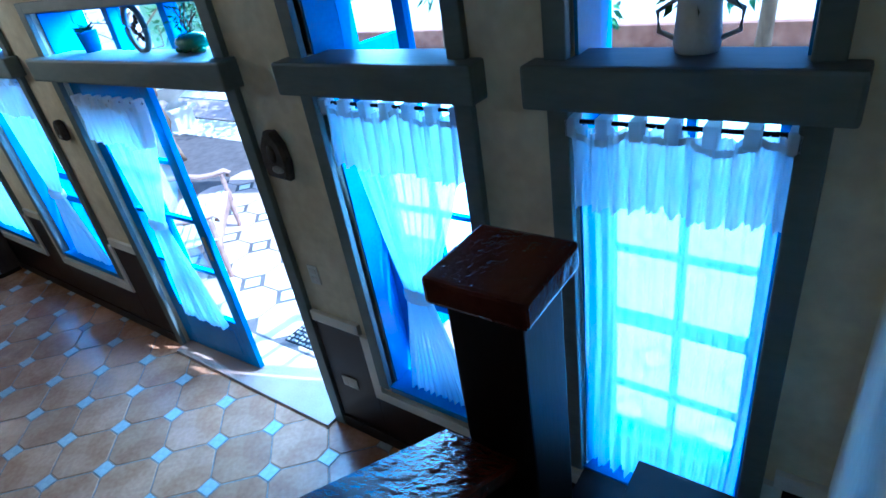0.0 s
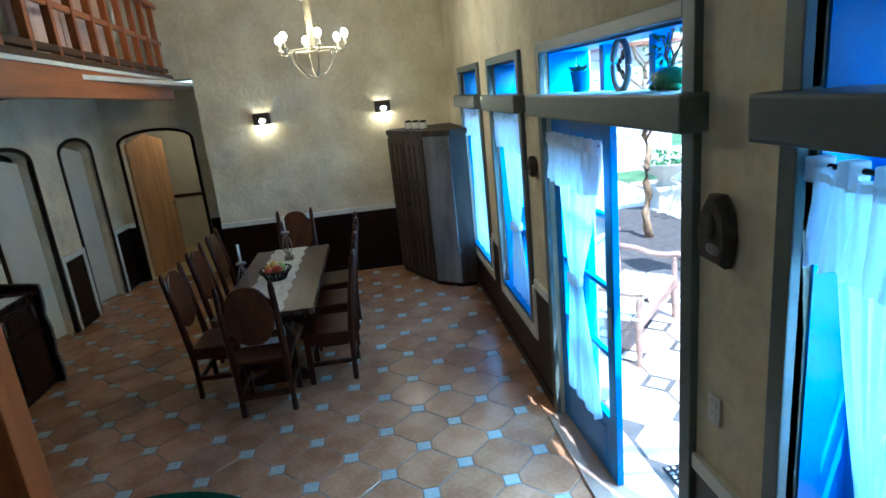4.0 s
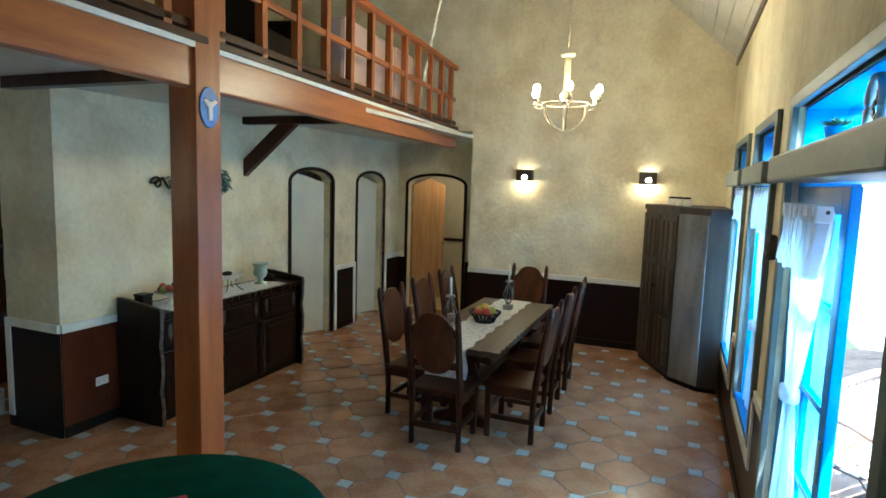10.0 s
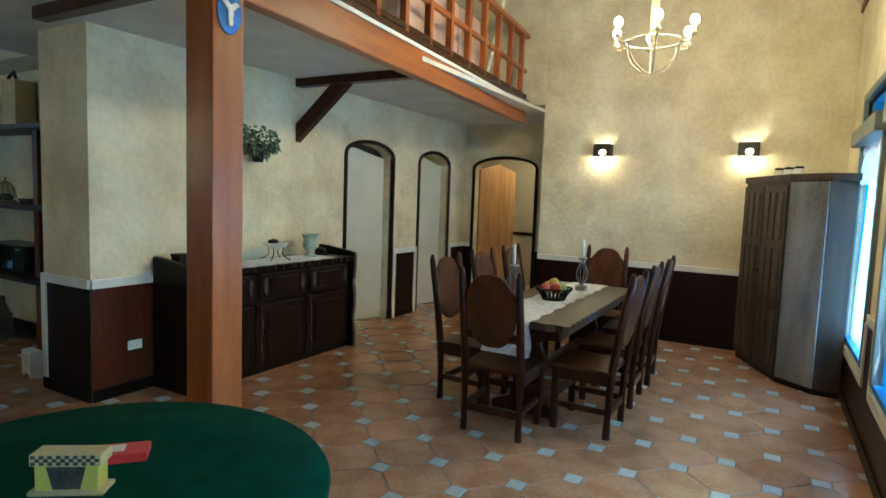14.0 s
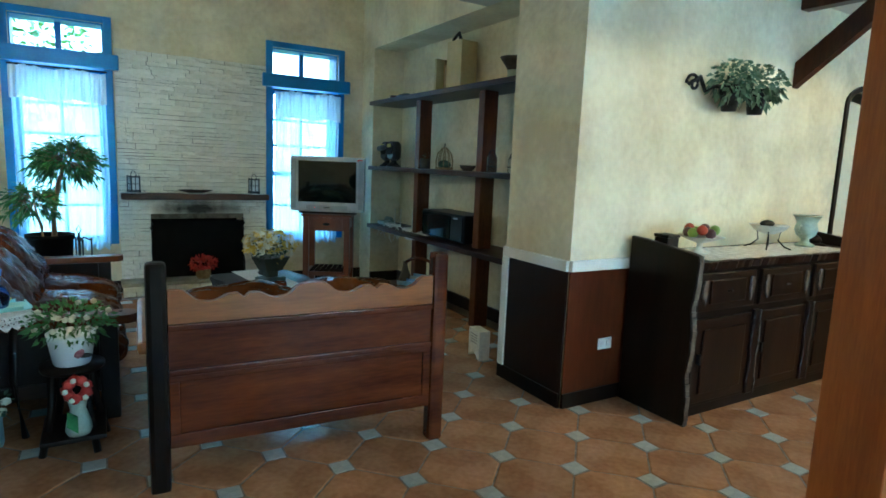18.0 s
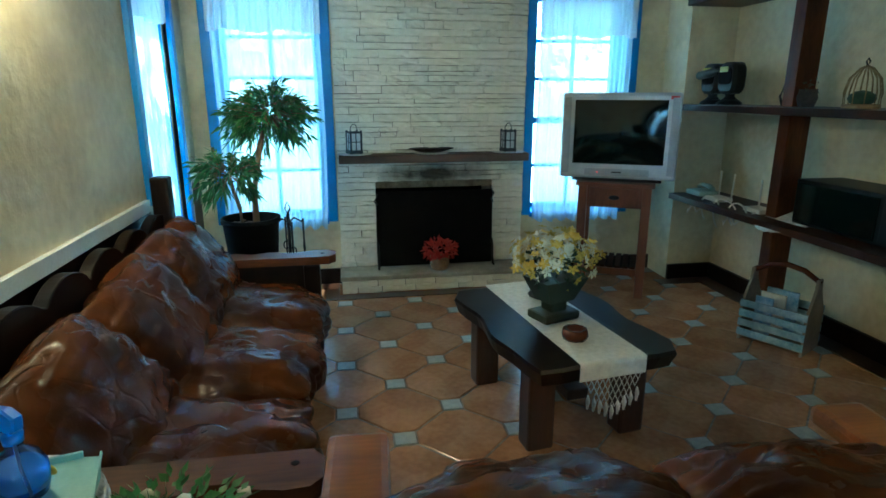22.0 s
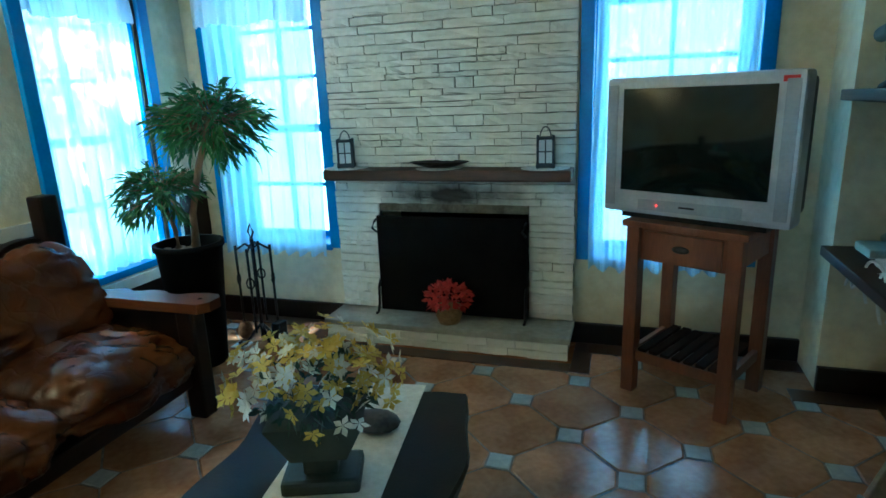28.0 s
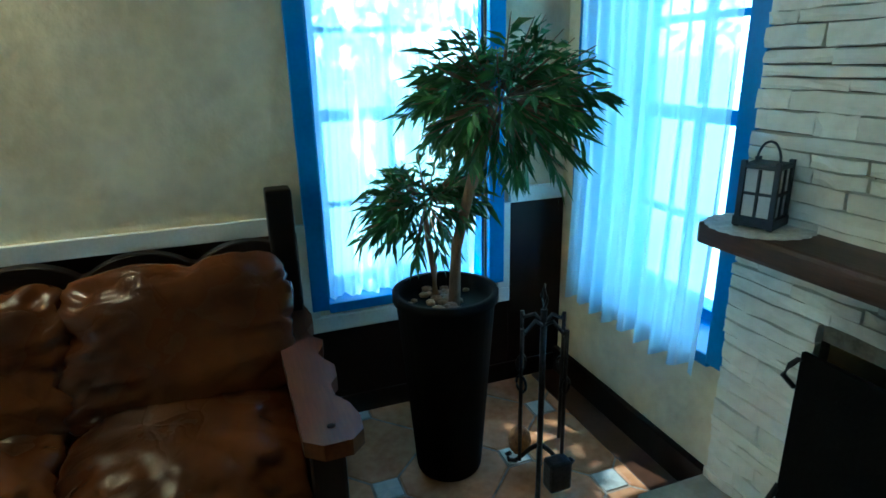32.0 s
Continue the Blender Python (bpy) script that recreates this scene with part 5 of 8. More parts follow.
def bench_sofa():
    W = 1.33
    s = thing("wooden_settee", pose(-0.432, -2.14, 0.065, 0, 0, -3), "carved reddish wooden settee with leather cushions, seen from behind", "sofa")
    n = 96
    keys = ((0.0, 0.0), (0.08, -0.002), (0.21, -0.054), (0.28, -0.058), (0.41, -0.030), (0.46, -0.028), (0.5, -0.052))

    def dip(f):
        f = abs(f) if f <= 0.5 else 1 - f
        for (u0, v0), (u1, v1) in zip(keys, keys[1:]):
            if f <= u1 + 1e-6:
                g = (f - u0) / (u1 - u0)
                return v0 + (v1 - v0) * g * g * (3 - 2 * g)
        return keys[-1][1]
    wave = [(-W / 2 + 0.06 + (W - 0.12) * k / n, 0.805 + dip(2 * k / n % 1.0)) for k in range(n + 1)]
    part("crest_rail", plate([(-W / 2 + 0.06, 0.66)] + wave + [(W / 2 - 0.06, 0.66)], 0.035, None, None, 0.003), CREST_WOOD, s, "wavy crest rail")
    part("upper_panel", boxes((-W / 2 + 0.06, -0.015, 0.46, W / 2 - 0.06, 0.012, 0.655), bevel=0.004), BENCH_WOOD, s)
    part("moulding", boxes((-W / 2 + 0.06, -0.015, 0.632, W / 2 - 0.06, 0.028, 0.66), bevel=0.006), BENCH_WOOD, s)
    part("moulding", boxes((-W / 2 + 0.06, -0.015, 0.44, W / 2 - 0.06, 0.028, 0.465), bevel=0.006), BENCH_WOOD, s)
    part("lower_panel", boxes((-W / 2 + 0.10, -0.02, 0.18, W / 2 - 0.10, 0.008, 0.42), bevel=0.004), BENCH_WOOD, s)
    part("lower_frame", boxes((-W / 2 + 0.06, -0.02, 0.12, W / 2 - 0.06, 0.018, 0.18), (-W / 2 + 0.06, -0.02, 0.41, W / 2 - 0.06, 0.018, 0.44), (-W / 2 + 0.06, -0.02, 0.18, -W / 2 + 0.10, 0.018, 0.41), (W / 2 - 0.10, -0.02, 0.18, W / 2 - 0.06, 0.018, 0.41), bevel=0.004), BENCH_WOOD, s)
    for x in (-W / 2 + 0.02, W / 2 - 0.02):
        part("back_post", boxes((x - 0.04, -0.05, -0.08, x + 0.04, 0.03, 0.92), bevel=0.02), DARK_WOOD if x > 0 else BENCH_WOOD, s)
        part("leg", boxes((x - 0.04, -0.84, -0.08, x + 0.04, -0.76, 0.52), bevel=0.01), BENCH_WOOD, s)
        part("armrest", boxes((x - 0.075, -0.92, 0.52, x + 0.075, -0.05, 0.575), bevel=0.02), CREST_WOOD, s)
    part("seat_frame", boxes((-W / 2 + 0.06, -0.76, 0.2, W / 2 - 0.06, -0.02, 0.26), bevel=0.006), BENCH_WOOD, s)
    for k in (-1, 1):
        c = part("seat_cushion", cushion(W * 0.46, 0.70, 0.24, 40 + k), LEATHER, s)
        c.matrix_local = pose(k * W * 0.225, -0.48, 0.34)
        c = part("back_cushion", cushion(W * 0.50, 0.54, 0.34, 50 + k), LEATHER, s)
        c.matrix_local = pose(k * W * 0.225, -0.46, 0.545, 16, 3 * k, 0)
    return s


bench_sofa()

# ---- arched inner doors ----


def arch_points(w, spring, rise, n=14):
    return [(-w / 2 * math.cos(math.pi * k / n), spring + rise * math.sin(math.pi * k / n)) for k in range(n + 1)]


def arched_door(name, m, w, top, label, leaf_mat, swing, flip=1):
    """An arched doorway in an opening of width w that ends square at top; the leaf stands open by swing degrees."""
    rise = 0.14
    spring = top - rise
    d = thing(name, m, label, "door", kind="structure")
    pts = arch_points(w, spring, rise)
    bm = bmesh.new()
    plate([(-w / 2, top + 0.002)] + pts + [(w / 2, top + 0.002)], 0.15, bm, Matrix.Translation((0, -0.08, 0)))
    part("spandrel", bm, PLASTER, d)
    bm = bmesh.new()
    inner = [(-w / 2, 0.0)] + pts + [(w / 2, 0.0)]
    outer = [(-w / 2 - 0.045, 0.0)] + [(x * (1 + 0.09 / w), z + 0.045 * (z - spring) / rise + 0.0) for x, z in pts] + [(w / 2 + 0.045, 0.0)]
    for y in (0.0,):
        a = [bm.verts.new((x, 0.018, z)) for x, z in inner]
        b = [bm.verts.new((x, 0.018, z)) for x, z in outer]
        a2 = [bm.verts.new((x, -0.03, z)) for x, z in inner]
        b2 = [bm.verts.new((x, 0.001, z)) for x, z in outer]
        for k in range(len(a) - 1):
            bm.faces.new((a[k], a[k + 1], b[k + 1], b[k]))
            bm.faces.new((a[k], a2[k], a2[k + 1], a[k + 1]))
            bm.faces.new((b[k], b[k + 1], b2[k + 1], b2[k]))
    part("arch_trim", bm, DARK_WOOD, d, "dark brown arched moulding")
    bm = bmesh.new()
    lw = w - 0.03
    plate([(0, 0.01), (lw, 0.01), (lw, spring - 0.01), (lw * 0.5, spring + rise * 0.75), (0, spring - 0.01)], 0.035, bm)
    lf = part("door_leaf", bm, leaf_mat, d)
    lf.matrix_local = pose(flip * (w / 2 - 0.015), -0.13, 0, 0, 0, (180 - swing) if flip > 0 else swing)
    part("knob", ball(0.024, (lw - 0.06, -0.04, 1.0)), AGED_IRON, lf)
    for z in (0.25, 1.0, 1.75):
        part("hinge", tube([(0.0, -0.022, z), (0.0, -0.022, z + 0.09)], 0.009), AGED_IRON, lf)
    return d


for k, (a, b) in enumerate(DOORWAYS):
    arched_door("door_%d" % (k + 2), pose((a + b) / 2, GY, 0), b - a, DOOR_TOP, "arched doorway with a cream door standing ajar", WHITE_DOOR, -20 if k == 0 else -14, -1)
d = arched_door("door_4", pose(HX, sum(END_DOOR) / 2, 0, 0, 0, -90), END_DOOR[1] - END_DOOR[0], DOOR_TOP, "arched passage doorway with a varnished door ajar", HONEY_DOOR, -78, 1)

# closed rooms behind the doorways
setting("wall_rooms", boxes((HX - 0.2, GY - 2.6, -0.1, PX - 0.9, GY - 2.5, 2.62), (PX - 0.95, GY - 2.5, -0.1, PX - 0.85, GY - 0.16, 2.62), (-6.2, GY - 2.5, -0.1, -6.1, GY - 0.16, 2.62), (HX - 2.2, GY - 2.6, -0.1, HX - 2.1, 0.4, 2.62), (HX - 2.1, 0.3, -0.1, HX - 0.2, 0.4, 2.62), (HX - 2.1, GY - 2.6, -0.1, HX - 0.2, GY - 2.5, 2.62)), PLASTER_PALE, "cream walls of the rooms behind the doorways", "wall")
setting("room_floor", boxes((HX - 2.2, GY - 2.6, -0.08, PX - 0.85, GY - 0.02, -0.001), (HX - 2.2, GY - 0.02, -0.08, HX - 0.02, 0.4, -0.001)), YELLOW_TILE, "yellowish floor of the rooms behind", "floor")
setting("room_ceiling", boxes((HX - 2.2, GY - 2.6, 2.62, PX - 0.85, GY - 0.1, 2.66), (HX - 2.2, GY - 0.1, 2.62, HX - 0.1, 0.4, 2.66)), CEIL, "white ceiling of the rooms behind", "ceiling")
setting("trim_back_room", boxes((HX - 2.099, GY - 2.5, 0.93, HX - 2.07, 0.3, 0.985), bevel=0.006), BROWN_WOOD, "dark wooden dado rail in the back room", "trim")
hall_shelf = thing("hall_bookcase", pose(HX - 1.2, -0.45, 0), "tall brown bookcase in the room beyond the passage", "bookcase")
for z in (0.1, 0.7, 1.1, 1.5, 1.9):
    part("shelf", boxes((-0.6, -0.18, z, 0.6, 0.18, z + 0.03)), BENCH_WOOD, hall_shelf)
for x in (-0.6, 0.57):
    part("side_panel", boxes((x, -0.18, 0.0, x + 0.03, 0.18, 2.0)), BENCH_WOOD, hall_shelf)

# ---- fittings on the walls ----


def switch_plate(name, m, label):
    s = thing(name, m, label, "switch" if "switch" in name else "socket")
    part("plate", boxes((-0.057, -0.008, -0.036, 0.057, 0.0, 0.036), bevel=0.004), TRIM, s)
    for x in (-0.025, 0.025):
        part("insert", boxes((x - 0.014, -0.011, -0.02, x + 0.014, -0.007, 0.02), bevel=0.002), RUNNER, s)


switch_plate("wall_socket", pose(PX - 0.32, GY + 0.013, 0.37, 0, 0, 180), "white double socket on the brown dado")
switch_plate("wall_socket", pose(DOOR[1] + 0.24, WY - 0.013, 0.42), "white double socket on the dark dado")
switch_plate("light_switch", pose(DOOR[1] + 0.20, WY - 0.001, 1.15, 0, 90, 0), "cream light switch beside the porch door")


def sconce(m):
    """A folded metal wall lamp, open above and below, with two wire legs."""
    s = thing("wall_sconce", m, "small dark metal wall sconce, lit, with wire legs", "wall lamp", "wall sconces")
    bm = bmesh.new()
    tilt = 0.02
    plate([(-0.10, -0.075), (0.10, -0.075), (0.10, 0.075), (-0.10, 0.075)], 0.006, bm, Matrix.Translation((0, -0.12, 0)))
    part("shield", bm, BRONZE, s)
    part("cut_out", plate([(0.035 * math.cos(2 * math.pi * k / 18) + 0.01, 0.028 * math.sin(2 * math.pi * k / 18) - 0.025) for k in range(18)], 0.004, None, Matrix.Translation((0, -0.126, 0))), BULB, s, "glowing round cut-out")
    for x in (-0.10, 0.10):
        part("bracket", boxes((x - 0.003, -0.12, -0.07, x + 0.003, 0.0, 0.07)), BRONZE, s)
    part("bulb", ball(0.03, (0, -0.06, 0.0)), BULB, s)
    for x in (-1, 1):
        part("wire_leg", tube([(0.0, -0.10, -0.075), (x * 0.025, -0.09, -0.11), (x * 0.05, -0.08, -0.15), (x * 0.06, -0.07, -0.19)], 0.004, 6), IRON, s)
    return s


for y in SCONCES:
    sconce(pose(SX, y, SCONCE_Z, 0, 0, 90))
sconce(pose(LX, LIVING_SCONCE[0], LIVING_SCONCE[1], 0, 0, -90))

ch = thing("chandelier", pose(CH[0], CH[1], CHZ), "cream wrought-iron chandelier with six lit bulbs", "chandelier")
part("stem", tube([(0, 0, 0.10), (0, 0, 0.50)], 0.028, 10), AGED_IRON, ch)
part("collar", lathe([(0.02, 0.50), (0.06, 0.51), (0.065, 0.53), (0.02, 0.54)], 12), AGED_IRON, ch)
part("ring", tube([(0.20 * math.cos(t), 0.20 * math.sin(t), 0.10) for t in np.linspace(0, 2 * math.pi, 33)], 0.009, 6), AGED_IRON, ch)
links = int((CEIL_Z(CH[1]) - CHZ - 0.54) / 0.05)
chain = bmesh.new()
for k in range(links):
    z = 0.54 + k * 0.05
    tube([((0.009 if k % 2 else 0) * math.cos(t), (0 if k % 2 else 0.009) * math.cos(t), z + 0.025 + 0.03 * math.sin(t)) for t in np.linspace(0, 2 * math.pi, 9)], 0.003, 5, chain, False)
part("chain", chain, AGED_IRON, ch)
for k in range(6):
    t = radians(60 * k + 15)
    c, s_ = math.cos(t), math.sin(t)
    part("rib", tube([(r * c, r * s_, z) for r, z in ((0.02, -0.13), (0.09, -0.11), (0.16, -0.05), (0.20, 0.02), (0.205, 0.10))], 0.007, 6), AGED_IRON, ch)
    arm = part("arm", tube([(r * c, r * s_, z) for r, z in ((0.20, 0.10), (0.25, 0.07), (0.29, 0.08), (0.30, 0.11))], 0.007, 6), AGED_IRON, ch)
    part("cup", lathe([(0.01, 0.10), (0.028, 0.11), (0.022, 0.125), (0.014, 0.13), (0.014, 0.17)], 10, at=(0.30 * c, 0.30 * s_, 0)), AGED_IRON, arm)
    part("bulb", ball(0.030, (0.30 * c, 0.30 * s_, 0.21), (1, 1, 1.25)), BULB, arm)

# blue oval plaque on the post
plaque = thing("oval_plaque", pose(POST[0], POST[1] + 0.102, PLAQUE_Z, 0, 0, 180), "blue oval wall plaque with a white relief", "plaque")
part("base", plate([(0.072 * math.cos(t), 0.115 * math.sin(t)) for t in np.linspace(0, 2 * math.pi, 33)[:-1]], 0.014, None, None, 0.004), PLAQUE_BLUE, plaque)
part("relief", plate([(0, -0.075), (0.014, -0.07), (0.016, 0.0), (0.055, 0.035), (0.03, 0.05), (0.0, 0.03), (-0.03, 0.05), (-0.055, 0.035), (-0.016, 0.0), (-0.014, -0.07)], 0.012, None, Matrix.Translation((0, -0.011, 0)), 0.003), TRIM, plaque, "white raised shape")


def wall_relief(name, m, size, label):
    s = thing(name, m, label, "wall ornament")
    part("body", plate([(-0.4 * size, -0.6 * size), (0.35 * size, -0.65 * size), (0.45 * size, -0.2 * size), (0.38 * size, 0.3 * size), (0.15 * size, 0.62 * size), (-0.15 * size, 0.6 * size), (-0.42 * size, 0.2 * size), (-0.48 * size, -0.2 * size)], 0.05, None, Matrix.Translation((0, -0.026, 0)), 0.012), RELIEF, s)
    part("figure", ball(0.2 * size, (0, -0.05, 0.05 * size), (0.8, 0.35, 1.3)), RELIEF, s)
    part("figure", ball(0.14 * size, (0.08 * size, -0.05, -0.35 * size), (1.6, 0.4, 0.8)), RELIEF_LIGHT, s)


wall_relief("wall_relief", pose((DOOR[1] + W3[0]) / 2 - 0.06, WY, 1.83), 0.185, "dark moulded relief ornament hung on the wall")
wall_relief("wall_ornament", pose((DOOR[0] + W2[1]) / 2, WY, 1.78), 0.11, "small dark wall ornament beside the porch door")


def leafy(bm, tips, length, width, rnd, droop=0.3):
    """Pointed leaves at tips: (place, way)."""
    for p, way in tips:
        p, way = Vector(p), Vector(way).normalized()
        side = way.cross(Vector((rnd.uniform(-1, 1), rnd.uniform(-1, 1), rnd.uniform(-1, 1))))
        if side.length < 0.05:
            continue
        side.normalize()
        l, w = length * rnd.uniform(0.7, 1.25), width * rnd.uniform(0.8, 1.2)
        down = Vector((0, 0, -droop * l))
        v = [bm.verts.new(q) for q in (p, p + way * l * 0.4 + side * w / 2 + down * 0.2, p + way * l + down, p + way * l * 0.4 - side * w / 2 + down * 0.2)]
        bm.faces.new(v)


def cloud(n, centre, size, rnd):
    out = []
    while len(out) < n:
        p = Vector((rnd.uniform(-1, 1), rnd.uniform(-1, 1), rnd.uniform(-1, 1)))
        if 0.25 < p.length < 1:
            q = Vector((p.x * size[0], p.y * size[1], p.z * size[2])) + Vector(centre)
            out.append((q, p + Vector((rnd.uniform(-0.6, 0.6), rnd.uniform(-0.6, 0.6), rnd.uniform(-0.3, 0.5)))))
    return out


rnd = random.Random(11)
IVY_LEAF = surface("pale_variegated_leaf", (0.06, 0.13, 0.07), (0.22, 0.30, 0.19), 30.0, 0.5, 0.05, vary=0.3)
ivy = thing("wall_planter", pose(IVY[0], GY, IVY[1]), "scrolled iron wall bracket holding trailing green ivy", "wall planter")
part("bracket", tube([(-0.45, 0.02, 0.05), (-0.36, 0.03, 0.10), (-0.30, 0.03, 0.02), (-0.20, 0.03, 0.06), (0.2, 0.03, 0.06), (0.30, 0.03, 0.02), (0.36, 0.03, 0.10), (0.45, 0.02, 0.05)], 0.014, 8), IRON, ivy)
for x in (-0.42, 0.42):
    part("scroll", tube([(x + 0.07 * (1 - k / 24) * math.cos(k / 3.2), 0.03, 0.05 + 0.07 * (1 - k / 24) * math.sin(k / 3.2)) for k in range(22)], 0.010, 6), IRON, ivy)
for x in (-0.14, 0.14):
    part("pot", lathe([(0.045, -0.10), (0.07, 0.05), (0.075, 0.06), (0.06, 0.055)], 14, at=(x, 0.10, 0)), IRON, ivy)
    bm = bmesh.new()
    leafy(bm, cloud(340, (x, 0.12, 0.09), (0.21, 0.13, 0.13), rnd), 0.045, 0.032, rnd, 0.5)
    part("foliage", bm, IVY_LEAF, ivy)

# ---- things on the transom ledges ----


def succulent(m, pot_mat, label, high=0.09, leaves=26, length=0.06, spread=1.0):
    s = thing("potted_succulent", m, label, "potted plant")
    part("pot", lathe([(0.042, 0), (0.055, high), (0.058, high), (0.05, high - 0.006)], 16), pot_mat, s)
    bm = bmesh.new()
    r2 = random.Random(int(m.translation.x * 100))
    leafy(bm, [((0, 0, high), (spread * math.cos(k * 2.4), spread * math.sin(k * 2.4), r2.uniform(0.3, 1.2))) for k in range(leaves)], length, 0.02, r2, 0.1)
    part("leaves", bm, LEAF, s)
    return s


w = DOOR[1] - DOOR[0]
succulent(pose(DOOR[0] + 0.36, WY + 0.10, LOW), BLUE, "small succulent in a blue pot on the ledge", 0.11, 24, 0.07)
succulent(pose(W1[1] - 0.20, WY + 0.08, LOW), GREYBLUE, "small spiky plant on the window ledge", 0.04, 18, 0.08)
ov = thing("oval_ornament", pose(DOOR[0] + w * 0.56, WY + 0.08, LOW + 0.115), "small oval grey frame with cut leaf shapes", "ornament")
part("rim", tube([(0.085 * math.cos(t), 0, 0.112 * math.sin(t)) for t in np.linspace(0, 2 * math.pi, 29)], 0.016, 8), GREYBLUE, ov)
for k in range(7):
    part("cut_leaf", ball(0.02, (0.03 * math.cos(k * 1.1), 0, -0.05 + 0.017 * k), (1.1, 0.3, 0.8)), DARK_WOOD, ov)
frog = thing("animal_planter", pose(DOOR[1] - 0.30, WY + 0.09, LOW), "green glazed animal-shaped planter with a branching plant", "planter")
part("body", ball(0.085, (0, 0, 0.045), (1.35, 0.8, 0.55)), GREEN_GLAZE, frog)
for x in (-0.08, -0.03, 0.05, 0.10):
    part("foot", ball(0.022, (x, -0.03, 0.014), (1, 1, 0.65)), GREEN_GLAZE, frog)
bm = bmesh.new()
for k in range(6):
    tube([(0, 0, 0.07), (0.03 * math.cos(k), 0.02 * math.sin(k), 0.13), (0.10 * math.cos(k * 1.3), 0.04 * math.sin(k), 0.17 + 0.01 * k)], 0.004, 5, bm)
part("stems", bm, BARK, frog)
bm = bmesh.new()
leafy(bm, cloud(40, (0.02, 0, 0.16), (0.13, 0.06, 0.06), rnd), 0.04, 0.012, rnd, 0.0)
part("leaves", bm, LEAF, frog)
can = thing("watering_can", pose(W4[0] + 0.32, WY + 0.08, LOW), "small white enamel can holding a trailing plant", "planter")
part("body", lathe([(0.055, 0), (0.06, 0.02), (0.052, 0.15), (0.055, 0.155)], 18), TRIM, can)
for x in (-1, 1):
    part("handle", tube([(x * 0.055, 0, 0.03), (x * 0.10, 0, 0.05), (x * 0.105, 0, 0.10), (x * 0.055, 0, 0.13)], 0.007, 6), TRIM, can)
bm = bmesh.new()
leafy(bm, cloud(60, (0, 0, 0.16), (0.13, 0.06, 0.05), rnd), 0.04, 0.018, rnd, 0.2)
part("leaves", bm, LEAF, can)
planter = thing("window_box", pose(W3[1] - 0.26, WY + 0.17, SILL + 0.012), "small blue box with rosette succulents on the sill", "planter")
part("box", boxes((-0.16, -0.05, 0, 0.16, 0.05, 0.10), bevel=0.005), BLUE, planter)
bm = bmesh.new()
for x in (-0.10, 0.10):
    leafy(bm, [((x, 0, 0.10), (math.cos(k * 2.4), math.sin(k * 2.4), 0.3 + 0.05 * k)) for k in range(16)], 0.05, 0.03, rnd, 0.1)
part("leaves", bm, LEAF_DARK, planter)

# ---- on the dining table, sideboard, wardrobe and card table ----


def candle_holder(m):
    s = thing("candle_holder", m, "grey wire candle holder with a white candle", "candle holder", "candle holders")
    part("base", boxes((-0.045, -0.045, 0, 0.045, 0.045, 0.05), bevel=0.008), RELIEF_LIGHT, s)
    for k in range(6):
        t = math.pi * k / 3
        part("wire", tube([(r * math.cos(t), r * math.sin(t), z) for r, z in ((0.008, 0.05), (0.05, 0.12), (0.055, 0.17), (0.03, 0.24), (0.01, 0.28))], 0.004, 5), RELIEF_LIGHT, s)
    part("cup", lathe([(0.012, 0.28), (0.045, 0.295), (0.04, 0.31), (0.015, 0.31)], 12), RELIEF_LIGHT, s)
    part("candle", tube([(0, 0, 0.31), (0, 0, 0.47)], 0.012, 10), TRIM, s, "white wax candle")
    return s


c = candle_holder(pose(TX + 0.52, TY - 0.22, 0.768))
copy_thing(c, pose(TX - 0.55, TY + 0.02, 0.768))
bowl = thing("fruit_basket", pose(TX + 0.12, TY - 0.02, 0.772), "black slatted basket of mixed fruit on the runner", "fruit bowl")
for k in range(20):
    t = 2 * math.pi * k / 20
    part("slat", tube([(r * math.cos(t), r * math.sin(t), z) for r, z in ((0.085, 0.0), (0.11, 0.05), (0.15, 0.095))], 0.008, 5), IRON, bowl)
part("rim", tube([(0.152 * math.cos(t), 0.152 * math.sin(t), 0.098) for t in np.linspace(0, 2 * math.pi, 29)], 0.006, 6), IRON, bowl)
part("base", lathe([(0.085, 0.0), (0.085, 0.012), (0.0001, 0.014)], 20), IRON, bowl)
for k, (x, y, z, r, mat) in enumerate(((-0.02, -0.05, 0.10, 0.05, FRUIT_Y), (-0.05, 0.05, 0.10, 0.045, FRUIT_G), (0.05, 0.03, 0.10, 0.052, FRUIT_R), (0.0, 0.0, 0.14, 0.042, FRUIT_Y), (0.07, -0.05, 0.10, 0.04, FRUIT_R))):
    part("fruit", ball(r, (x, y, z), (1, 1, 0.95)), mat, bowl)

SB = (SBX, GY + 0.03)
cloth_ = thing("sideboard_runner", pose(SB[0], SB[1] + 0.22, 0.946), "white lace runner along the sideboard", "table runner")
part("cloth", sheet(lambda u, v: (-0.74 + 1.56 * u, -0.17 + 0.40 * v, 0.003 + 0.002 * math.sin(50 * u)), 60, 8), LACE_PATTERN, cloth_)
urn = thing("urn_vase", pose(SB[0] - 0.56, SB[1] + 0.22, 0.952), "pale green footed urn with handles", "vase")
part("body", lathe([(0.06, 0), (0.062, 0.015), (0.03, 0.03), (0.025, 0.05), (0.06, 0.08), (0.075, 0.12), (0.062, 0.17), (0.085, 0.215), (0.095, 0.22), (0.085, 0.212)], 24), PALE_GREEN, urn)
for x in (-1, 1):
    part("handle", tube([(x * 0.065, 0, 0.09), (x * 0.095, 0, 0.10), (x * 0.09, 0, 0.14), (x * 0.066, 0, 0.15)], 0.008, 6), PALE_GREEN, urn)
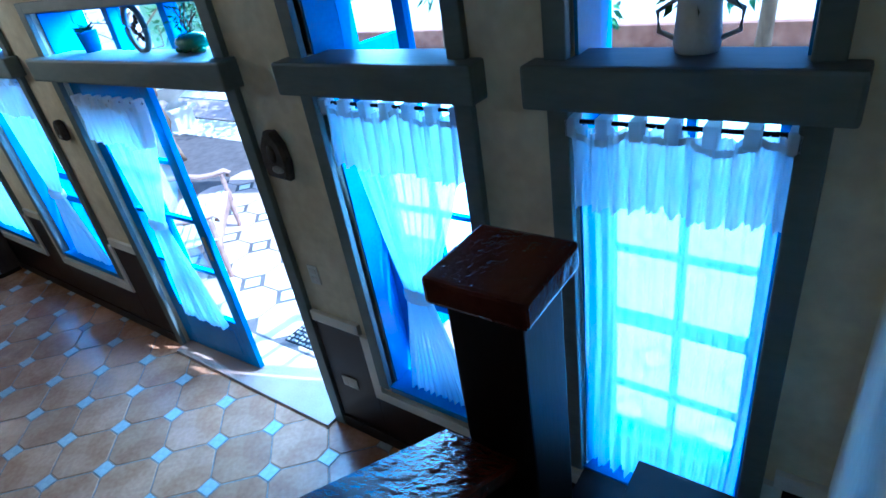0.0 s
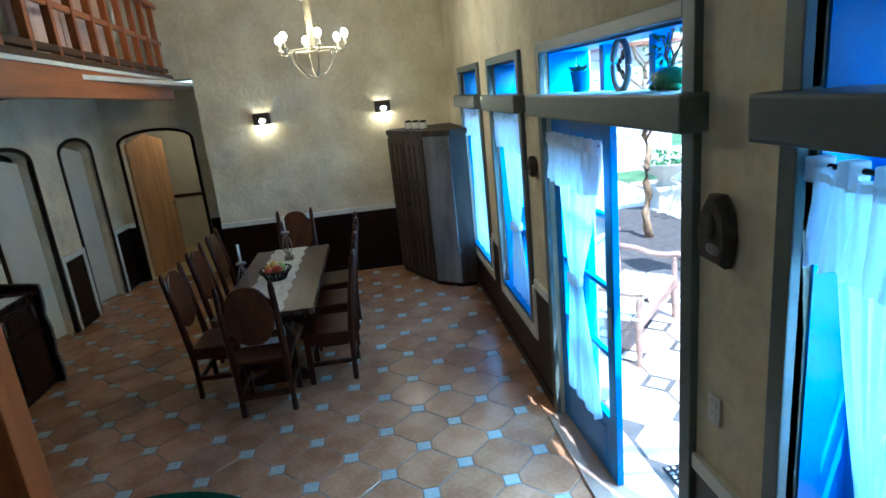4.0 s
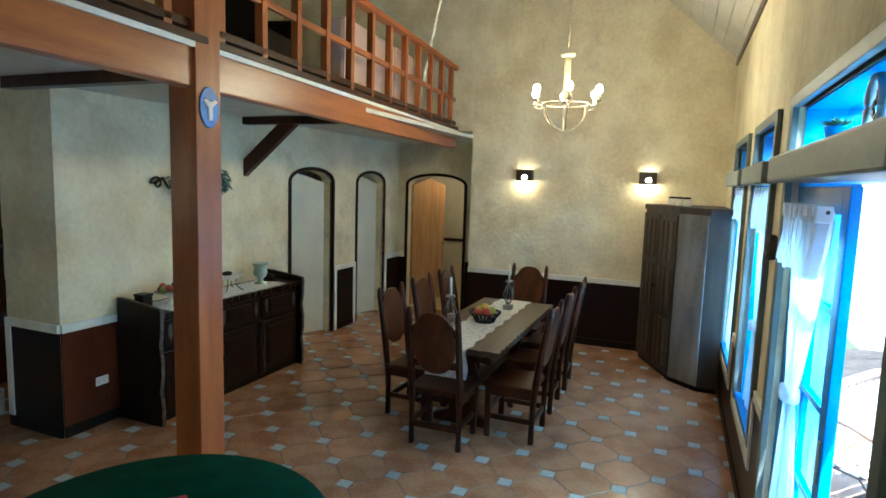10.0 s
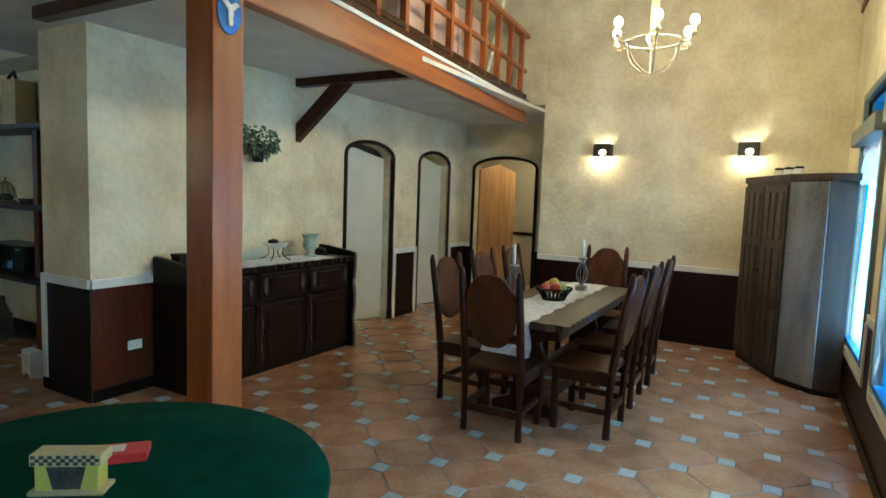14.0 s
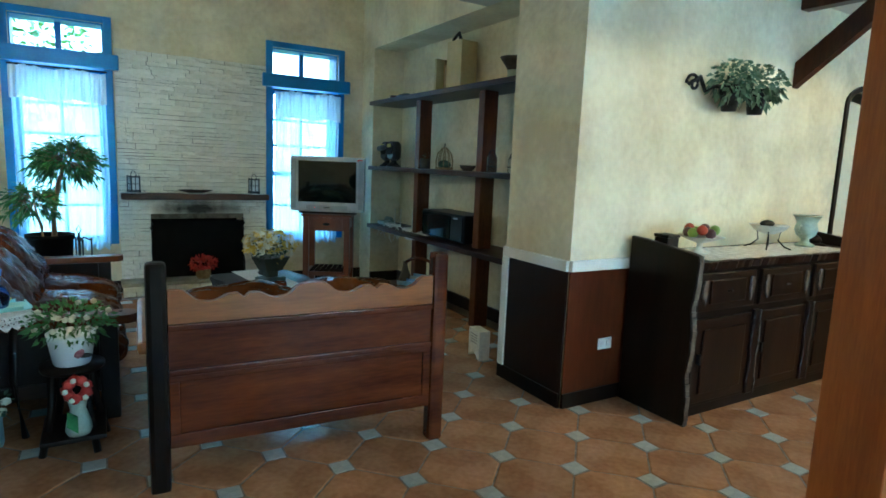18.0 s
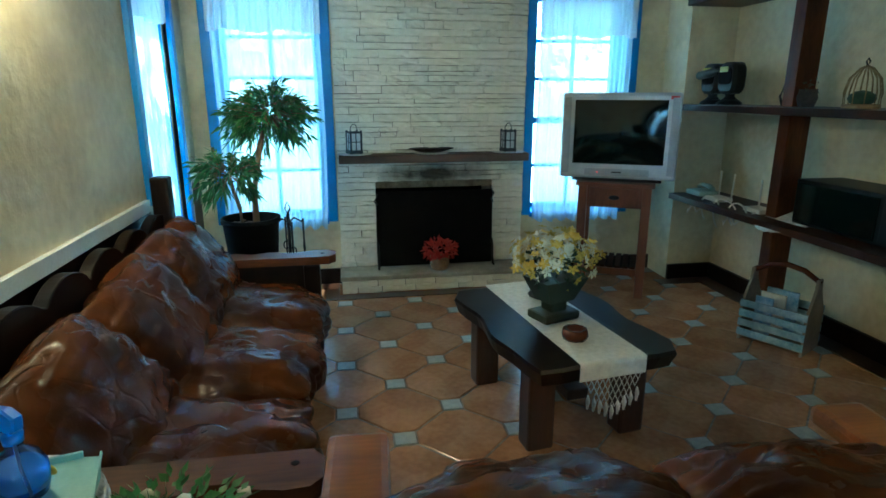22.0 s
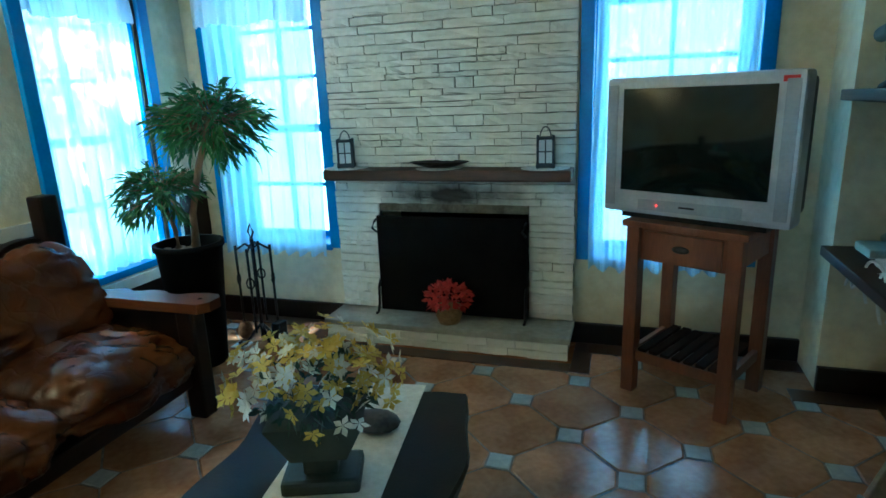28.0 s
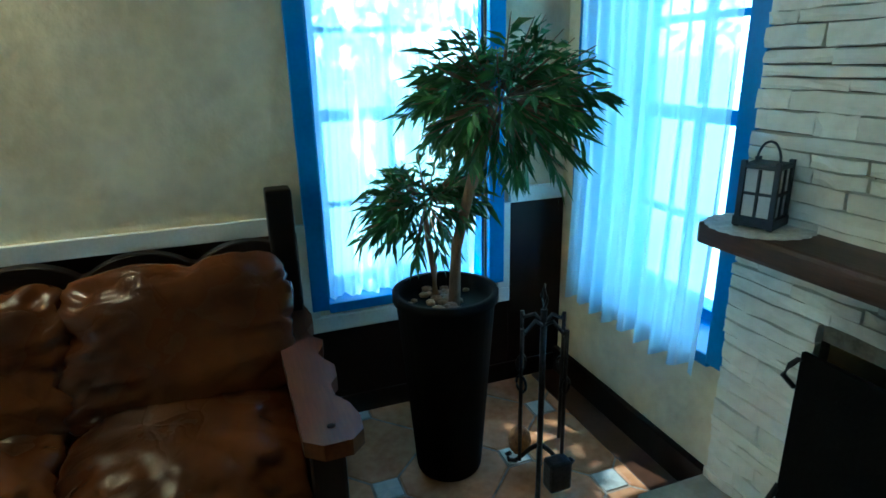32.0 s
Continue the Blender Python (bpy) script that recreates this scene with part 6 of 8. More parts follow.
dish = thing("wire_stand_bowl", pose(SB[0] - 0.10, SB[1] + 0.22, 0.952), "pale bowl on a scrolled wire stand", "bowl")
part("bowl", lathe([(0.03, 0.10), (0.09, 0.125), (0.12, 0.16), (0.125, 0.162), (0.115, 0.155)], 24), RUNNER, dish)
for k in range(4):
    t = math.pi / 2 * k + 0.5
    part("wire_leg", tube([(r * math.cos(t), r * math.sin(t), z) for r, z in ((0.07, 0.12), (0.06, 0.06), (0.10, 0.02), (0.14, 0.006))], 0.005, 5), IRON, dish)
part("contents", ball(0.05, (0.03, 0, 0.17), (1.2, 0.8, 0.5)), DARK_WOOD, dish)
fr = thing("compote", pose(SB[0] + 0.62, SB[1] + 0.22, 0.952), "footed dish of red and green fruit", "fruit bowl")
part("dish", lathe([(0.06, 0), (0.05, 0.012), (0.018, 0.03), (0.018, 0.06), (0.09, 0.085), (0.14, 0.105), (0.13, 0.10)], 24), RUNNER, fr)
for k in range(9):
    t = k * 0.7
    part("fruit", ball(0.032, (0.075 * math.cos(t), 0.075 * math.sin(t), 0.125 + 0.02 * (k % 2))), (FRUIT_G, FRUIT_R, FRUIT_DARK)[k % 3], fr)
bx = thing("dark_box", pose(SB[0] + 0.84, SB[1] + 0.15, 0.946), "small dark wooden box on the sideboard", "box")
part("box", boxes((-0.05, -0.05, 0, 0.05, 0.05, 0.10), bevel=0.008), DARK_WOOD, bx)
part("lid", boxes((-0.055, -0.055, 0.10, 0.055, 0.055, 0.12), bevel=0.006), DARK_WOOD, bx)
hat = thing("dark_ornament", pose(SB[0] - 0.78, SB[1] + 0.16, 0.946), "low dark carved ornament on the sideboard", "ornament")
part("body", ball(0.06, (0, 0, 0.04), (1.0, 1.0, 0.7)), DARK_WOOD, hat)
part("brim", lathe([(0.09, 0.0), (0.09, 0.012), (0.05, 0.02)], 16), DARK_WOOD, hat)

for k in range(3):
    j = thing("spice_jar", pose(SX + 0.30 + 0.16 * k, WY - 0.60 + 0.08 * k, 1.892), "small pale jar with a dark lid on the cabinet", "jar", "jars on the cabinet")
    part("body", lathe([(0.04, 0), (0.05, 0.02), (0.05, 0.07), (0.035, 0.085)], 14), RUNNER, j)
    part("lid", lathe([(0.04, 0.085), (0.042, 0.105), (0.0001, 0.11)], 14), DARK_WOOD, j)

game = thing("game_box", pose(GAME[0], GAME[1], 0.7625, 0, 0, GAME[2]) @ Matrix.Scale(0.76, 4), "small yellow wooden card box with a chequered lid", "box")
part("base", boxes((-0.125, -0.05, 0, 0.125, 0.05, 0.014), bevel=0.004), HONEY_LIGHT, game)
part("body", boxes((-0.105, -0.036, 0.014, 0.105, 0.036, 0.105), bevel=0.003), OCHRE, game)
part("lid", boxes((-0.118, -0.043, 0.105, 0.118, 0.043, 0.145), bevel=0.003), HONEY_LIGHT, game)
part("motif", plate([(-0.065, 0.10), (0.065, 0.10), (0.045, 0.02), (-0.045, 0.02)], 0.003, None, Matrix.Translation((0, -0.0378, 0))), RELIEF, game, "dark painted motif")
for i in range(16):
    for j in range(3):
        if (i + j) % 2 == 0:
            part("chequer", boxes((-0.112 + i * 0.014, -0.0455, 0.109 + j * 0.0115, -0.112 + (i + 1) * 0.014, -0.0432, 0.109 + (j + 1) * 0.0115)), RELIEF, game)
cards = thing("card_pack", pose(-0.60, 0.44, 0.7625, 0, 0, 138), "red pack of playing cards lying on the felt", "cards")
part("pack", boxes((-0.085, -0.045, 0, 0.085, 0.045, 0.028), bevel=0.003), RED, cards)
part("label_strip", boxes((-0.06, -0.02, 0.0281, 0.02, 0.03, 0.029)), RUNNER, cards, "pale printed label")

# ---- fireplace ----
fire = thing("fireplace", pose(0, FY, 0), "whitewashed stacked-stone chimney breast with a black hearth opening", "fireplace", kind="structure")
FA, FB, FO = -1.21, 0.23, 0.05     # the breast from side to side, and how far it stands out
OA, OB, OTOP = -0.96, -0.05, 0.75
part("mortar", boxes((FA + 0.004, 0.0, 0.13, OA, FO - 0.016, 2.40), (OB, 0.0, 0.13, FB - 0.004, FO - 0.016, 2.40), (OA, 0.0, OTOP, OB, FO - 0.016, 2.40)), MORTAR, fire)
part("firebox", boxes((OA - 0.02, -0.44, 0.10, OB + 0.02, -0.42, OTOP + 0.03), (OA - 0.03, -0.42, 0.10, OA - 0.005, -0.01, OTOP + 0.03), (OB + 0.005, -0.42, 0.10, OB + 0.03, -0.01, OTOP + 0.03), (OA, -0.42, OTOP + 0.005, OB, -0.01, OTOP + 0.03), (OA, -0.42, 0.10, OB, -0.01, 0.125)), SOOT, fire, "sooty firebox")
part("hearth_slab", boxes((FA - 0.01, 0.0, 0.10, FB + 0.01, 0.31, 0.135), bevel=0.008), HEARTH, fire, "pale worn hearth slab")
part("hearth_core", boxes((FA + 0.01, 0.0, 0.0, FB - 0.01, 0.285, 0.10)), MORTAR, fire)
rs = random.Random(3)
z = 0.14
rows = []
while z < 2.38:
    h = rs.choice((0.030, 0.037, 0.042, 0.048, 0.058))
    rows.append((z, min(h, 2.40 - z)))
    z += h
def stone_mesh(w, h, d, seed):
    r4 = random.Random(seed)
    bm = bmesh.new()
    n = 4
    front = []
    j = lambda s: r4.uniform(-s, s)
    for ix in range(n + 1):
        x = w * (ix / n - 0.5)
        front.append([bm.verts.new((x, d + j(0.004) - (0.006 if ix in (0, n) else 0), zz * h / 2 * 0.94 + j(0.003))) for zz in (-1, -0.2, 1)])
    back = [[bm.verts.new((w * (ix / n - 0.5), 0.0, zz * h / 2)) for zz in (-1, 1)] for ix in range(n + 1)]
    for ix in range(n):
        for k in range(2):
            bm.faces.new((front[ix][k], front[ix + 1][k], front[ix + 1][k + 1], front[ix][k + 1]))
        bm.faces.new((back[ix][0], back[ix + 1][0], front[ix + 1][0], front[ix][0]))
        bm.faces.new((back[ix][1], front[ix][2], front[ix + 1][2], back[ix + 1][1]))
    for ix in (0, n):
        bm.faces.new((front[ix][0], front[ix][1], front[ix][2], back[ix][1], back[ix][0]))
    return bm
for z, h in rows:
    spans = [(FA, FB)] if z >= OTOP - 0.005 else [(FA, OA), (OB, FB)]
    for u0, u1 in spans:
        x = u0
        while x < u1 - 0.02:
            w = rs.uniform(0.10, 0.38)
            if u1 - x - w < 0.07:
                w = u1 - x
            ob = part("stone", stone_mesh(w - rs.choice((0.002, 0.003, 0.007)), h - rs.choice((0.0008, 0.0012, 0.002, 0.005)), rs.uniform(0.022, 0.034), rs.random()), STONE, fire)
            ob.location = (x + w / 2, FO - 0.018, z + h / 2)
            x += w
for z, h in ((0.004, 0.045), (0.052, 0.045)):
    x = FA
    while x < FB - 0.02:
        w = rs.uniform(0.14, 0.34)
        if FB - x - w < 0.10:
            w = FB - x
        ob = part("stone", stone_mesh(w - 0.005, h, 0.022, rs.random()), STONE, fire)
        ob.location = (x + w / 2, 0.283, z + h / 2)
        x += w
mantel = thing("mantel_shelf", pose(-0.495, FY, 0), "thick dark rustic timber mantel shelf", "shelf", kind="structure")
part("plank", boxes((-0.71, 0.02, 0.958, 0.71, 0.22, 1.02), bevel=0.012), MANTEL, mantel)
screen = thing("fire_screen", pose((OA + OB) / 2, FY + 0.10, 0.136), "black folding fire screen before the hearth", "fire screen")
part("mesh_panel", boxes((-0.45, -0.008, 0.01, 0.45, 0.008, 0.60), bevel=0.004), SOOT, screen)
part("wing", boxes((-0.452, -0.07, 0.01, -0.446, 0.0, 0.52)), SOOT, screen)
part("wing", boxes((0.446, -0.07, 0.01, 0.452, 0.0, 0.52)), SOOT, screen)
for x in (-0.45, 0.45):
    part("foot", tube([(x, 0.0, 0.20), (x, 0.03, 0.16), (x, 0.035, 0.06), (x, 0.06, 0.01), (x, 0.085, 0.012)], 0.009, 6), IRON, screen)
    part("handle", tube([(x, 0.01, 0.50), (x + 0.02, 0.03, 0.53), (x, 0.04, 0.57), (x, 0.01, 0.58)], 0.007, 6), IRON, screen)
red = thing("red_flower_basket", pose(-0.52, FY + 0.20, 0.136) @ Matrix.Scale(0.85, 4), "small wicker basket of red artificial flowers", "flowers")
part("basket", lathe([(0.07, 0), (0.09, 0.05), (0.085, 0.11), (0.09, 0.115), (0.08, 0.105)], 18), WICKER, red)
bm = bmesh.new()
leafy(bm, cloud(260, (0, 0, 0.18), (0.15, 0.10, 0.09), rnd), 0.05, 0.035, rnd, 0.1)
tagged(part("blossom", bm, RED_FLOWER, red), kind="stuff")


def lantern(m):
    s = thing("lantern", m, "small dark metal lantern with white panes", "lantern", "lanterns on the mantel")
    for x in (-0.05, 0.05):
        for y in (-0.05, 0.05):
            part("corner_post", boxes((x - 0.008, y - 0.008, 0, x + 0.008, y + 0.008, 0.21), bevel=0.002), LANTERN, s)
    part("base", boxes((-0.062, -0.062, 0.004, 0.062, 0.062, 0.035), bevel=0.004), LANTERN, s)
    part("roof", boxes((-0.056, -0.056, 0.185, 0.056, 0.056, 0.20), bevel=0.004), LANTERN, s)
    for k in range(4):
        p = part("pane", boxes((-0.042, 0.046, 0.036, 0.042, 0.049, 0.184)), PANE_WHITE, s, "white frosted pane")
        p.matrix_local = pose(0, 0, 0, 0, 0, 90 * k)
        part("bar", boxes((-0.004, 0.05, 0.036, 0.004, 0.056, 0.184), (-0.042, 0.05, 0.105, 0.042, 0.056, 0.113)), LANTERN, s).matrix_local = pose(0, 0, 0, 0, 0, 90 * k)
    part("handle", tube([(0.035 * math.cos(t), 0, 0.20 + 0.065 * math.sin(t)) for t in np.linspace(0, math.pi, 11)], 0.004, 5), LANTERN, s)
    return s


DOILY = surface("white_crochet", (0.60, 0.60, 0.58), (0.86, 0.86, 0.84), 45.0, 0.95, 0.6, 160.0)


def doily(m, r, label="white crocheted doily on a dark shelf", drop=0.0):
    s = thing("doily", m, label, "doily", "doilies")
    def f(u, v):
        t = 2 * math.pi * u
        k = r * v * (1 + 0.045 * abs(math.sin(11 * t)) * v)
        x, y = k * math.cos(t), k * math.sin(t)
        over = max(0.0, math.hypot(x, y) - (r - drop)) if drop else 0
        s_ = 1 if not over else (r - drop + 0.004) / math.hypot(x, y)
        return (x * s_, y * s_, 0.003 - over)
    part("cloth", sheet(f, 132, 8), DOILY, s)
    return s


for x in (0.10, -1.06):
    doily(pose(x, FY + 0.13, 1.02), 0.125)
l1 = lantern(pose(0.10, FY + 0.13, 1.024, 0, 0, 20) @ Matrix.Scale(0.80, 4))
copy_thing(l1, pose(-1.06, FY + 0.13, 1.024, 0, 0, 8))
doily(pose(-0.47, FY + 0.13, 1.02), 0.128)
wood_dish = thing("wooden_dish", pose(-0.47, FY + 0.13, 1.025, 0, 0, 4), "long dark carved wooden dish on a doily", "dish")
part("dish", lathe([(0.06, 0), (0.10, 0.012), (0.15, 0.03), (0.145, 0.034), (0.08, 0.018)], 28), DARK_WOOD, wood_dish).scale = (1.15, 0.5, 1)

tools = thing("fire_tool_set", pose(0.57, FY + 0.47, 0), "wrought-iron stand with hanging fireplace tools", "fire tools")
part("stem", tube([(0, 0, 0.05), (0, 0, 0.66)], 0.011, 8), IRON, tools)
part("finial", tube([(0, 0, 0.66), (0.018, 0, 0.70), (0, 0, 0.745), (-0.018, 0, 0.70), (0, 0, 0.66)], 0.006, 6), IRON, tools)
for k in range(3):
    t = 2 * math.pi * k / 3 + 0.5
    part("foot", tube([(r * math.cos(t), r * math.sin(t), z) for r, z in ((0.0, 0.14), (0.04, 0.10), (0.10, 0.02), (0.13, 0.008), (0.14, 0.03), (0.125, 0.04))], 0.009, 6), IRON, tools)
for k in range(4):
    t = math.pi / 2 * k + 0.3
    c, s_ = math.cos(t), math.sin(t)
    part("hook", tube([(r * c, r * s_, z) for r, z in ((0.0, 0.60), (0.04, 0.63), (0.09, 0.60), (0.10, 0.62))], 0.007, 6), IRON, tools)
    part("tool", tube([(0.10 * c, 0.10 * s_, 0.62), (0.10 * c, 0.10 * s_, 0.48), (0.10 * c, 0.10 * s_, 0.12)], [0.008, 0.007, 0.007], 6), IRON, tools)
    part("ring", tube([(0.10 * c + 0.022 * math.cos(a) * -s_, 0.10 * s_ + 0.022 * math.cos(a) * c, 0.42 + 0.03 * math.sin(a)) for a in np.linspace(0, 2 * math.pi, 13)], 0.005, 5), IRON, tools)
part("brush_head", ball(0.055, (0.095, 0.03, 0.10), (0.8, 0.8, 1.1)), BRISTLE, tools, "round straw brush head")
part("shovel_head", boxes((-0.15, -0.04, 0.05, -0.09, 0.04, 0.16), bevel=0.01), IRON, tools)

# the potted tree
tree = thing("potted_tree", pose(0.77, FY + 0.74, 0), "artificial leafy tree in a tall black tapered planter", "potted plant")
part("planter", lathe([(0.115, 0), (0.12, 0.012), (0.17, 0.665), (0.182, 0.67), (0.182, 0.70), (0.16, 0.70), (0.155, 0.655), (0.0001, 0.65)], 36), POT_BLACK, tree)
bm = bmesh.new()
rt = random.Random(8)
for k in range(40):
    a, r = rt.uniform(0, 6.28), rt.uniform(0, 0.13)
    ball(rt.uniform(0.012, 0.025), (r * math.cos(a), r * math.sin(a), 0.66), (1, 1, 0.5), bm, 1)
tagged(part("bark_chips", bm, BARK, tree), kind="stuff")
part("trunk", tube([(-0.03, -0.02, 0.65), (-0.03, -0.03, 0.85), (-0.06, -0.06, 1.02), (-0.07, -0.08, 1.10), (-0.10, -0.11, 1.22), (-0.14, -0.13, 1.36)], [0.022, 0.018, 0.017, 0.02, 0.014, 0.01], 8), BARK, tree)
part("trunk", tube([(0.05, 0.02, 0.65), (0.055, 0.02, 0.76), (0.08, 0.03, 0.86), (0.10, 0.03, 0.98)], [0.016, 0.013, 0.011, 0.006], 8), BARK, tree)
def sprays(bm, centre, size, count, leaves, length, width):
    twig = []
    for k in range(count):
        p = Vector((rt.uniform(-1, 1), rt.uniform(-1, 1), rt.uniform(-0.75, 1))).normalized()
        tip = Vector(centre) + Vector((p.x * size[0], p.y * size[1], p.z * size[2])) * rt.uniform(0.62, 1.0)
        start = Vector(centre) + (tip - Vector(centre)) * 0.25
        twig.append((start, tip))
        for i in range(leaves):
            f = 0.35 + 0.65 * i / leaves
            q = start + (tip - start) * f + Vector((0, 0, -0.03 * f * f))
            w = (tip - start).normalized() + Vector((rt.uniform(-1, 1), rt.uniform(-1, 1), rt.uniform(-0.9, 0.4))) * 0.9
            leafy(bm, [(q, w)], length, width, rt, 0.35)
    return twig
for centre, size, count in (((-0.15, -0.13, 1.33), (0.33, 0.33, 0.25), 150), ((0.10, 0.03, 0.98), (0.26, 0.26, 0.19), 75)):
    bm = bmesh.new()
    tw = sprays(bm, centre, size, count, 11, 0.075, 0.017)
    part("foliage", bm, LEAF, tree)
    bm = bmesh.new()
    for a, b in tw:
        tube([a, b], [0.004, 0.0015], 4, bm)
    tagged(part("twig", bm, BARK, tree), kind="stuff")

# ---- television on its stand ----
TVM = pose(-1.85, FY + 0.37, 0, 0, 0, -28)
stand = thing("television_stand", TVM @ pose(0, 0.10, 0), "reddish wooden stand with one drawer and a slatted shelf", "stand")
SH = 0.84
part("top_board", boxes((-0.27, -0.24, SH - 0.03, 0.27, 0.22, SH), bevel=0.006), STAND_WOOD, stand)
for x in (-0.22, 0.22):
    for y in (-0.20, 0.18):
        part("leg", boxes((x - 0.03, y - 0.03, 0, x + 0.03, y + 0.03, SH - 0.031), bevel=0.004), STAND_WOOD, stand)
part("apron", boxes((-0.19, 0.175, 0.66, 0.19, 0.19, SH - 0.032), bevel=0.002), STAND_WOOD, stand)
dr = part("drawer", boxes((-0.17, 0.191, 0.67, 0.17, 0.205, SH - 0.042), bevel=0.004), STAND_WOOD, stand)
part("cup_pull", ball(0.028, (0, 0.208, 0.735), (1.4, 0.5, 0.6)), IRON, dr)
for x in (-0.22, 0.22):
    part("side_rail", boxes((x - 0.012, -0.17, 0.68, x + 0.012, 0.15, SH - 0.032)), STAND_WOOD, stand)
    part("low_rail", boxes((x - 0.012, -0.17, 0.16, x + 0.012, 0.15, 0.21)), STAND_WOOD, stand)
part("front_low_rail", boxes((-0.19, 0.168, 0.16, 0.19, 0.19, 0.21)), STAND_WOOD, stand)
for k in range(7):
    part("slat", boxes((-0.185 + k * 0.054, -0.19, 0.212, -0.145 + k * 0.054, 0.19, 0.228), bevel=0.003), SLAT_WOOD, stand)

tv = thing("television", TVM @ pose(0, 0.01, SH + 0.002) @ Matrix.Scale(1.1, 4), "silver tube television, switched off, on its stand", "television")
W, Hh = 0.72, 0.56
bm = bmesh.new()
box(bm, -W / 2, 0.12, 0.02, W / 2, 0.24, Hh, 0.02)
part("bezel", bm, SILVER, tv)
part("cabinet", boxes((-W / 2 + 0.03, -0.04, 0.04, W / 2 - 0.03, 0.121, Hh - 0.02), (-0.24, -0.22, 0.06, 0.24, -0.039, Hh - 0.09), bevel=0.02), BLACK, tv, "dark rear housing")
part("screen", sheet(lambda u, v: ((u - 0.5) * 0.56, 0.243 + 0.012 * (1 - (2 * u - 1) ** 2) * (1 - (2 * v - 1) ** 2), 0.115 + 0.40 * v), 24, 18), SCREEN, tv, "dark bulging glass screen")
for x in (-0.325, 0.325):
    part("speaker_grille", boxes((x - 0.022, 0.241, 0.05, x + 0.022, 0.247, Hh - 0.03), bevel=0.003), GREYSILVER, tv)
part("control_strip", boxes((-0.20, 0.241, 0.04, 0.20, 0.246, 0.085), bevel=0.003), GREYSILVER, tv)
part("power_light", ball(0.004, (0.12, 0.247, 0.062)), RED_LED, tv, "red standby light")
part("logo_bar", boxes((-0.03, 0.2465, 0.06, 0.03, 0.2475, 0.067)), BLACK, tv)
part("sticker", boxes((-W / 2 + 0.02, 0.2405, Hh - 0.04, -W / 2 + 0.07, 0.242, Hh - 0.02)), RED, tv, "small red sticker")
part("base", boxes((-0.28, 0.0, 0.0, 0.28, 0.22, 0.021)), BLACK, tv)

# ---- shelves in the niche ----
sh = thing("wall_shelves", pose(0, 0, 0), "dark timber shelves on uprights filling the niche", "shelves")
y0, y1 = FY + 0.33, PEND - 0.01
SF = -2.31
for z, lab in ((2.06, ""), (1.33, ""), (0.66, "")):
    part("shelf_board", boxes((NX + 0.004, y0, z, SF, y1, z + 0.045), bevel=0.006), SHELF_WOOD, sh)
for y in (-4.92, -3.77):
    for a, b in ((0.0, 0.66), (0.705, 1.33), (1.375, 2.06)):
        part("upright", boxes((SF - 0.26, y - 0.09, a, SF - 0.12, y + 0.0, b), bevel=0.006), SHELF_POST, sh)


def shelf_thing(name, y, z, label, category, x=-2.55, yaw=90):
    return thing(name, pose(x, y, z, 0, 0, yaw), label, category)


Z1, Z2, Z3 = 2.106, 1.376, 0.706
o = shelf_thing("carved_boat", -5.55, Z1, "long dark carved wooden dish on the top shelf", "ornament")
part("body", ball(0.10, (0, 0, 0.04), (1.9, 0.5, 0.4)), DARK_WOOD, o)
o = shelf_thing("small_bowl", -5.78, Z1, "small brown clay bowl on the top shelf", "bowl")
part("bowl", lathe([(0.02, 0), (0.05, 0.05), (0.055, 0.07), (0.045, 0.065)], 14), BENCH_WOOD, o)
o = shelf_thing("carved_chest", -4.55, Z1, "tall pale carved wooden box with a dark handle", "box", -2.57, 96)
part("panel", boxes((-0.22, -0.06, 0, -0.19, 0.10, 0.34), bevel=0.004), HONEY_LIGHT, o)
part("body", boxes((0.02, -0.09, 0, 0.24, 0.10, 0.46), bevel=0.006), HONEY_LIGHT, o)
part("front_panel", plate([(-0.19, 0), (0.02, 0), (0.02, 0.36), (-0.05, 0.38), (-0.12, 0.22), (-0.19, 0.34)], 0.03, None, Matrix.Translation((0, 0.05, 0))), WICKER, o)
part("handle", tube([(-0.04, 0.0, 0.36), (0.0, 0.0, 0.50), (0.08, 0.0, 0.55), (0.12, 0.0, 0.46)], 0.016, 8), DARK_WOOD, o)
o = shelf_thing("figure_stand", -3.55, Z1, "dark pottery cup with a wavy rim on a striped base", "ornament")
part("base", lathe([(0.05, 0), (0.055, 0.03), (0.05, 0.08), (0.055, 0.10)], 16), PALE_GREEN, o)
part("cup", lathe([(0.05, 0.10), (0.10, 0.17), (0.12, 0.20), (0.02, 0.21)], 12), RELIEF, o)
o = thing("bottle_rack", pose(-2.46, -5.62, Z2, 0, 0, 90), "pair of dark rounded bottle holders, one with a yellow-labelled bottle", "bottle rack")
rack = [(0.095 * math.copysign(abs(math.cos(t)) ** 0.55, math.cos(t)), 0.175 + 0.105 * math.copysign(abs(math.sin(t)) ** 0.55, math.sin(t))) for t in np.linspace(0, 2 * math.pi, 29)[:-1]]
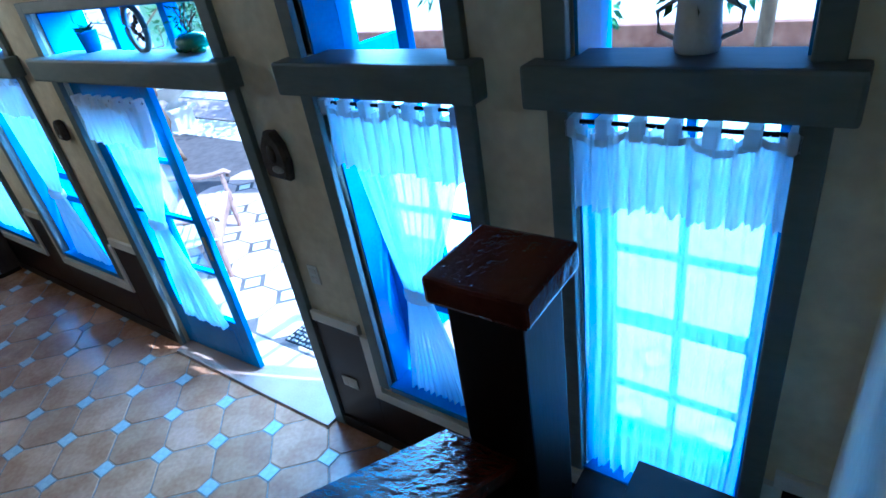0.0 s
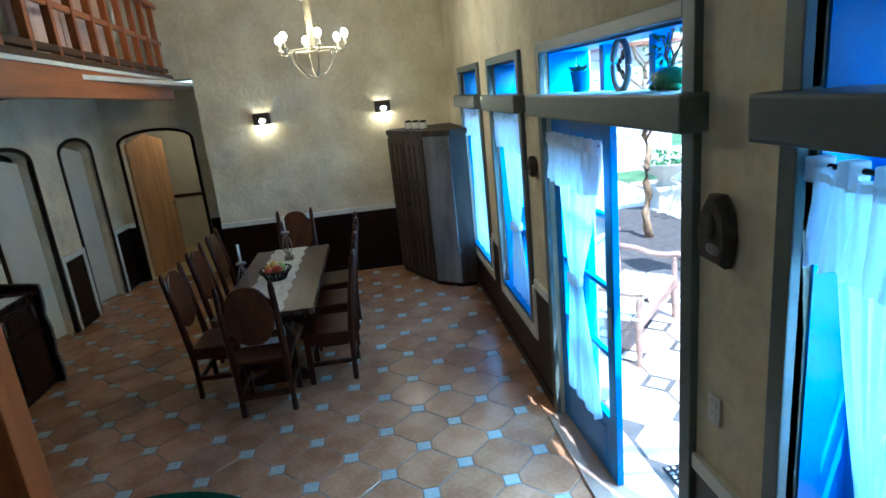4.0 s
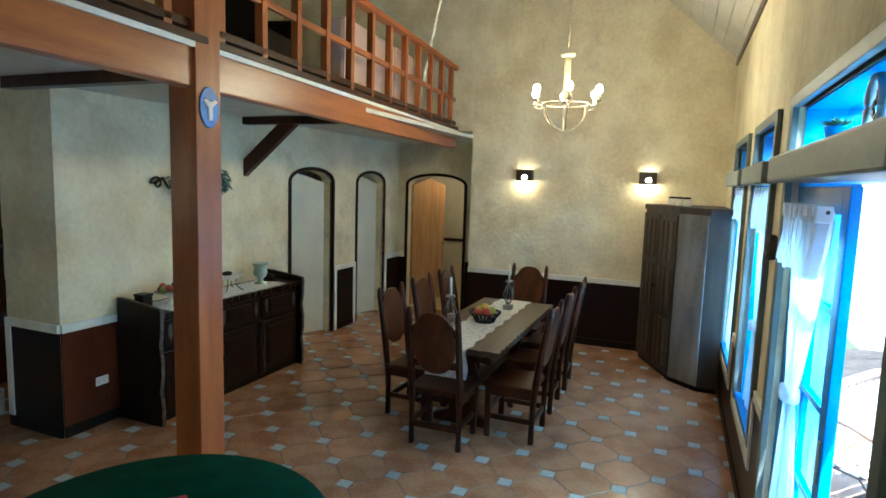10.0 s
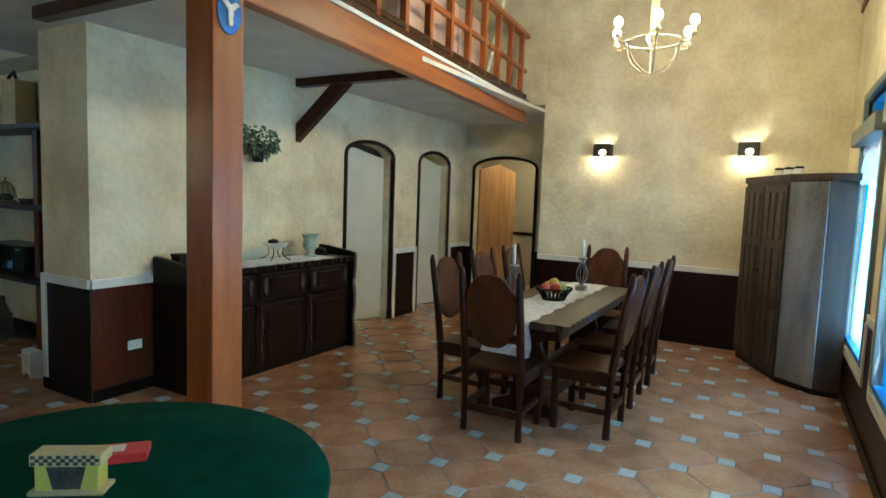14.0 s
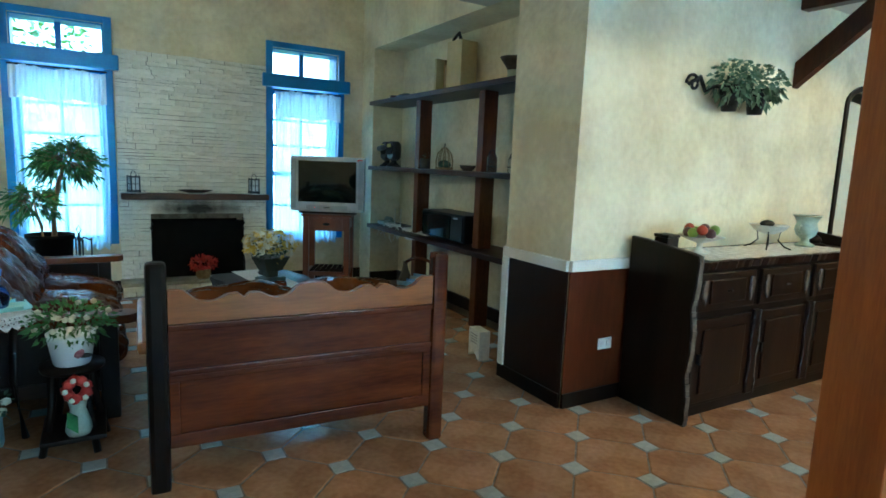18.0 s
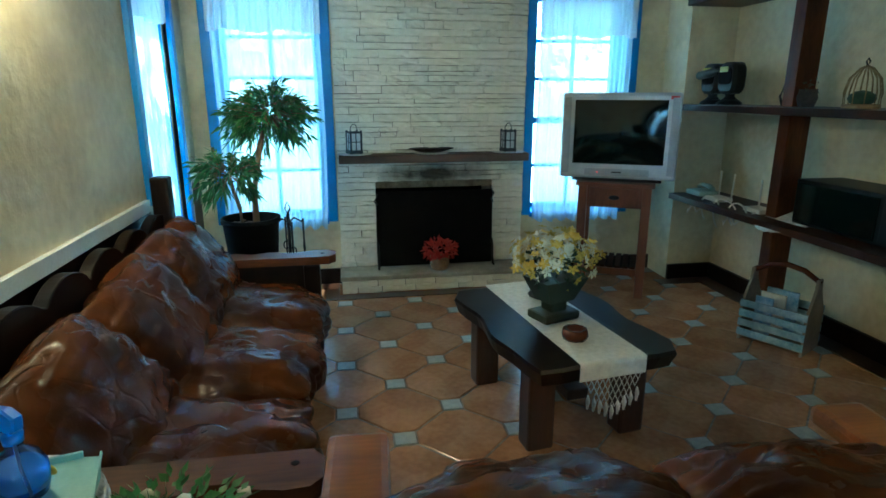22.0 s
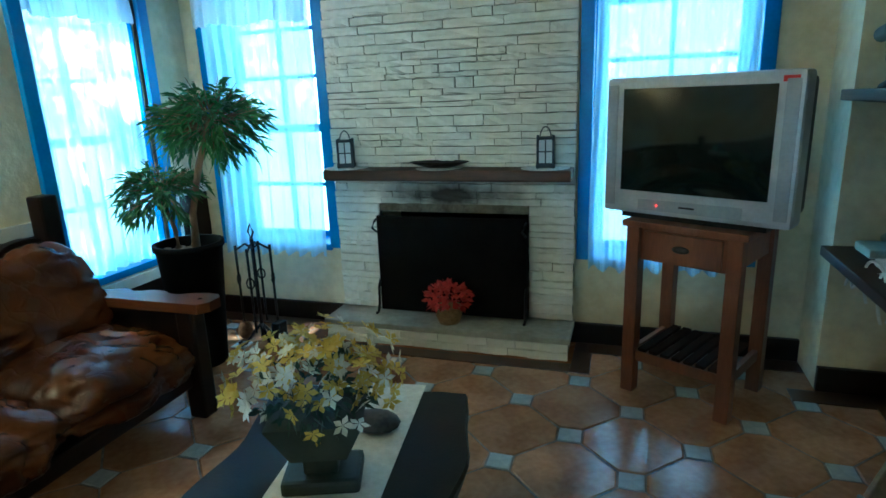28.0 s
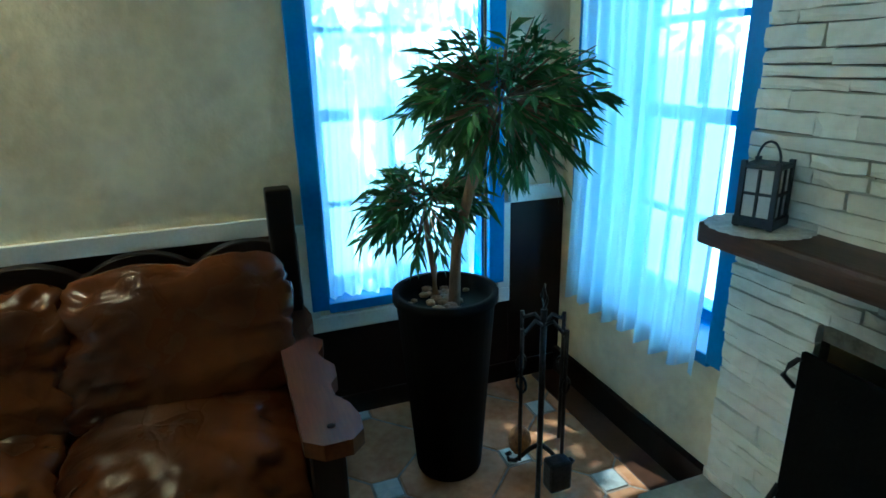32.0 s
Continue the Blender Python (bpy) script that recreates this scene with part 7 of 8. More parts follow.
for x, y in ((-0.125, 0.0), (0.115, -0.03)):
    part("holder", plate(rack, 0.10, None, Matrix.Translation((x, y, 0)), 0.02), BLACK, o)
    part("recess", plate([(u * 0.72, 0.19 + (z - 0.175) * 0.52) for u, z in rack], 0.006, None, Matrix.Translation((x, y - 0.0535, 0))), SOOT, o)
    part("neck", lathe([(0.05, 0.035), (0.03, 0.055), (0.035, 0.085)], 14, at=(x, y, 0)), BLACK, o)
    part("foot", lathe([(0.085, 0.0), (0.08, 0.015), (0.05, 0.036)], 18, at=(x, y, 0)), BLACK, o)
    part("label", boxes((x - 0.055, y - 0.060, 0.215, x + 0.03, y - 0.0567, 0.250), bevel=0.001), YELLOW_LABEL, o, "yellow bottle label")
part("bottle", tube([(-0.20, -0.07, 0.20), (-0.06, -0.072, 0.215), (0.0, -0.074, 0.225), (0.05, -0.076, 0.232)], [0.03, 0.03, 0.014, 0.012], 12), DARK_POT, o)

o = shelf_thing("curled_ornament", -5.15, Z2, "thin curled dark metal ornament", "ornament")
part("wire", tube([(0.0, 0, 0), (-0.03, 0, 0.06), (0.0, 0, 0.12), (0.05, 0, 0.17), (0.06, 0, 0.22)], 0.008, 6), IRON, o)
o = shelf_thing("dark_pot", -4.86, Z2, "small dark pot with dry leaves", "pot", -2.47)
part("pot", lathe([(0.04, 0), (0.055, 0.05), (0.045, 0.09), (0.05, 0.10)], 14), RELIEF, o)
bm = bmesh.new()
leafy(bm, cloud(18, (0, 0, 0.12), (0.05, 0.05, 0.03), rnd), 0.03, 0.02, rnd)
part("leaves", bm, LEAF_DARK, o)
o = shelf_thing("bird_cage", -4.52, Z2, "small ornamental wire bird cage with moss", "ornament", -2.5)
for k in range(10):
    t = 2 * math.pi * k / 10
    part("wire", tube([(r * math.cos(t), r * math.sin(t), z) for r, z in ((0.08, 0), (0.085, 0.08), (0.07, 0.15), (0.03, 0.20), (0.0, 0.215))], 0.004, 5), WICKER, o)
part("base", lathe([(0.088, 0), (0.088, 0.02), (0.0001, 0.025)], 20), WICKER, o)
part("moss", ball(0.06, (0, 0, 0.05), (1.1, 1.1, 0.7)), LEAF_DARK, o)
part("finial", tube([(0, 0, 0.21), (0.012, 0, 0.235), (0, 0, 0.25), (-0.012, 0, 0.235), (0, 0, 0.21)], 0.004, 5), IRON, o)
o = shelf_thing("small_dish", -4.05, Z2, "small dark ceramic dish on the shelf", "dish", -2.47)
part("dish", lathe([(0.04, 0), (0.07, 0.03), (0.075, 0.05), (0.06, 0.045)], 16), RELIEF, o)
for y, h in ((-3.72, 0.15), (-3.42, 0.13)):
    o = shelf_thing("wire_jar", y, Z2, "glass jar in a wire holder", "jar", -2.5)
    part("glass", lathe([(0.04, 0), (0.045, 0.01), (0.045, h - 0.03), (0.035, h)], 16), JAR, o)
    part("holder", tube([(0.05 * math.cos(t), 0.05 * math.sin(t), 0.05) for t in np.linspace(0, 2 * math.pi, 21)], 0.004, 5), IRON, o)
    part("handle", tube([(0.05 * math.cos(t), 0, h - 0.03 + 0.07 * math.sin(t)) for t in np.linspace(0, math.pi, 11)], 0.004, 5), IRON, o)
o = shelf_thing("book_stack", -3.02, Z2, "stack of pale and dark small books", "books", -2.52)
for k in range(3):
    part("book", boxes((-0.10, -0.07, 0.03 * k, 0.10 - 0.01 * k, 0.07, 0.03 * k + 0.028), bevel=0.002), (RUNNER, PALE_GREEN, RELIEF)[k], o)
part("box", boxes((-0.09, -0.06, 0.09, 0.09, 0.06, 0.28), bevel=0.004), BENCH_WOOD, o)
o = shelf_thing("microwave", -4.38, Z3, "wide black appliance on the middle shelf", "appliance", -2.56)
part("body", boxes((-0.40, -0.14, 0.01, 0.40, 0.16, 0.27), bevel=0.015), BLACK, o)
part("door", boxes((-0.38, -0.152, 0.03, 0.16, -0.141, 0.25), bevel=0.004), SCREEN, o)
part("panel", boxes((0.19, -0.152, 0.03, 0.38, -0.141, 0.25), bevel=0.004), BLACK, o)
part("badge", boxes((0.22, -0.155, 0.225, 0.30, -0.1525, 0.24)), SILVER, o)
d = doily(pose(-2.43, -4.83, Z3 - 0.001), 0.16, "white doily hanging over the shelf edge", 0.0)
d.rotation_euler = (0, radians(18), 0)
for y, lab in ((-5.55, "white router with two aerials and a trailing cable"), (-5.12, "white router with two aerials")):
    o = shelf_thing("router", y, Z3, lab, "router", -2.47)
    part("body", boxes((-0.08, -0.06, 0.0, 0.08, 0.06, 0.03), bevel=0.008), TRIM, o)
    for x in (-0.07, 0.07):
        part("aerial", tube([(x, 0.05, 0.02), (x * 1.1, 0.055, 0.20)], 0.006, 6), TRIM, o)
    part("cable", tube([(0.05, -0.05, 0.01), (0.03, -0.12, -0.02), (-0.05, -0.13, -0.09), (-0.12, -0.12, -0.03), (-0.19, -0.11, -0.12), (-0.22, -0.09, -0.10)], 0.005, 6), TRIM, o)
loops = thing("white_cable", pose(-2.39, -5.36, 0.70), "loose white cables hanging from the shelf", "cable")
for dy, drop, wide in ((-0.14, 0.16, 0.10), (0.02, 0.20, 0.12), (0.16, 0.13, 0.09)):
    part("loop", tube([(0.015, dy + wide * math.cos(t), -0.01 + 0.06 * max(0, math.sin(t)) - drop * max(0, -math.sin(t)) * 0.8) for t in np.linspace(-0.4, math.pi * 1.35, 22)], 0.006, 6), TRIM, loops)
o = shelf_thing("telephone", -5.80, Z3, "pale plastic desk telephone on the shelf", "telephone", -2.5)
part("base", boxes((-0.09, -0.08, 0, 0.09, 0.08, 0.04), bevel=0.012), PALE_GREEN, o)
part("handset", tube([(-0.09, 0.03, 0.05), (-0.05, 0.03, 0.07), (0.05, 0.03, 0.07), (0.09, 0.03, 0.05)], 0.018, 8), PALE_GREEN, o)
o = shelf_thing("dark_tray", -3.2, Z3, "dark leaf-shaped tray on the middle shelf", "tray", -2.52)
part("tray", ball(0.14, (0, 0, 0.03), (1.3, 0.7, 0.25)), RELIEF, o)
part("stalk", tube([(0.0, 0, 0.05), (-0.05, 0.02, 0.13)], 0.01, 6), RELIEF, o)

basket = thing("magazine_basket", pose(-2.35, -4.665, 0, 0, 0, -60) @ Matrix.Diagonal((0.92, 1.0, 1.1, 1.0)), "slatted wooden magazine basket with an arched handle", "basket")
for x in (-0.19, 0.19):
    part("end_panel", plate([(-0.12, 0), (0.12, 0), (0.12, 0.22), (0.04, 0.34), (0.03, 0.40), (-0.03, 0.40), (-0.04, 0.34), (-0.12, 0.22)], 0.018, None, Matrix.Translation((x, 0, 0)) @ Matrix.Rotation(radians(90), 4, "Z"), 0.003), BASKET_WOOD, basket)
for y in (-0.125, 0.125):
    for k in range(4):
        part("slat", boxes((-0.20, y - 0.006, 0.03 + 0.055 * k, 0.20, y + 0.006, 0.07 + 0.055 * k), bevel=0.003), BLUE_SLAT, basket)
part("bottom", boxes((-0.18, -0.115, 0.02, 0.18, 0.115, 0.032)), BASKET_WOOD, basket)
part("handle", tube([(-0.20, 0, 0.38), (-0.10, 0, 0.43), (0.0, 0, 0.445), (0.10, 0, 0.43), (0.20, 0, 0.38)], 0.015, 8), BENCH_WOOD, basket)
mag = thing("magazines", pose(-2.35, -4.665, 0.037, 0, 0, -60), "blue and white magazines standing in the basket", "magazines")
for k in range(3):
    part("magazine", boxes((-0.06 + 0.05 * k, -0.09 + 0.05 * k, 0, 0.12 + 0.01 * k, -0.075 + 0.05 * k, 0.27 - 0.02 * k), bevel=0.002), (MAG_BLUE, RUNNER, MAG_BLUE)[k], mag)

paper = thing("paper_bag", pose(-2.02, -3.08, 0, 0, 0, 84), "white printed paper bag on the floor by the pillar", "bag")
part("bag", plate([(-0.085, 0), (0.0, 0.05), (0.085, 0), (0.085, 0.22), (-0.085, 0.22)], 0.09, None, Matrix.Translation((0, 0, 0)), 0.004), RUNNER, paper)
for k in range(4):
    part("print_bar", boxes((-0.05, -0.0475, 0.12 + 0.02 * k, 0.05, -0.0455, 0.127 + 0.02 * k)), RELIEF_LIGHT, paper)

# ---- coffee table ----
ct = thing("coffee_table", pose(-0.76, -4.22, 0.012, 0, 0, 8), "low dark slab coffee table with a wavy edge", "coffee table")
n = 44
out = []
for k in range(n):
    t = 2 * math.pi * k / n
    c, s_ = math.cos(t), math.sin(t)
    r = 1 / max(abs(c) / 0.335, abs(s_) / 0.475)
    r = min(r, 0.56)
    out.append((r * c + 0.018 * math.sin(5 * t) * (abs(c) > 0.6), r * s_ + 0.01 * math.sin(7 * t)))
bm = bmesh.new()
a = [bm.verts.new((x, y, 0.43)) for x, y in out]
a2 = [bm.verts.new((x * 1.015, y * 1.015, 0.415)) for x, y in out]
b = [bm.verts.new((x * 0.96, y * 0.97, 0.355)) for x, y in out]
bm.faces.new(a)
bm.faces.new(b[::-1])
for k in range(n):
    bm.faces.new((a[k], a2[k], a2[(k + 1) % n], a[(k + 1) % n]))
    bm.faces.new((a2[k], b[k], b[(k + 1) % n], a2[(k + 1) % n]))
part("slab_top", bm, DARK_WOOD, ct)
for x in (-0.22, 0.22):
    for y in (-0.30, 0.30):
        part("leg", boxes((x - 0.06, y - 0.05, -0.012, x + 0.06, y + 0.05, 0.356), bevel=0.012), BENCH_DARK, ct)
part("stretcher", boxes((-0.05, -0.26, 0.14, 0.05, 0.26, 0.19), bevel=0.006), BENCH_DARK, ct)
rn = thing("coffee_runner", pose(-0.77, -4.22, 0.443, 0, 0, 188), "cream woven runner with a knotted fringe", "table runner")
def rr(u, v):
    y = 0.52 - 1.08 * u
    over = max(0, -y - 0.485)
    return ((v - 0.5) * 0.30, max(y, -0.487), 0.003 - over)
part("cloth", sheet(rr, 60, 10), RUNNER, rn)
fy, fz = 0.497, -0.07
fy = -0.492
bm = bmesh.new()
rows_ = 5
for r in range(rows_):
    for c in range(11):
        x = -0.125 + 0.025 * c
        for dx in (-1, 1):
            xa, xb = x + (0.0125 if r % 2 else 0), x + (0.0125 if r % 2 else 0) + dx * 0.0125
            lim = 0.135 - 0.018 * r
            if abs(xa) < lim and abs(xb) < lim:
                tube([(xa, fy, fz - 0.026 * r), (xb, fy, fz - 0.026 * (r + 1))], 0.0022, 4, bm)
part("fringe", bm, RUNNER, rn, "knotted lattice fringe")
for k in range(9):
    x = -0.112 + 0.028 * k
    z = fz - 0.13 + abs(x) * 0.55
    part("tassel", tube([(x, fy, z + 0.01), (x, fy - 0.003, z - 0.015), (x, fy, z - 0.05)], [0.003, 0.009, 0.005], 6), RUNNER, rn)
fl = thing("flower_planter", pose(-0.755, -4.205, 0.447, 0, 0, 20), "dark green footed planter of yellow and white flowers", "flowers")
part("foot", boxes((-0.10, -0.07, 0.0, 0.10, 0.07, 0.04), bevel=0.012), DARK_POT, fl)
part("stem", boxes((-0.045, -0.04, 0.04, 0.045, 0.04, 0.09), bevel=0.01), DARK_POT, fl)
bm = bmesh.new()
a = [bm.verts.new(p) for p in ((-0.07, -0.055, 0.09), (0.07, -0.055, 0.09), (0.07, 0.055, 0.09), (-0.07, 0.055, 0.09))]
b = [bm.verts.new(p) for p in ((-0.12, -0.09, 0.20), (0.12, -0.09, 0.20), (0.12, 0.09, 0.20), (-0.12, 0.09, 0.20))]
bm.faces.new(a[::-1])
bm.faces.new(b)
for k in range(4):
    bm.faces.new((a[k], a[(k + 1) % 4], b[(k + 1) % 4], b[k]))
part("pot", bm, DARK_POT, fl)
rf = random.Random(21)
def blossoms(n, centre, size, petal, rnd_):
    bm = bmesh.new()
    for p, w in cloud(n, centre, size, rnd_):
        if w.z < -0.5:
            continue
        w = w.normalized()
        s1 = w.orthogonal().normalized()
        s2 = w.cross(s1)
        c0 = bm.verts.new(p + w * petal * 0.1)
        for k in range(5):
            t = 2 * math.pi * k / 5
            d1 = math.cos(t) * s1 + math.sin(t) * s2
            d2 = math.cos(t + 0.5) * s1 + math.sin(t + 0.5) * s2
            d3 = math.cos(t - 0.5) * s1 + math.sin(t - 0.5) * s2
            bm.faces.new((c0, bm.verts.new(p + d3 * petal * 0.6 + w * petal * 0.25), bm.verts.new(p + d1 * petal + w * petal * 0.3), bm.verts.new(p + d2 * petal * 0.6 + w * petal * 0.25)))
    return bm
tagged(part("white_blossom", blossoms(75, (0, 0, 0.30), (0.22, 0.19, 0.13), 0.028, rf), WHITE_FLOWER, fl), kind="stuff")
tagged(part("yellow_blossom", blossoms(120, (0, 0, 0.30), (0.23, 0.20, 0.14), 0.028, rf), YELLOW_FLOWER, fl), kind="stuff")
bm = bmesh.new()
leafy(bm, cloud(220, (0, 0, 0.26), (0.16, 0.13, 0.09), rf), 0.04, 0.014, rf, 0.2)
part("leaves", bm, LEAF_DARK, fl)
ring_ = thing("wooden_ring", pose(-0.762, -3.96, 0.446), "turned wooden ring ashtray", "ashtray")
part("ring", lathe([(0.05, 0), (0.058, 0.02), (0.052, 0.045), (0.036, 0.045), (0.032, 0.01)], 10), BENCH_WOOD, ring_)
st = thing("dark_stone", pose(-0.79, -4.46, 0.445), "smooth dark stone at the table's end", "stone")
part("stone", ball(0.06, (0, 0, 0.028), (1.3, 0.9, 0.5)), RELIEF, st)

# ---- small tables by the sofa ----
ST, SZ = (0.865, -2.90), 0.665
sd = thing("side_table", pose(ST[0], ST[1], 0), "small dark three-legged side table", "side table")
part("tabletop", lathe([(0.15, SZ - 0.03), (0.158, SZ - 0.02), (0.158, SZ - 0.005), (0.0001, SZ)], 32), DARK_WOOD, sd)
for k in range(3):
    t = 2 * math.pi * k / 3 + math.pi / 2
    part("leg", tube([(0.11 * math.cos(t), 0.11 * math.sin(t), SZ - 0.03), (0.09 * math.cos(t), 0.09 * math.sin(t), 0.3), (0.13 * math.cos(t), 0.13 * math.sin(t), 0.0)], 0.018, 8), DARK_WOOD, sd)


def lace_doily(m, r, drop, points):
    """A crocheted cloth: a close-worked middle, and a border of open arches that hangs over the edge in points."""
    s = thing("doily", m, "white crocheted doily hanging over the side table", "doily", "doilies")
    part("middle", lathe([(r, -0.002), (r + 0.001, 0.001), (r * 0.6, 0.003), (0.0001, 0.003)], 48), DOILY, s)
    ring = bmesh.new()
    for row, (r0, r1, z0, z1, count) in enumerate(((r, r + 0.012, 0.0, -drop * 0.35, points * 2), (r + 0.012, r + 0.016, -drop * 0.35, -drop * 0.7, points * 2))):
        for k in range(count):
            a0, a1 = 2 * math.pi * (k + 0.5 * row) / count, 2 * math.pi * (k + 0.5 + 0.5 * row) / count
            for p, q in ((a0, a1), (a1 + (a1 - a0), a1)):
                tube([(r0 * math.cos(p), r0 * math.sin(p), z0), (r1 * math.cos(q), r1 * math.sin(q), z1)], 0.0042, 5, ring)
    for rr_, z in ((r + 0.003, -0.004), (r + 0.013, -drop * 0.35), (r + 0.017, -drop * 0.7)):
        tube([(rr_ * math.cos(t), rr_ * math.sin(t), z) for t in np.linspace(0, 2 * math.pi, 65)], 0.005, 5, ring)
    part("lattice_border", ring, DOILY, s)
    for k in range(points):
        t = 2 * math.pi * k / points
        w = math.pi * (r + 0.017) / points
        part("scallop", plate([(-w, 0.0), (-w * 0.55, -drop * 0.22), (0, -drop * 0.36), (w * 0.55, -drop * 0.22), (w, 0.0)], 0.004), DOILY, s).matrix_local = pose((r + 0.018) * math.cos(t), (r + 0.018) * math.sin(t), -drop * 0.7, 8, 0, math.degrees(t) - 90)
    return s


lace_doily(pose(ST[0], ST[1], SZ + 0.001), 0.162, 0.062, 24)
tray = thing("tray", pose(ST[0] - 0.005, ST[1] - 0.01, SZ + 0.006, 0, 0, 15) @ Matrix.Scale(0.82, 4), "pale turquoise oblong tray with flared ends", "tray")
part("tray_floor", plate([(-0.19, -0.10), (-0.15, -0.115), (0.15, -0.115), (0.19, -0.10), (0.20, 0.0), (0.19, 0.10), (0.15, 0.115), (-0.15, 0.115), (-0.19, 0.10), (-0.20, 0.0)], 0.006, None, Matrix.Translation((0, 0, 0.003)) @ Matrix.Rotation(radians(90), 4, "X"), 0.002), TURQ_PALE, tray)
for y in (-0.113, 0.113):
    part("rim", boxes((-0.15, y - 0.005, 0.004, 0.15, y + 0.005, 0.024), bevel=0.003), TURQ_PALE, tray)
for x in (-1, 1):
    part("end_lip", boxes((x * 0.17 - 0.02, -0.11, 0.006, x * 0.17 + 0.045 * x + 0.02, 0.11, 0.016), bevel=0.005), TURQ_PALE, tray)
vs = thing("faceted_vase", pose(ST[0] + 0.060, ST[1] - 0.03, SZ + 0.012) @ Matrix.Scale(0.82, 4), "turquoise faceted ceramic vase with a thin dark stem", "vase")
bm = lathe([(0.046, 0), (0.056, 0.045), (0.050, 0.10), (0.030, 0.155), (0.012, 0.176)], 7)
rv = random.Random(12)
for v in bm.verts:
    v.co += Vector((rv.uniform(-0.006, 0.006), rv.uniform(-0.006, 0.006), rv.uniform(-0.012, 0.012) * (0.03 < v.co.z < 0.16)))
bmesh.ops.triangulate(bm, faces=bm.faces)
for f in bm.faces:
    f.smooth = False
part("body", bm, TURQ, vs)
part("stem", tube([(0, 0, 0.172), (0.002, 0, 0.215)], 0.004, 6), BLACK, vs)
sp = thing("spray_bottle", pose(ST[0] - 0.042, ST[1] - 0.005, SZ + 0.012, 0, 0, 150) @ Matrix.Scale(0.82, 4), "blue glass spray bottle with a blue trigger head", "bottle")
part("bottle", lathe([(0.040, 0), (0.054, 0.012), (0.062, 0.05), (0.060, 0.085), (0.045, 0.118), (0.020, 0.136), (0.018, 0.156)], 28), BLUE_GLASS, sp)
part("collar", lathe([(0.022, 0.152), (0.024, 0.175), (0.012, 0.18)], 14), BLUE_PLASTIC, sp)
part("trigger_head", plate([(-0.062, 0.212), (-0.058, 0.232), (0.0, 0.240), (0.034, 0.225), (0.030, 0.190), (0.012, 0.178), (-0.014, 0.178), (-0.022, 0.205)], 0.028, None, None, 0.005), BLUE_PLASTIC, sp)
part("trigger", tube([(-0.030, 0, 0.205), (-0.046, 0, 0.180), (-0.040, 0, 0.155)], 0.006, 6), BLUE_PLASTIC, sp)
part("dip_tube", tube([(0.0, 0, 0.16), (0.004, 0, 0.08), (0.02, 0, 0.02)], 0.003, 6), RUNNER, sp)
part("label_patch", ball(0.022, (0.022, 0.056, 0.045), (1, 0.25, 0.62)), YELLOW_LABEL, sp, "yellow oval label")
SP = (0.535, -2.79)
stool = thing("plant_stool", pose(SP[0], SP[1], 0), "dark square wooden plant stand", "stool")
part("seat", lathe([(0.13, 0.385), (0.135, 0.395), (0.135, 0.41), (0.0001, 0.412)], 28), DARK_WOOD, stool)
for k in range(4):
    t = math.pi / 2 * k + 0.6
    part("leg", tube([(0.09 * math.cos(t), 0.09 * math.sin(t), 0.39), (0.11 * math.cos(t), 0.11 * math.sin(t), 0.2), (0.16 * math.cos(t), 0.16 * math.sin(t), 0.0)], 0.017, 8), DARK_WOOD, stool)
part("low_shelf", boxes((-0.13, -0.10, 0.10, 0.13, 0.22, 0.122), bevel=0.006), DARK_WOOD, stool)
pp = thing("flower_pot", pose(SP[0], SP[1], 0.413), "white pot printed with a rose, full of small white flowers", "potted plant")
part("pot", lathe([(0.075, 0), (0.08, 0.01), (0.10, 0.13), (0.104, 0.15), (0.095, 0.145), (0.0001, 0.14)], 32), WHITE_POT, pp)
part("rose_print", ball(0.035, (-0.02, 0.072, 0.07), (1, 0.5, 1)), ROSE, pp, "printed pink rose")
part("leaf_print", ball(0.02, (-0.055, 0.072, 0.05), (1.5, 0.4, 0.6)), RELIEF, pp)
bm = bmesh.new()
leafy(bm, cloud(420, (0, 0, 0.20), (0.18, 0.18, 0.10), rf), 0.035, 0.018, rf, 0.2)
part("leaves", bm, LEAF, pp)
bm = bmesh.new()
for p, w in cloud(22, (0, 0, 0.21), (0.19, 0.19, 0.11), rf):
    ball(0.016, p, (1, 1, 0.9), bm, 1)
part("blossoms", bm, WHITE_FLOWER, pp)
v2 = thing("patterned_vase", pose(ST[0] + 0.02, ST[1] - 0.02, 0.0), "blue and white vase with a few roses under the table", "vase")
part("vase", lathe([(0.05, 0.0), (0.055, 0.02), (0.052, 0.13), (0.055, 0.14)], 20), BLUE_SLAT, v2)
bm = bmesh.new()
for p, w in cloud(9, (0, 0, 0.22), (0.09, 0.09, 0.06), rf):
    ball(0.025, p, (1, 1, 0.85), bm, 1)
tagged(part("rose", bm, WHITE_FLOWER, v2), kind="stuff")
bm = bmesh.new()
leafy(bm, cloud(50, (0, 0, 0.2), (0.09, 0.09, 0.07), rf), 0.04, 0.02, rf, 0.2)
part("leaves", bm, LEAF_DARK, v2)
fg = thing("flower_holder", pose(SP[0] - 0.02, SP[1] + 0.17, 0.125), "green and white ceramic holder with red cloth flowers", "ornament")
part("body", lathe([(0.045, 0), (0.055, 0.02), (0.05, 0.06), (0.032, 0.12), (0.042, 0.17), (0.036, 0.165)], 18), PALE_GREEN, fg)
part("leaf", plate([(0.0, 0.02), (0.045, 0.06), (0.04, 0.13), (0.0, 0.10)], 0.012, None, Matrix.Translation((0.0, 0.05, 0.0))), GREEN_GLAZE, fg)
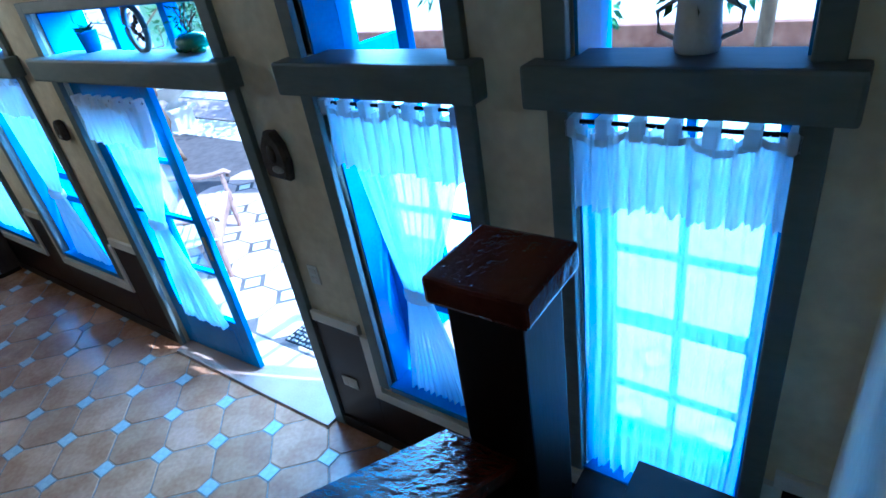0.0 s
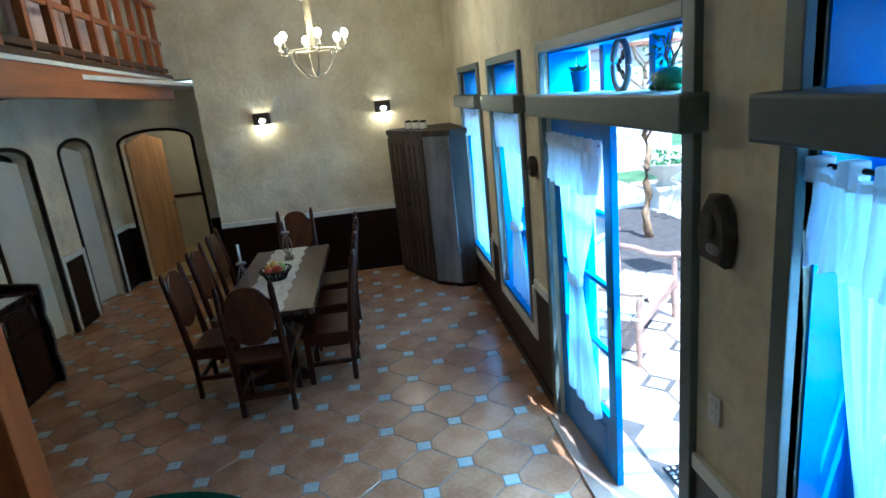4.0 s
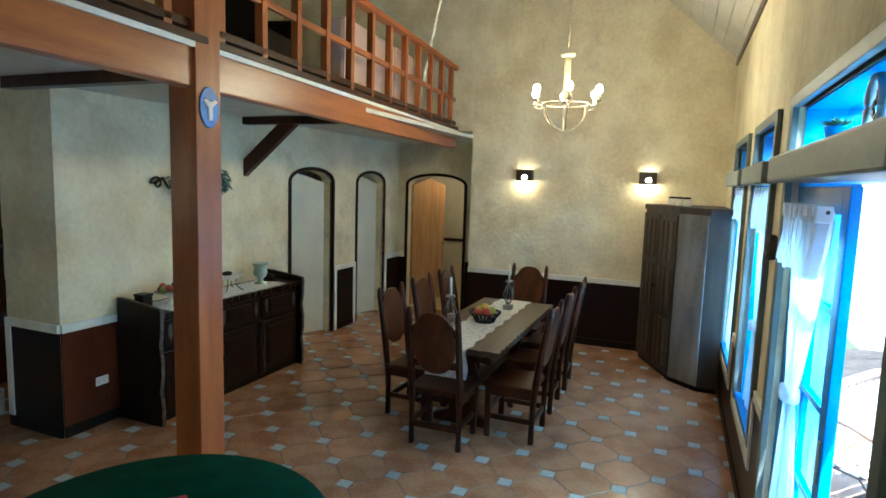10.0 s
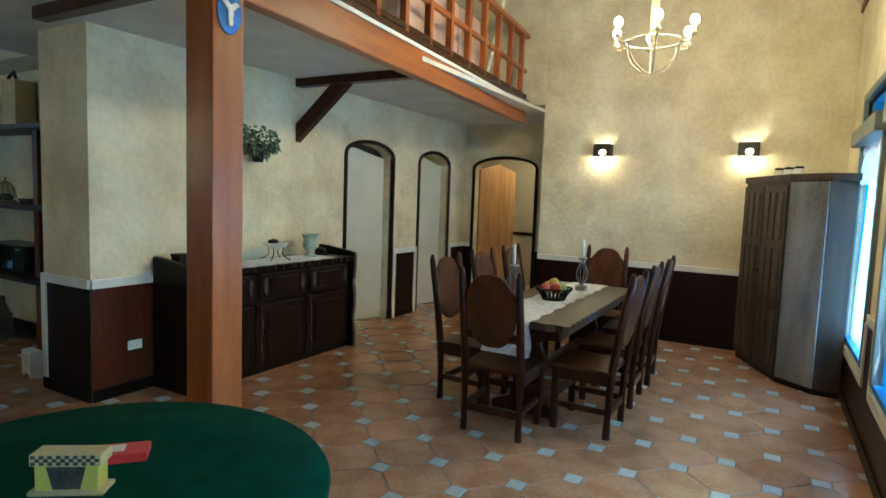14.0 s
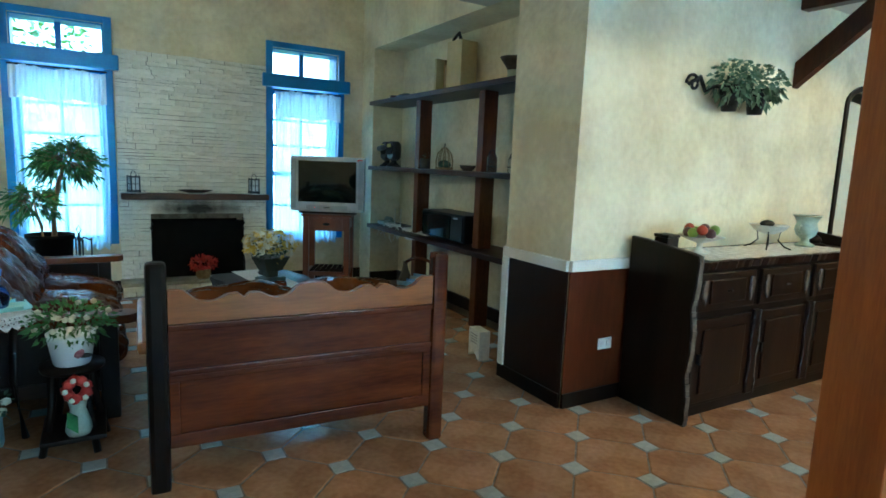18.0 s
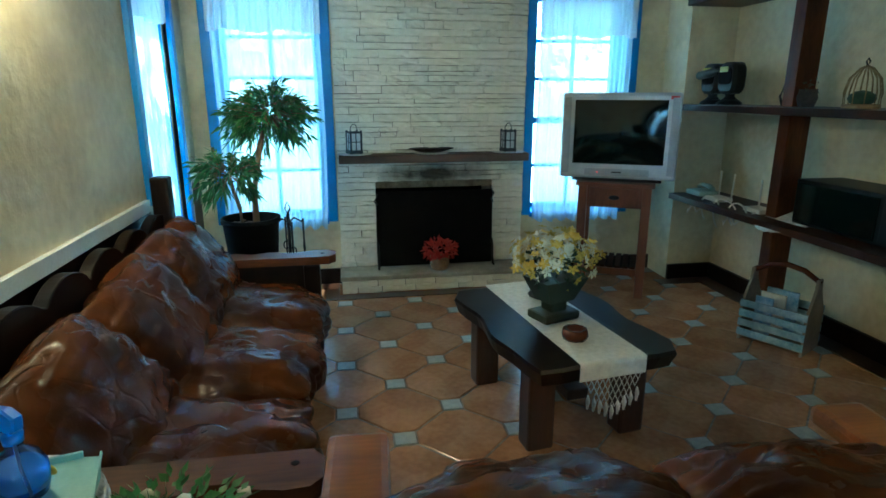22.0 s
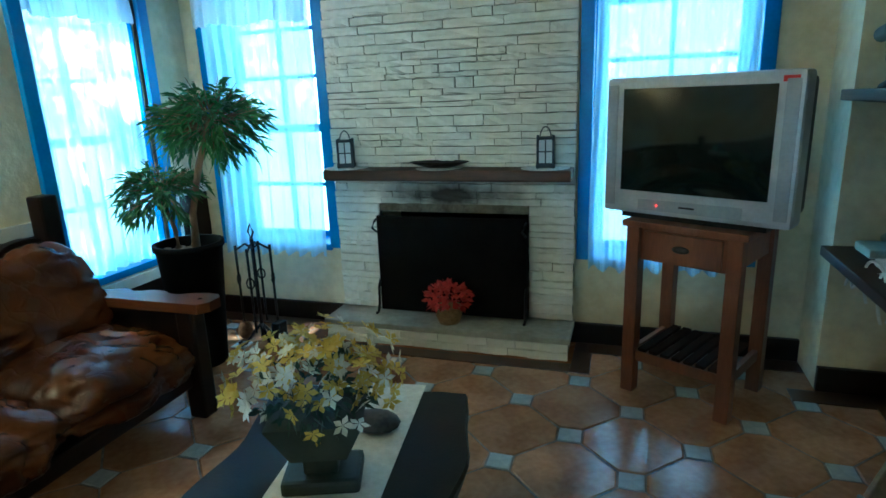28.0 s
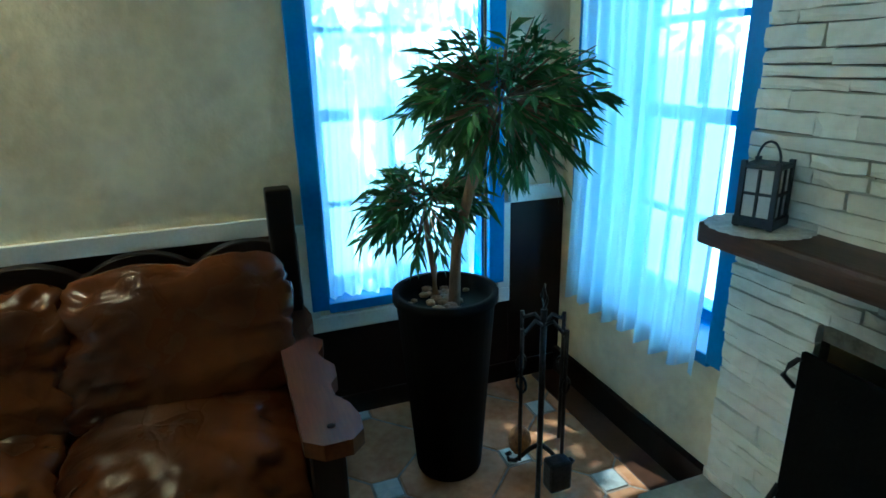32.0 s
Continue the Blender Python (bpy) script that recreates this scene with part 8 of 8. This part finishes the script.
for k in range(9):
    t = 2 * math.pi * k / 9
    part("petal", ball(0.028, (0.04 * math.cos(t), 0.02 + 0.012 * (k % 2), 0.22 + 0.045 * math.sin(t)), (1, 0.6, 1), None, 1), RED_FLOWER, fg)
for k in range(5):
    part("bud", ball(0.014, (0.045 * math.cos(1.3 * k), 0.045, 0.22 + 0.05 * math.sin(1.3 * k)), (1, 1, 1), None, 1), WHITE_FLOWER, fg)

# ---- outside the windows ----
bench = thing("garden_bench", pose(-3.64, 3.65, -0.03, 0, 0, -42), "weathered slatted wooden garden bench with curved arms on the porch", "bench")
for k in range(7):
    part("seat_slat", boxes((-0.60, -0.07 + 0.075 * k, 0.42 - 0.012 * math.sin(math.pi * k / 6), 0.60, -0.01 + 0.075 * k, 0.44 - 0.012 * math.sin(math.pi * k / 6)), bevel=0.006), BENCH_WHITE, bench)
for k in range(11):
    part("back_slat", boxes((-0.53 + 0.1 * k, -0.115, 0.50, -0.47 + 0.1 * k, -0.095, 0.86), bevel=0.004), BENCH_WHITE, bench)
part("top_rail", tube([(-0.60, -0.12, 0.86), (-0.3, -0.12, 0.89), (0.0, -0.12, 0.91), (0.3, -0.12, 0.89), (0.60, -0.12, 0.86)], 0.028, 8), BENCH_ROSE, bench)
part("front_apron", boxes((-0.56, 0.42, 0.34, 0.56, 0.45, 0.42), bevel=0.006), BENCH_ROSE, bench)
part("back_apron", boxes((-0.56, -0.12, 0.36, 0.56, -0.09, 0.50), bevel=0.006), BENCH_ROSE, bench)
for x in (-0.56, 0.56):
    part("front_leg", lathe([(0.014, 0.0), (0.024, 0.02), (0.018, 0.06), (0.027, 0.16), (0.033, 0.26), (0.024, 0.30), (0.034, 0.33), (0.034, 0.43), (0.022, 0.46), (0.030, 0.53), (0.022, 0.60), (0.030, 0.63)], 12, at=(x, 0.43, 0)), BENCH_ROSE, bench)
    part("back_leg", tube([(x, -0.18, 0), (x, -0.11, 0.42), (x, -0.13, 0.87)], 0.026, 8), BENCH_ROSE, bench)
    part("armrest", tube([(x, -0.12, 0.70), (x, 0.05, 0.69), (x, 0.22, 0.645), (x, 0.36, 0.64), (x, 0.47, 0.66), (x, 0.51, 0.63), (x, 0.49, 0.595)], 0.029, 8), BENCH_ROSE, bench)
urn = thing("garden_urn", pose(-8.14, 6.51, -0.1), "pale stone garden urn on a square pedestal with plants", "urn")
part("pedestal", boxes((-0.26, -0.26, 0.0, 0.26, 0.26, 0.10), (-0.19, -0.19, 0.10, 0.19, 0.19, 0.42), (-0.25, -0.25, 0.42, 0.25, 0.25, 0.48), bevel=0.012), GRAVEL, urn)
part("bowl", lathe([(0.16, 0.48), (0.09, 0.56), (0.12, 0.62), (0.32, 0.74), (0.40, 0.86), (0.42, 0.88), (0.36, 0.86), (0.0001, 0.83)], 24), GRAVEL, urn)
bm = bmesh.new()
leafy(bm, cloud(140, (0, 0, 0.94), (0.30, 0.30, 0.12), random.Random(15)), 0.10, 0.04, random.Random(16), 0.3)
part("plants", bm, LEAF, urn)
mat_ = thing("door_mat", pose((DOOR[0] + DOOR[1]) / 2 + 0.25, WY + 0.66, -0.03), "dark pebbled rubber door mat", "mat")
bm = boxes((-0.40, -0.25, 0, 0.40, 0.25, 0.012), bevel=0.004)
part("mat", bm, BLACK, mat_)
rp = random.Random(4)
bm = bmesh.new()
for i in range(19):
    for j in range(12):
        ball(0.019, (-0.37 + 0.041 * i + rp.uniform(-0.006, 0.006), -0.225 + 0.041 * j + rp.uniform(-0.006, 0.006), 0.012), (1, rp.uniform(0.7, 1), 0.35), bm, 1)
tagged(part("pebbles", bm, RELIEF_LIGHT, mat_), kind="stuff")
PAVER = mesh_of("paver", lathe([(0.262, -0.012), (0.262, -0.002), (0.256, 0.0)], 8), PORCH)
PAVER_INSET = mesh_of("paver_inset", boxes((-0.068, -0.068, -0.012, 0.068, 0.068, 0.0), bevel=0.003), GRAVEL)
porch_tiles = bpy.data.objects["porch"]
for i in range(14):
    for j in range(6):
        x, y = -4.9 + 0.5 * i, WY + 0.62 + 0.5 * j
        for mesh, m in ((PAVER, pose(x, y, -0.024, 0, 0, 22.5)), (PAVER_INSET, pose(x + 0.25, y + 0.25, -0.024, 0, 0, 45))):
            ob = new("paver" if mesh is PAVER else "paver_inset", mesh)
            ob.parent = porch_tiles
            ob.matrix_world = m


def garden_tree(x, y, high, seed, mat):
    r5 = random.Random(seed)
    t = thing("garden_tree", pose(x, y, -0.1), "leafy green garden tree in sunlight", "tree", "garden trees")
    part("trunk", tube([(0, 0, 0), (0.05, 0.03, high * 0.3), (-0.03, 0.0, high * 0.6), (0.0, 0.0, high * 0.85)], [0.11, 0.09, 0.06, 0.02], 8), BARK, t)
    bm = bmesh.new()
    for k in range(6):
        a = 1.05 * k
        tube([(0, 0, high * (0.35 + 0.06 * k)), (0.5 * math.cos(a), 0.5 * math.sin(a), high * (0.5 + 0.06 * k)), (0.95 * math.cos(a), 0.95 * math.sin(a), high * (0.58 + 0.06 * k))], [0.05, 0.03, 0.01], 6, bm)
    part("limbs", bm, BARK, t)
    bm = bmesh.new()
    for k in range(16):
        c = (r5.uniform(-1, 1), r5.uniform(-1, 1), high * r5.uniform(0.35, 0.95))
        leafy(bm, cloud(130, c, (0.65, 0.65, 0.45), r5), 0.16, 0.07, r5, 0.3)
    part("crown", bm, mat, t)


for k, (x, y, h) in enumerate(((-9.5, 9.0, 4.2), (-6.8, 8.2, 3.6), (-4.4, 9.6, 4.6), (-2.2, 8.8, 3.8), (0.4, 9.8, 4.4), (2.6, 8.6, 3.8), (4.6, 9.4, 4.5), (7.0, 8.0, 4.0))):
    garden_tree(x, y, h, 60 + k, LEAF)
# The tree at LX + 1.6 is added, unseen, to dapple sun entering window_7.
for k, (x, y, h) in enumerate(((0.4, FY - 3.2, 3.2), (-1.8, FY - 3.6, 3.6), (2.6, FY - 3.4, 3.4), (LX + 1.6, -5.05, 5.0), (LX + 3.2, -7.4, 3.2))):
    garden_tree(x, y, h, 80 + k, LEAF)
hedge = setting("garden_path", boxes((-11, WY + 4.4, -0.10, 9, WY + 5.3, -0.07)), PORCH, "pale stone garden path", "pavement")
setting("gravel_bed", boxes((-12.4, WY + 2.0, -0.16, -8.6, WY + 4.38, -0.088), (-8.58, WY + 3.62, -0.16, -5.4, WY + 4.38, -0.088)), GRAVEL, "pale gravel bed round the urn", "pavement")
shed = thing("garden_shed", pose(-12.6, 6.6, -0.1, 0, 0, 90), "whitewashed boarded garden shed in full sun", "shed", kind="structure")
for k in range(14):
    part("board", boxes((-2.4, -0.02 - 0.006 * (k % 2), 0.21 * k, 2.4, 0.06, 0.21 * k + 0.20), bevel=0.006), SHED_WHITE, shed)
part("roof", boxes((-2.7, -0.3, 2.95, 2.7, 1.8, 3.05), bevel=0.01), BRICK, shed)
part("side_wall", boxes((-2.4, 0.062, 0.0, 2.4, 1.6, 2.94)), SHED_WHITE, shed)
vine = thing("bare_tree", pose(-6.6, 5.45, -0.1), "thin twisted bare tree before the white shed", "tree")
rv = random.Random(31)
part("trunk", tube([(0.05 * math.sin(1.7 * k), 0.05 * math.cos(2.1 * k), 0.22 * k) for k in range(12)], [0.07 - 0.004 * k for k in range(12)], 8), BARK, vine)
for k in range(12):
    a, z = 2.4 * k, 1.5 + 0.09 * k
    part("limb", tube([(0, 0, z), (0.22 * math.cos(a), 0.22 * math.sin(a), z + 0.2), (0.5 * math.cos(a + 0.3), 0.5 * math.sin(a + 0.3), z + 0.32 + rv.uniform(-0.1, 0.2)), (0.75 * math.cos(a), 0.75 * math.sin(a), z + 0.5)], [0.022, 0.016, 0.010, 0.004], 5), BARK, vine)
bm = bmesh.new()
leafy(bm, cloud(90, (0, 0, 2.2), (0.7, 0.7, 0.5), rv), 0.08, 0.035, rv, 0.3)
part("leaves", bm, LEAF, vine)
gw = thing("garden_wall", pose(-3.0, WY + 9.5, -0.1), "low sunlit orange-brown garden wall", "wall", kind="structure")
part("wall", boxes((-12, -0.1, 0, 14, 0.1, 0.40), bevel=0.01), BRICK, gw)
pillar = thing("brick_pillar", pose(-4.05, WY + 2.6, -0.03), "rough brick porch pillar", "pillar", kind="structure")
rb = random.Random(9)
for k in range(34):
    part("brick", boxes((-0.16 + rb.uniform(-0.01, 0.01), -0.16, 0.075 * k, 0.16 + rb.uniform(-0.01, 0.01), 0.16, 0.075 * k + 0.066), bevel=0.006), BRICK, pillar)

# ---- lamps ----
for k in range(6):
    t = radians(60 * k + 15)
    bulb_light(CH[0] + 0.30 * math.cos(t), CH[1] + 0.30 * math.sin(t), CHZ + 0.27, 3.0)
for y in SCONCES:
    bulb_light(SX + 0.06, y, SCONCE_Z - 0.09, 1.3)
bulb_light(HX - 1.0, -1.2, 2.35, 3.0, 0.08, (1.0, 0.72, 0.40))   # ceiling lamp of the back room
bulb_light(LX - 0.08, LIVING_SCONCE[0], LIVING_SCONCE[1] - 0.09, 4.2)
for w in LIVING.values():
    added_daylight("added_daylight", pose(mid(w), FY - 0.34, (L_SILL + L_HEAD) / 2, 90, 0, 0), 0.74, 1.66, 2.6)
added_daylight("added_daylight", pose(LX + 0.34, mid(EAST), (L_SILL + L_HEAD) / 2, 90, 0, 90), 0.70, 1.66, 1.5)
for w, watts in ((W1, 12), (W4, 7)):
    added_daylight("added_daylight", pose(mid(w), WY + 0.34, (SILL + HEAD) / 2, -90, 0, 0), w[1] - w[0], 1.56, watts)
for w, watts in ((W2, 5), (W3, 7)):
    added_daylight("added_daylight", pose(mid(w), WY + 0.34, 1.70, -90, 0, 0), w[1] - w[0], 0.84, watts)
# Unseen lamp added above the porch door to brighten the dining floor and walls.
added_daylight("added_daylight", look((mid(DOOR), WY + 0.95, 3.05), (mid(DOOR) - 0.2, 0.4, 0.2)), 1.7, 0.8, 105)

# ---- floor ----
floor = setting("floor", boxes((HX - 0.3, FY - 0.3, -0.12, KX + 0.2, WY + 0.02, -0.004)), GROUT, "floor of octagonal terracotta tiles with small pale inserts", "floor")
g = 0.004


def slab(outline, top, drop, inset=0.004):
    """A thin tile with a worn edge."""
    bm = bmesh.new()
    a = [bm.verts.new((x * 0.97, y * 0.97, top)) for x, y in outline]
    b = [bm.verts.new((x, y, top - inset)) for x, y in outline]
    c = [bm.verts.new((x, y, top - drop)) for x, y in outline]
    n = len(outline)
    bm.faces.new(a)
    for k in range(n):
        bm.faces.new((b[k], b[(k + 1) % n], a[(k + 1) % n], a[k]))
        bm.faces.new((c[k], c[(k + 1) % n], b[(k + 1) % n], b[k]))
    return bm


q, r = 0.20 - g, 0.05 - g * 0.4
octagon = mesh_of("tile", slab([(q, -r), (q, r), (r, q), (-r, q), (-q, r), (-q, -r), (-r, -q), (r, -q)], 0.0, 0.012), TILE)
s = 0.05 - g
square = mesh_of("insert", slab([(s, -s), (s, s), (-s, s), (-s, -s)], 0.001, 0.012, 0.003), DOT)
rest = {"tile": bmesh.new(), "insert": bmesh.new()}
count = {"tile": 0, "insert": 0}
spots = []
for i in range(-24, 20):
    for j in range(-32, 8):
        x, y = X0 + HALF * i, Y0 + HALF * j
        if HX < x < KX and FY - 0.1 < y < WY + 0.05:
            spots.append((abs(x + 1.4) + 0.6 * abs(y - 0.2) if y > -2.2 else abs(x + 0.6) + abs(y + 4.2) * 0.7, "insert" if (i + j) % 2 == 0 else "tile", x, y))
spots.sort()
rnd = random.Random(5)
for _, kind, x, y in spots:
    m = pose(x, y, rnd.uniform(-0.0008, 0.0008), rnd.uniform(-0.15, 0.15), rnd.uniform(-0.15, 0.15), rnd.choice((0, 90, 180, 270)))
    data = octagon if kind == "tile" else square
    if count[kind] < 290:
        ob = new(kind, data)
        ob.parent = floor
        ob.matrix_world = m
        count[kind] += 1
    else:
        bm = rest[kind]
        start = len(bm.verts)
        bm.from_mesh(data)
        bm.verts.ensure_lookup_table()
        bmesh.ops.transform(bm, matrix=m, verts=bm.verts[start:])
for kind, label in (("tile", "further terracotta tiles"), ("insert", "further pale inserts")):
    ob = part("further_" + kind + "s", rest[kind], TILE if kind == "tile" else DOT, floor, label)
    tagged(ob, kind="stuff")
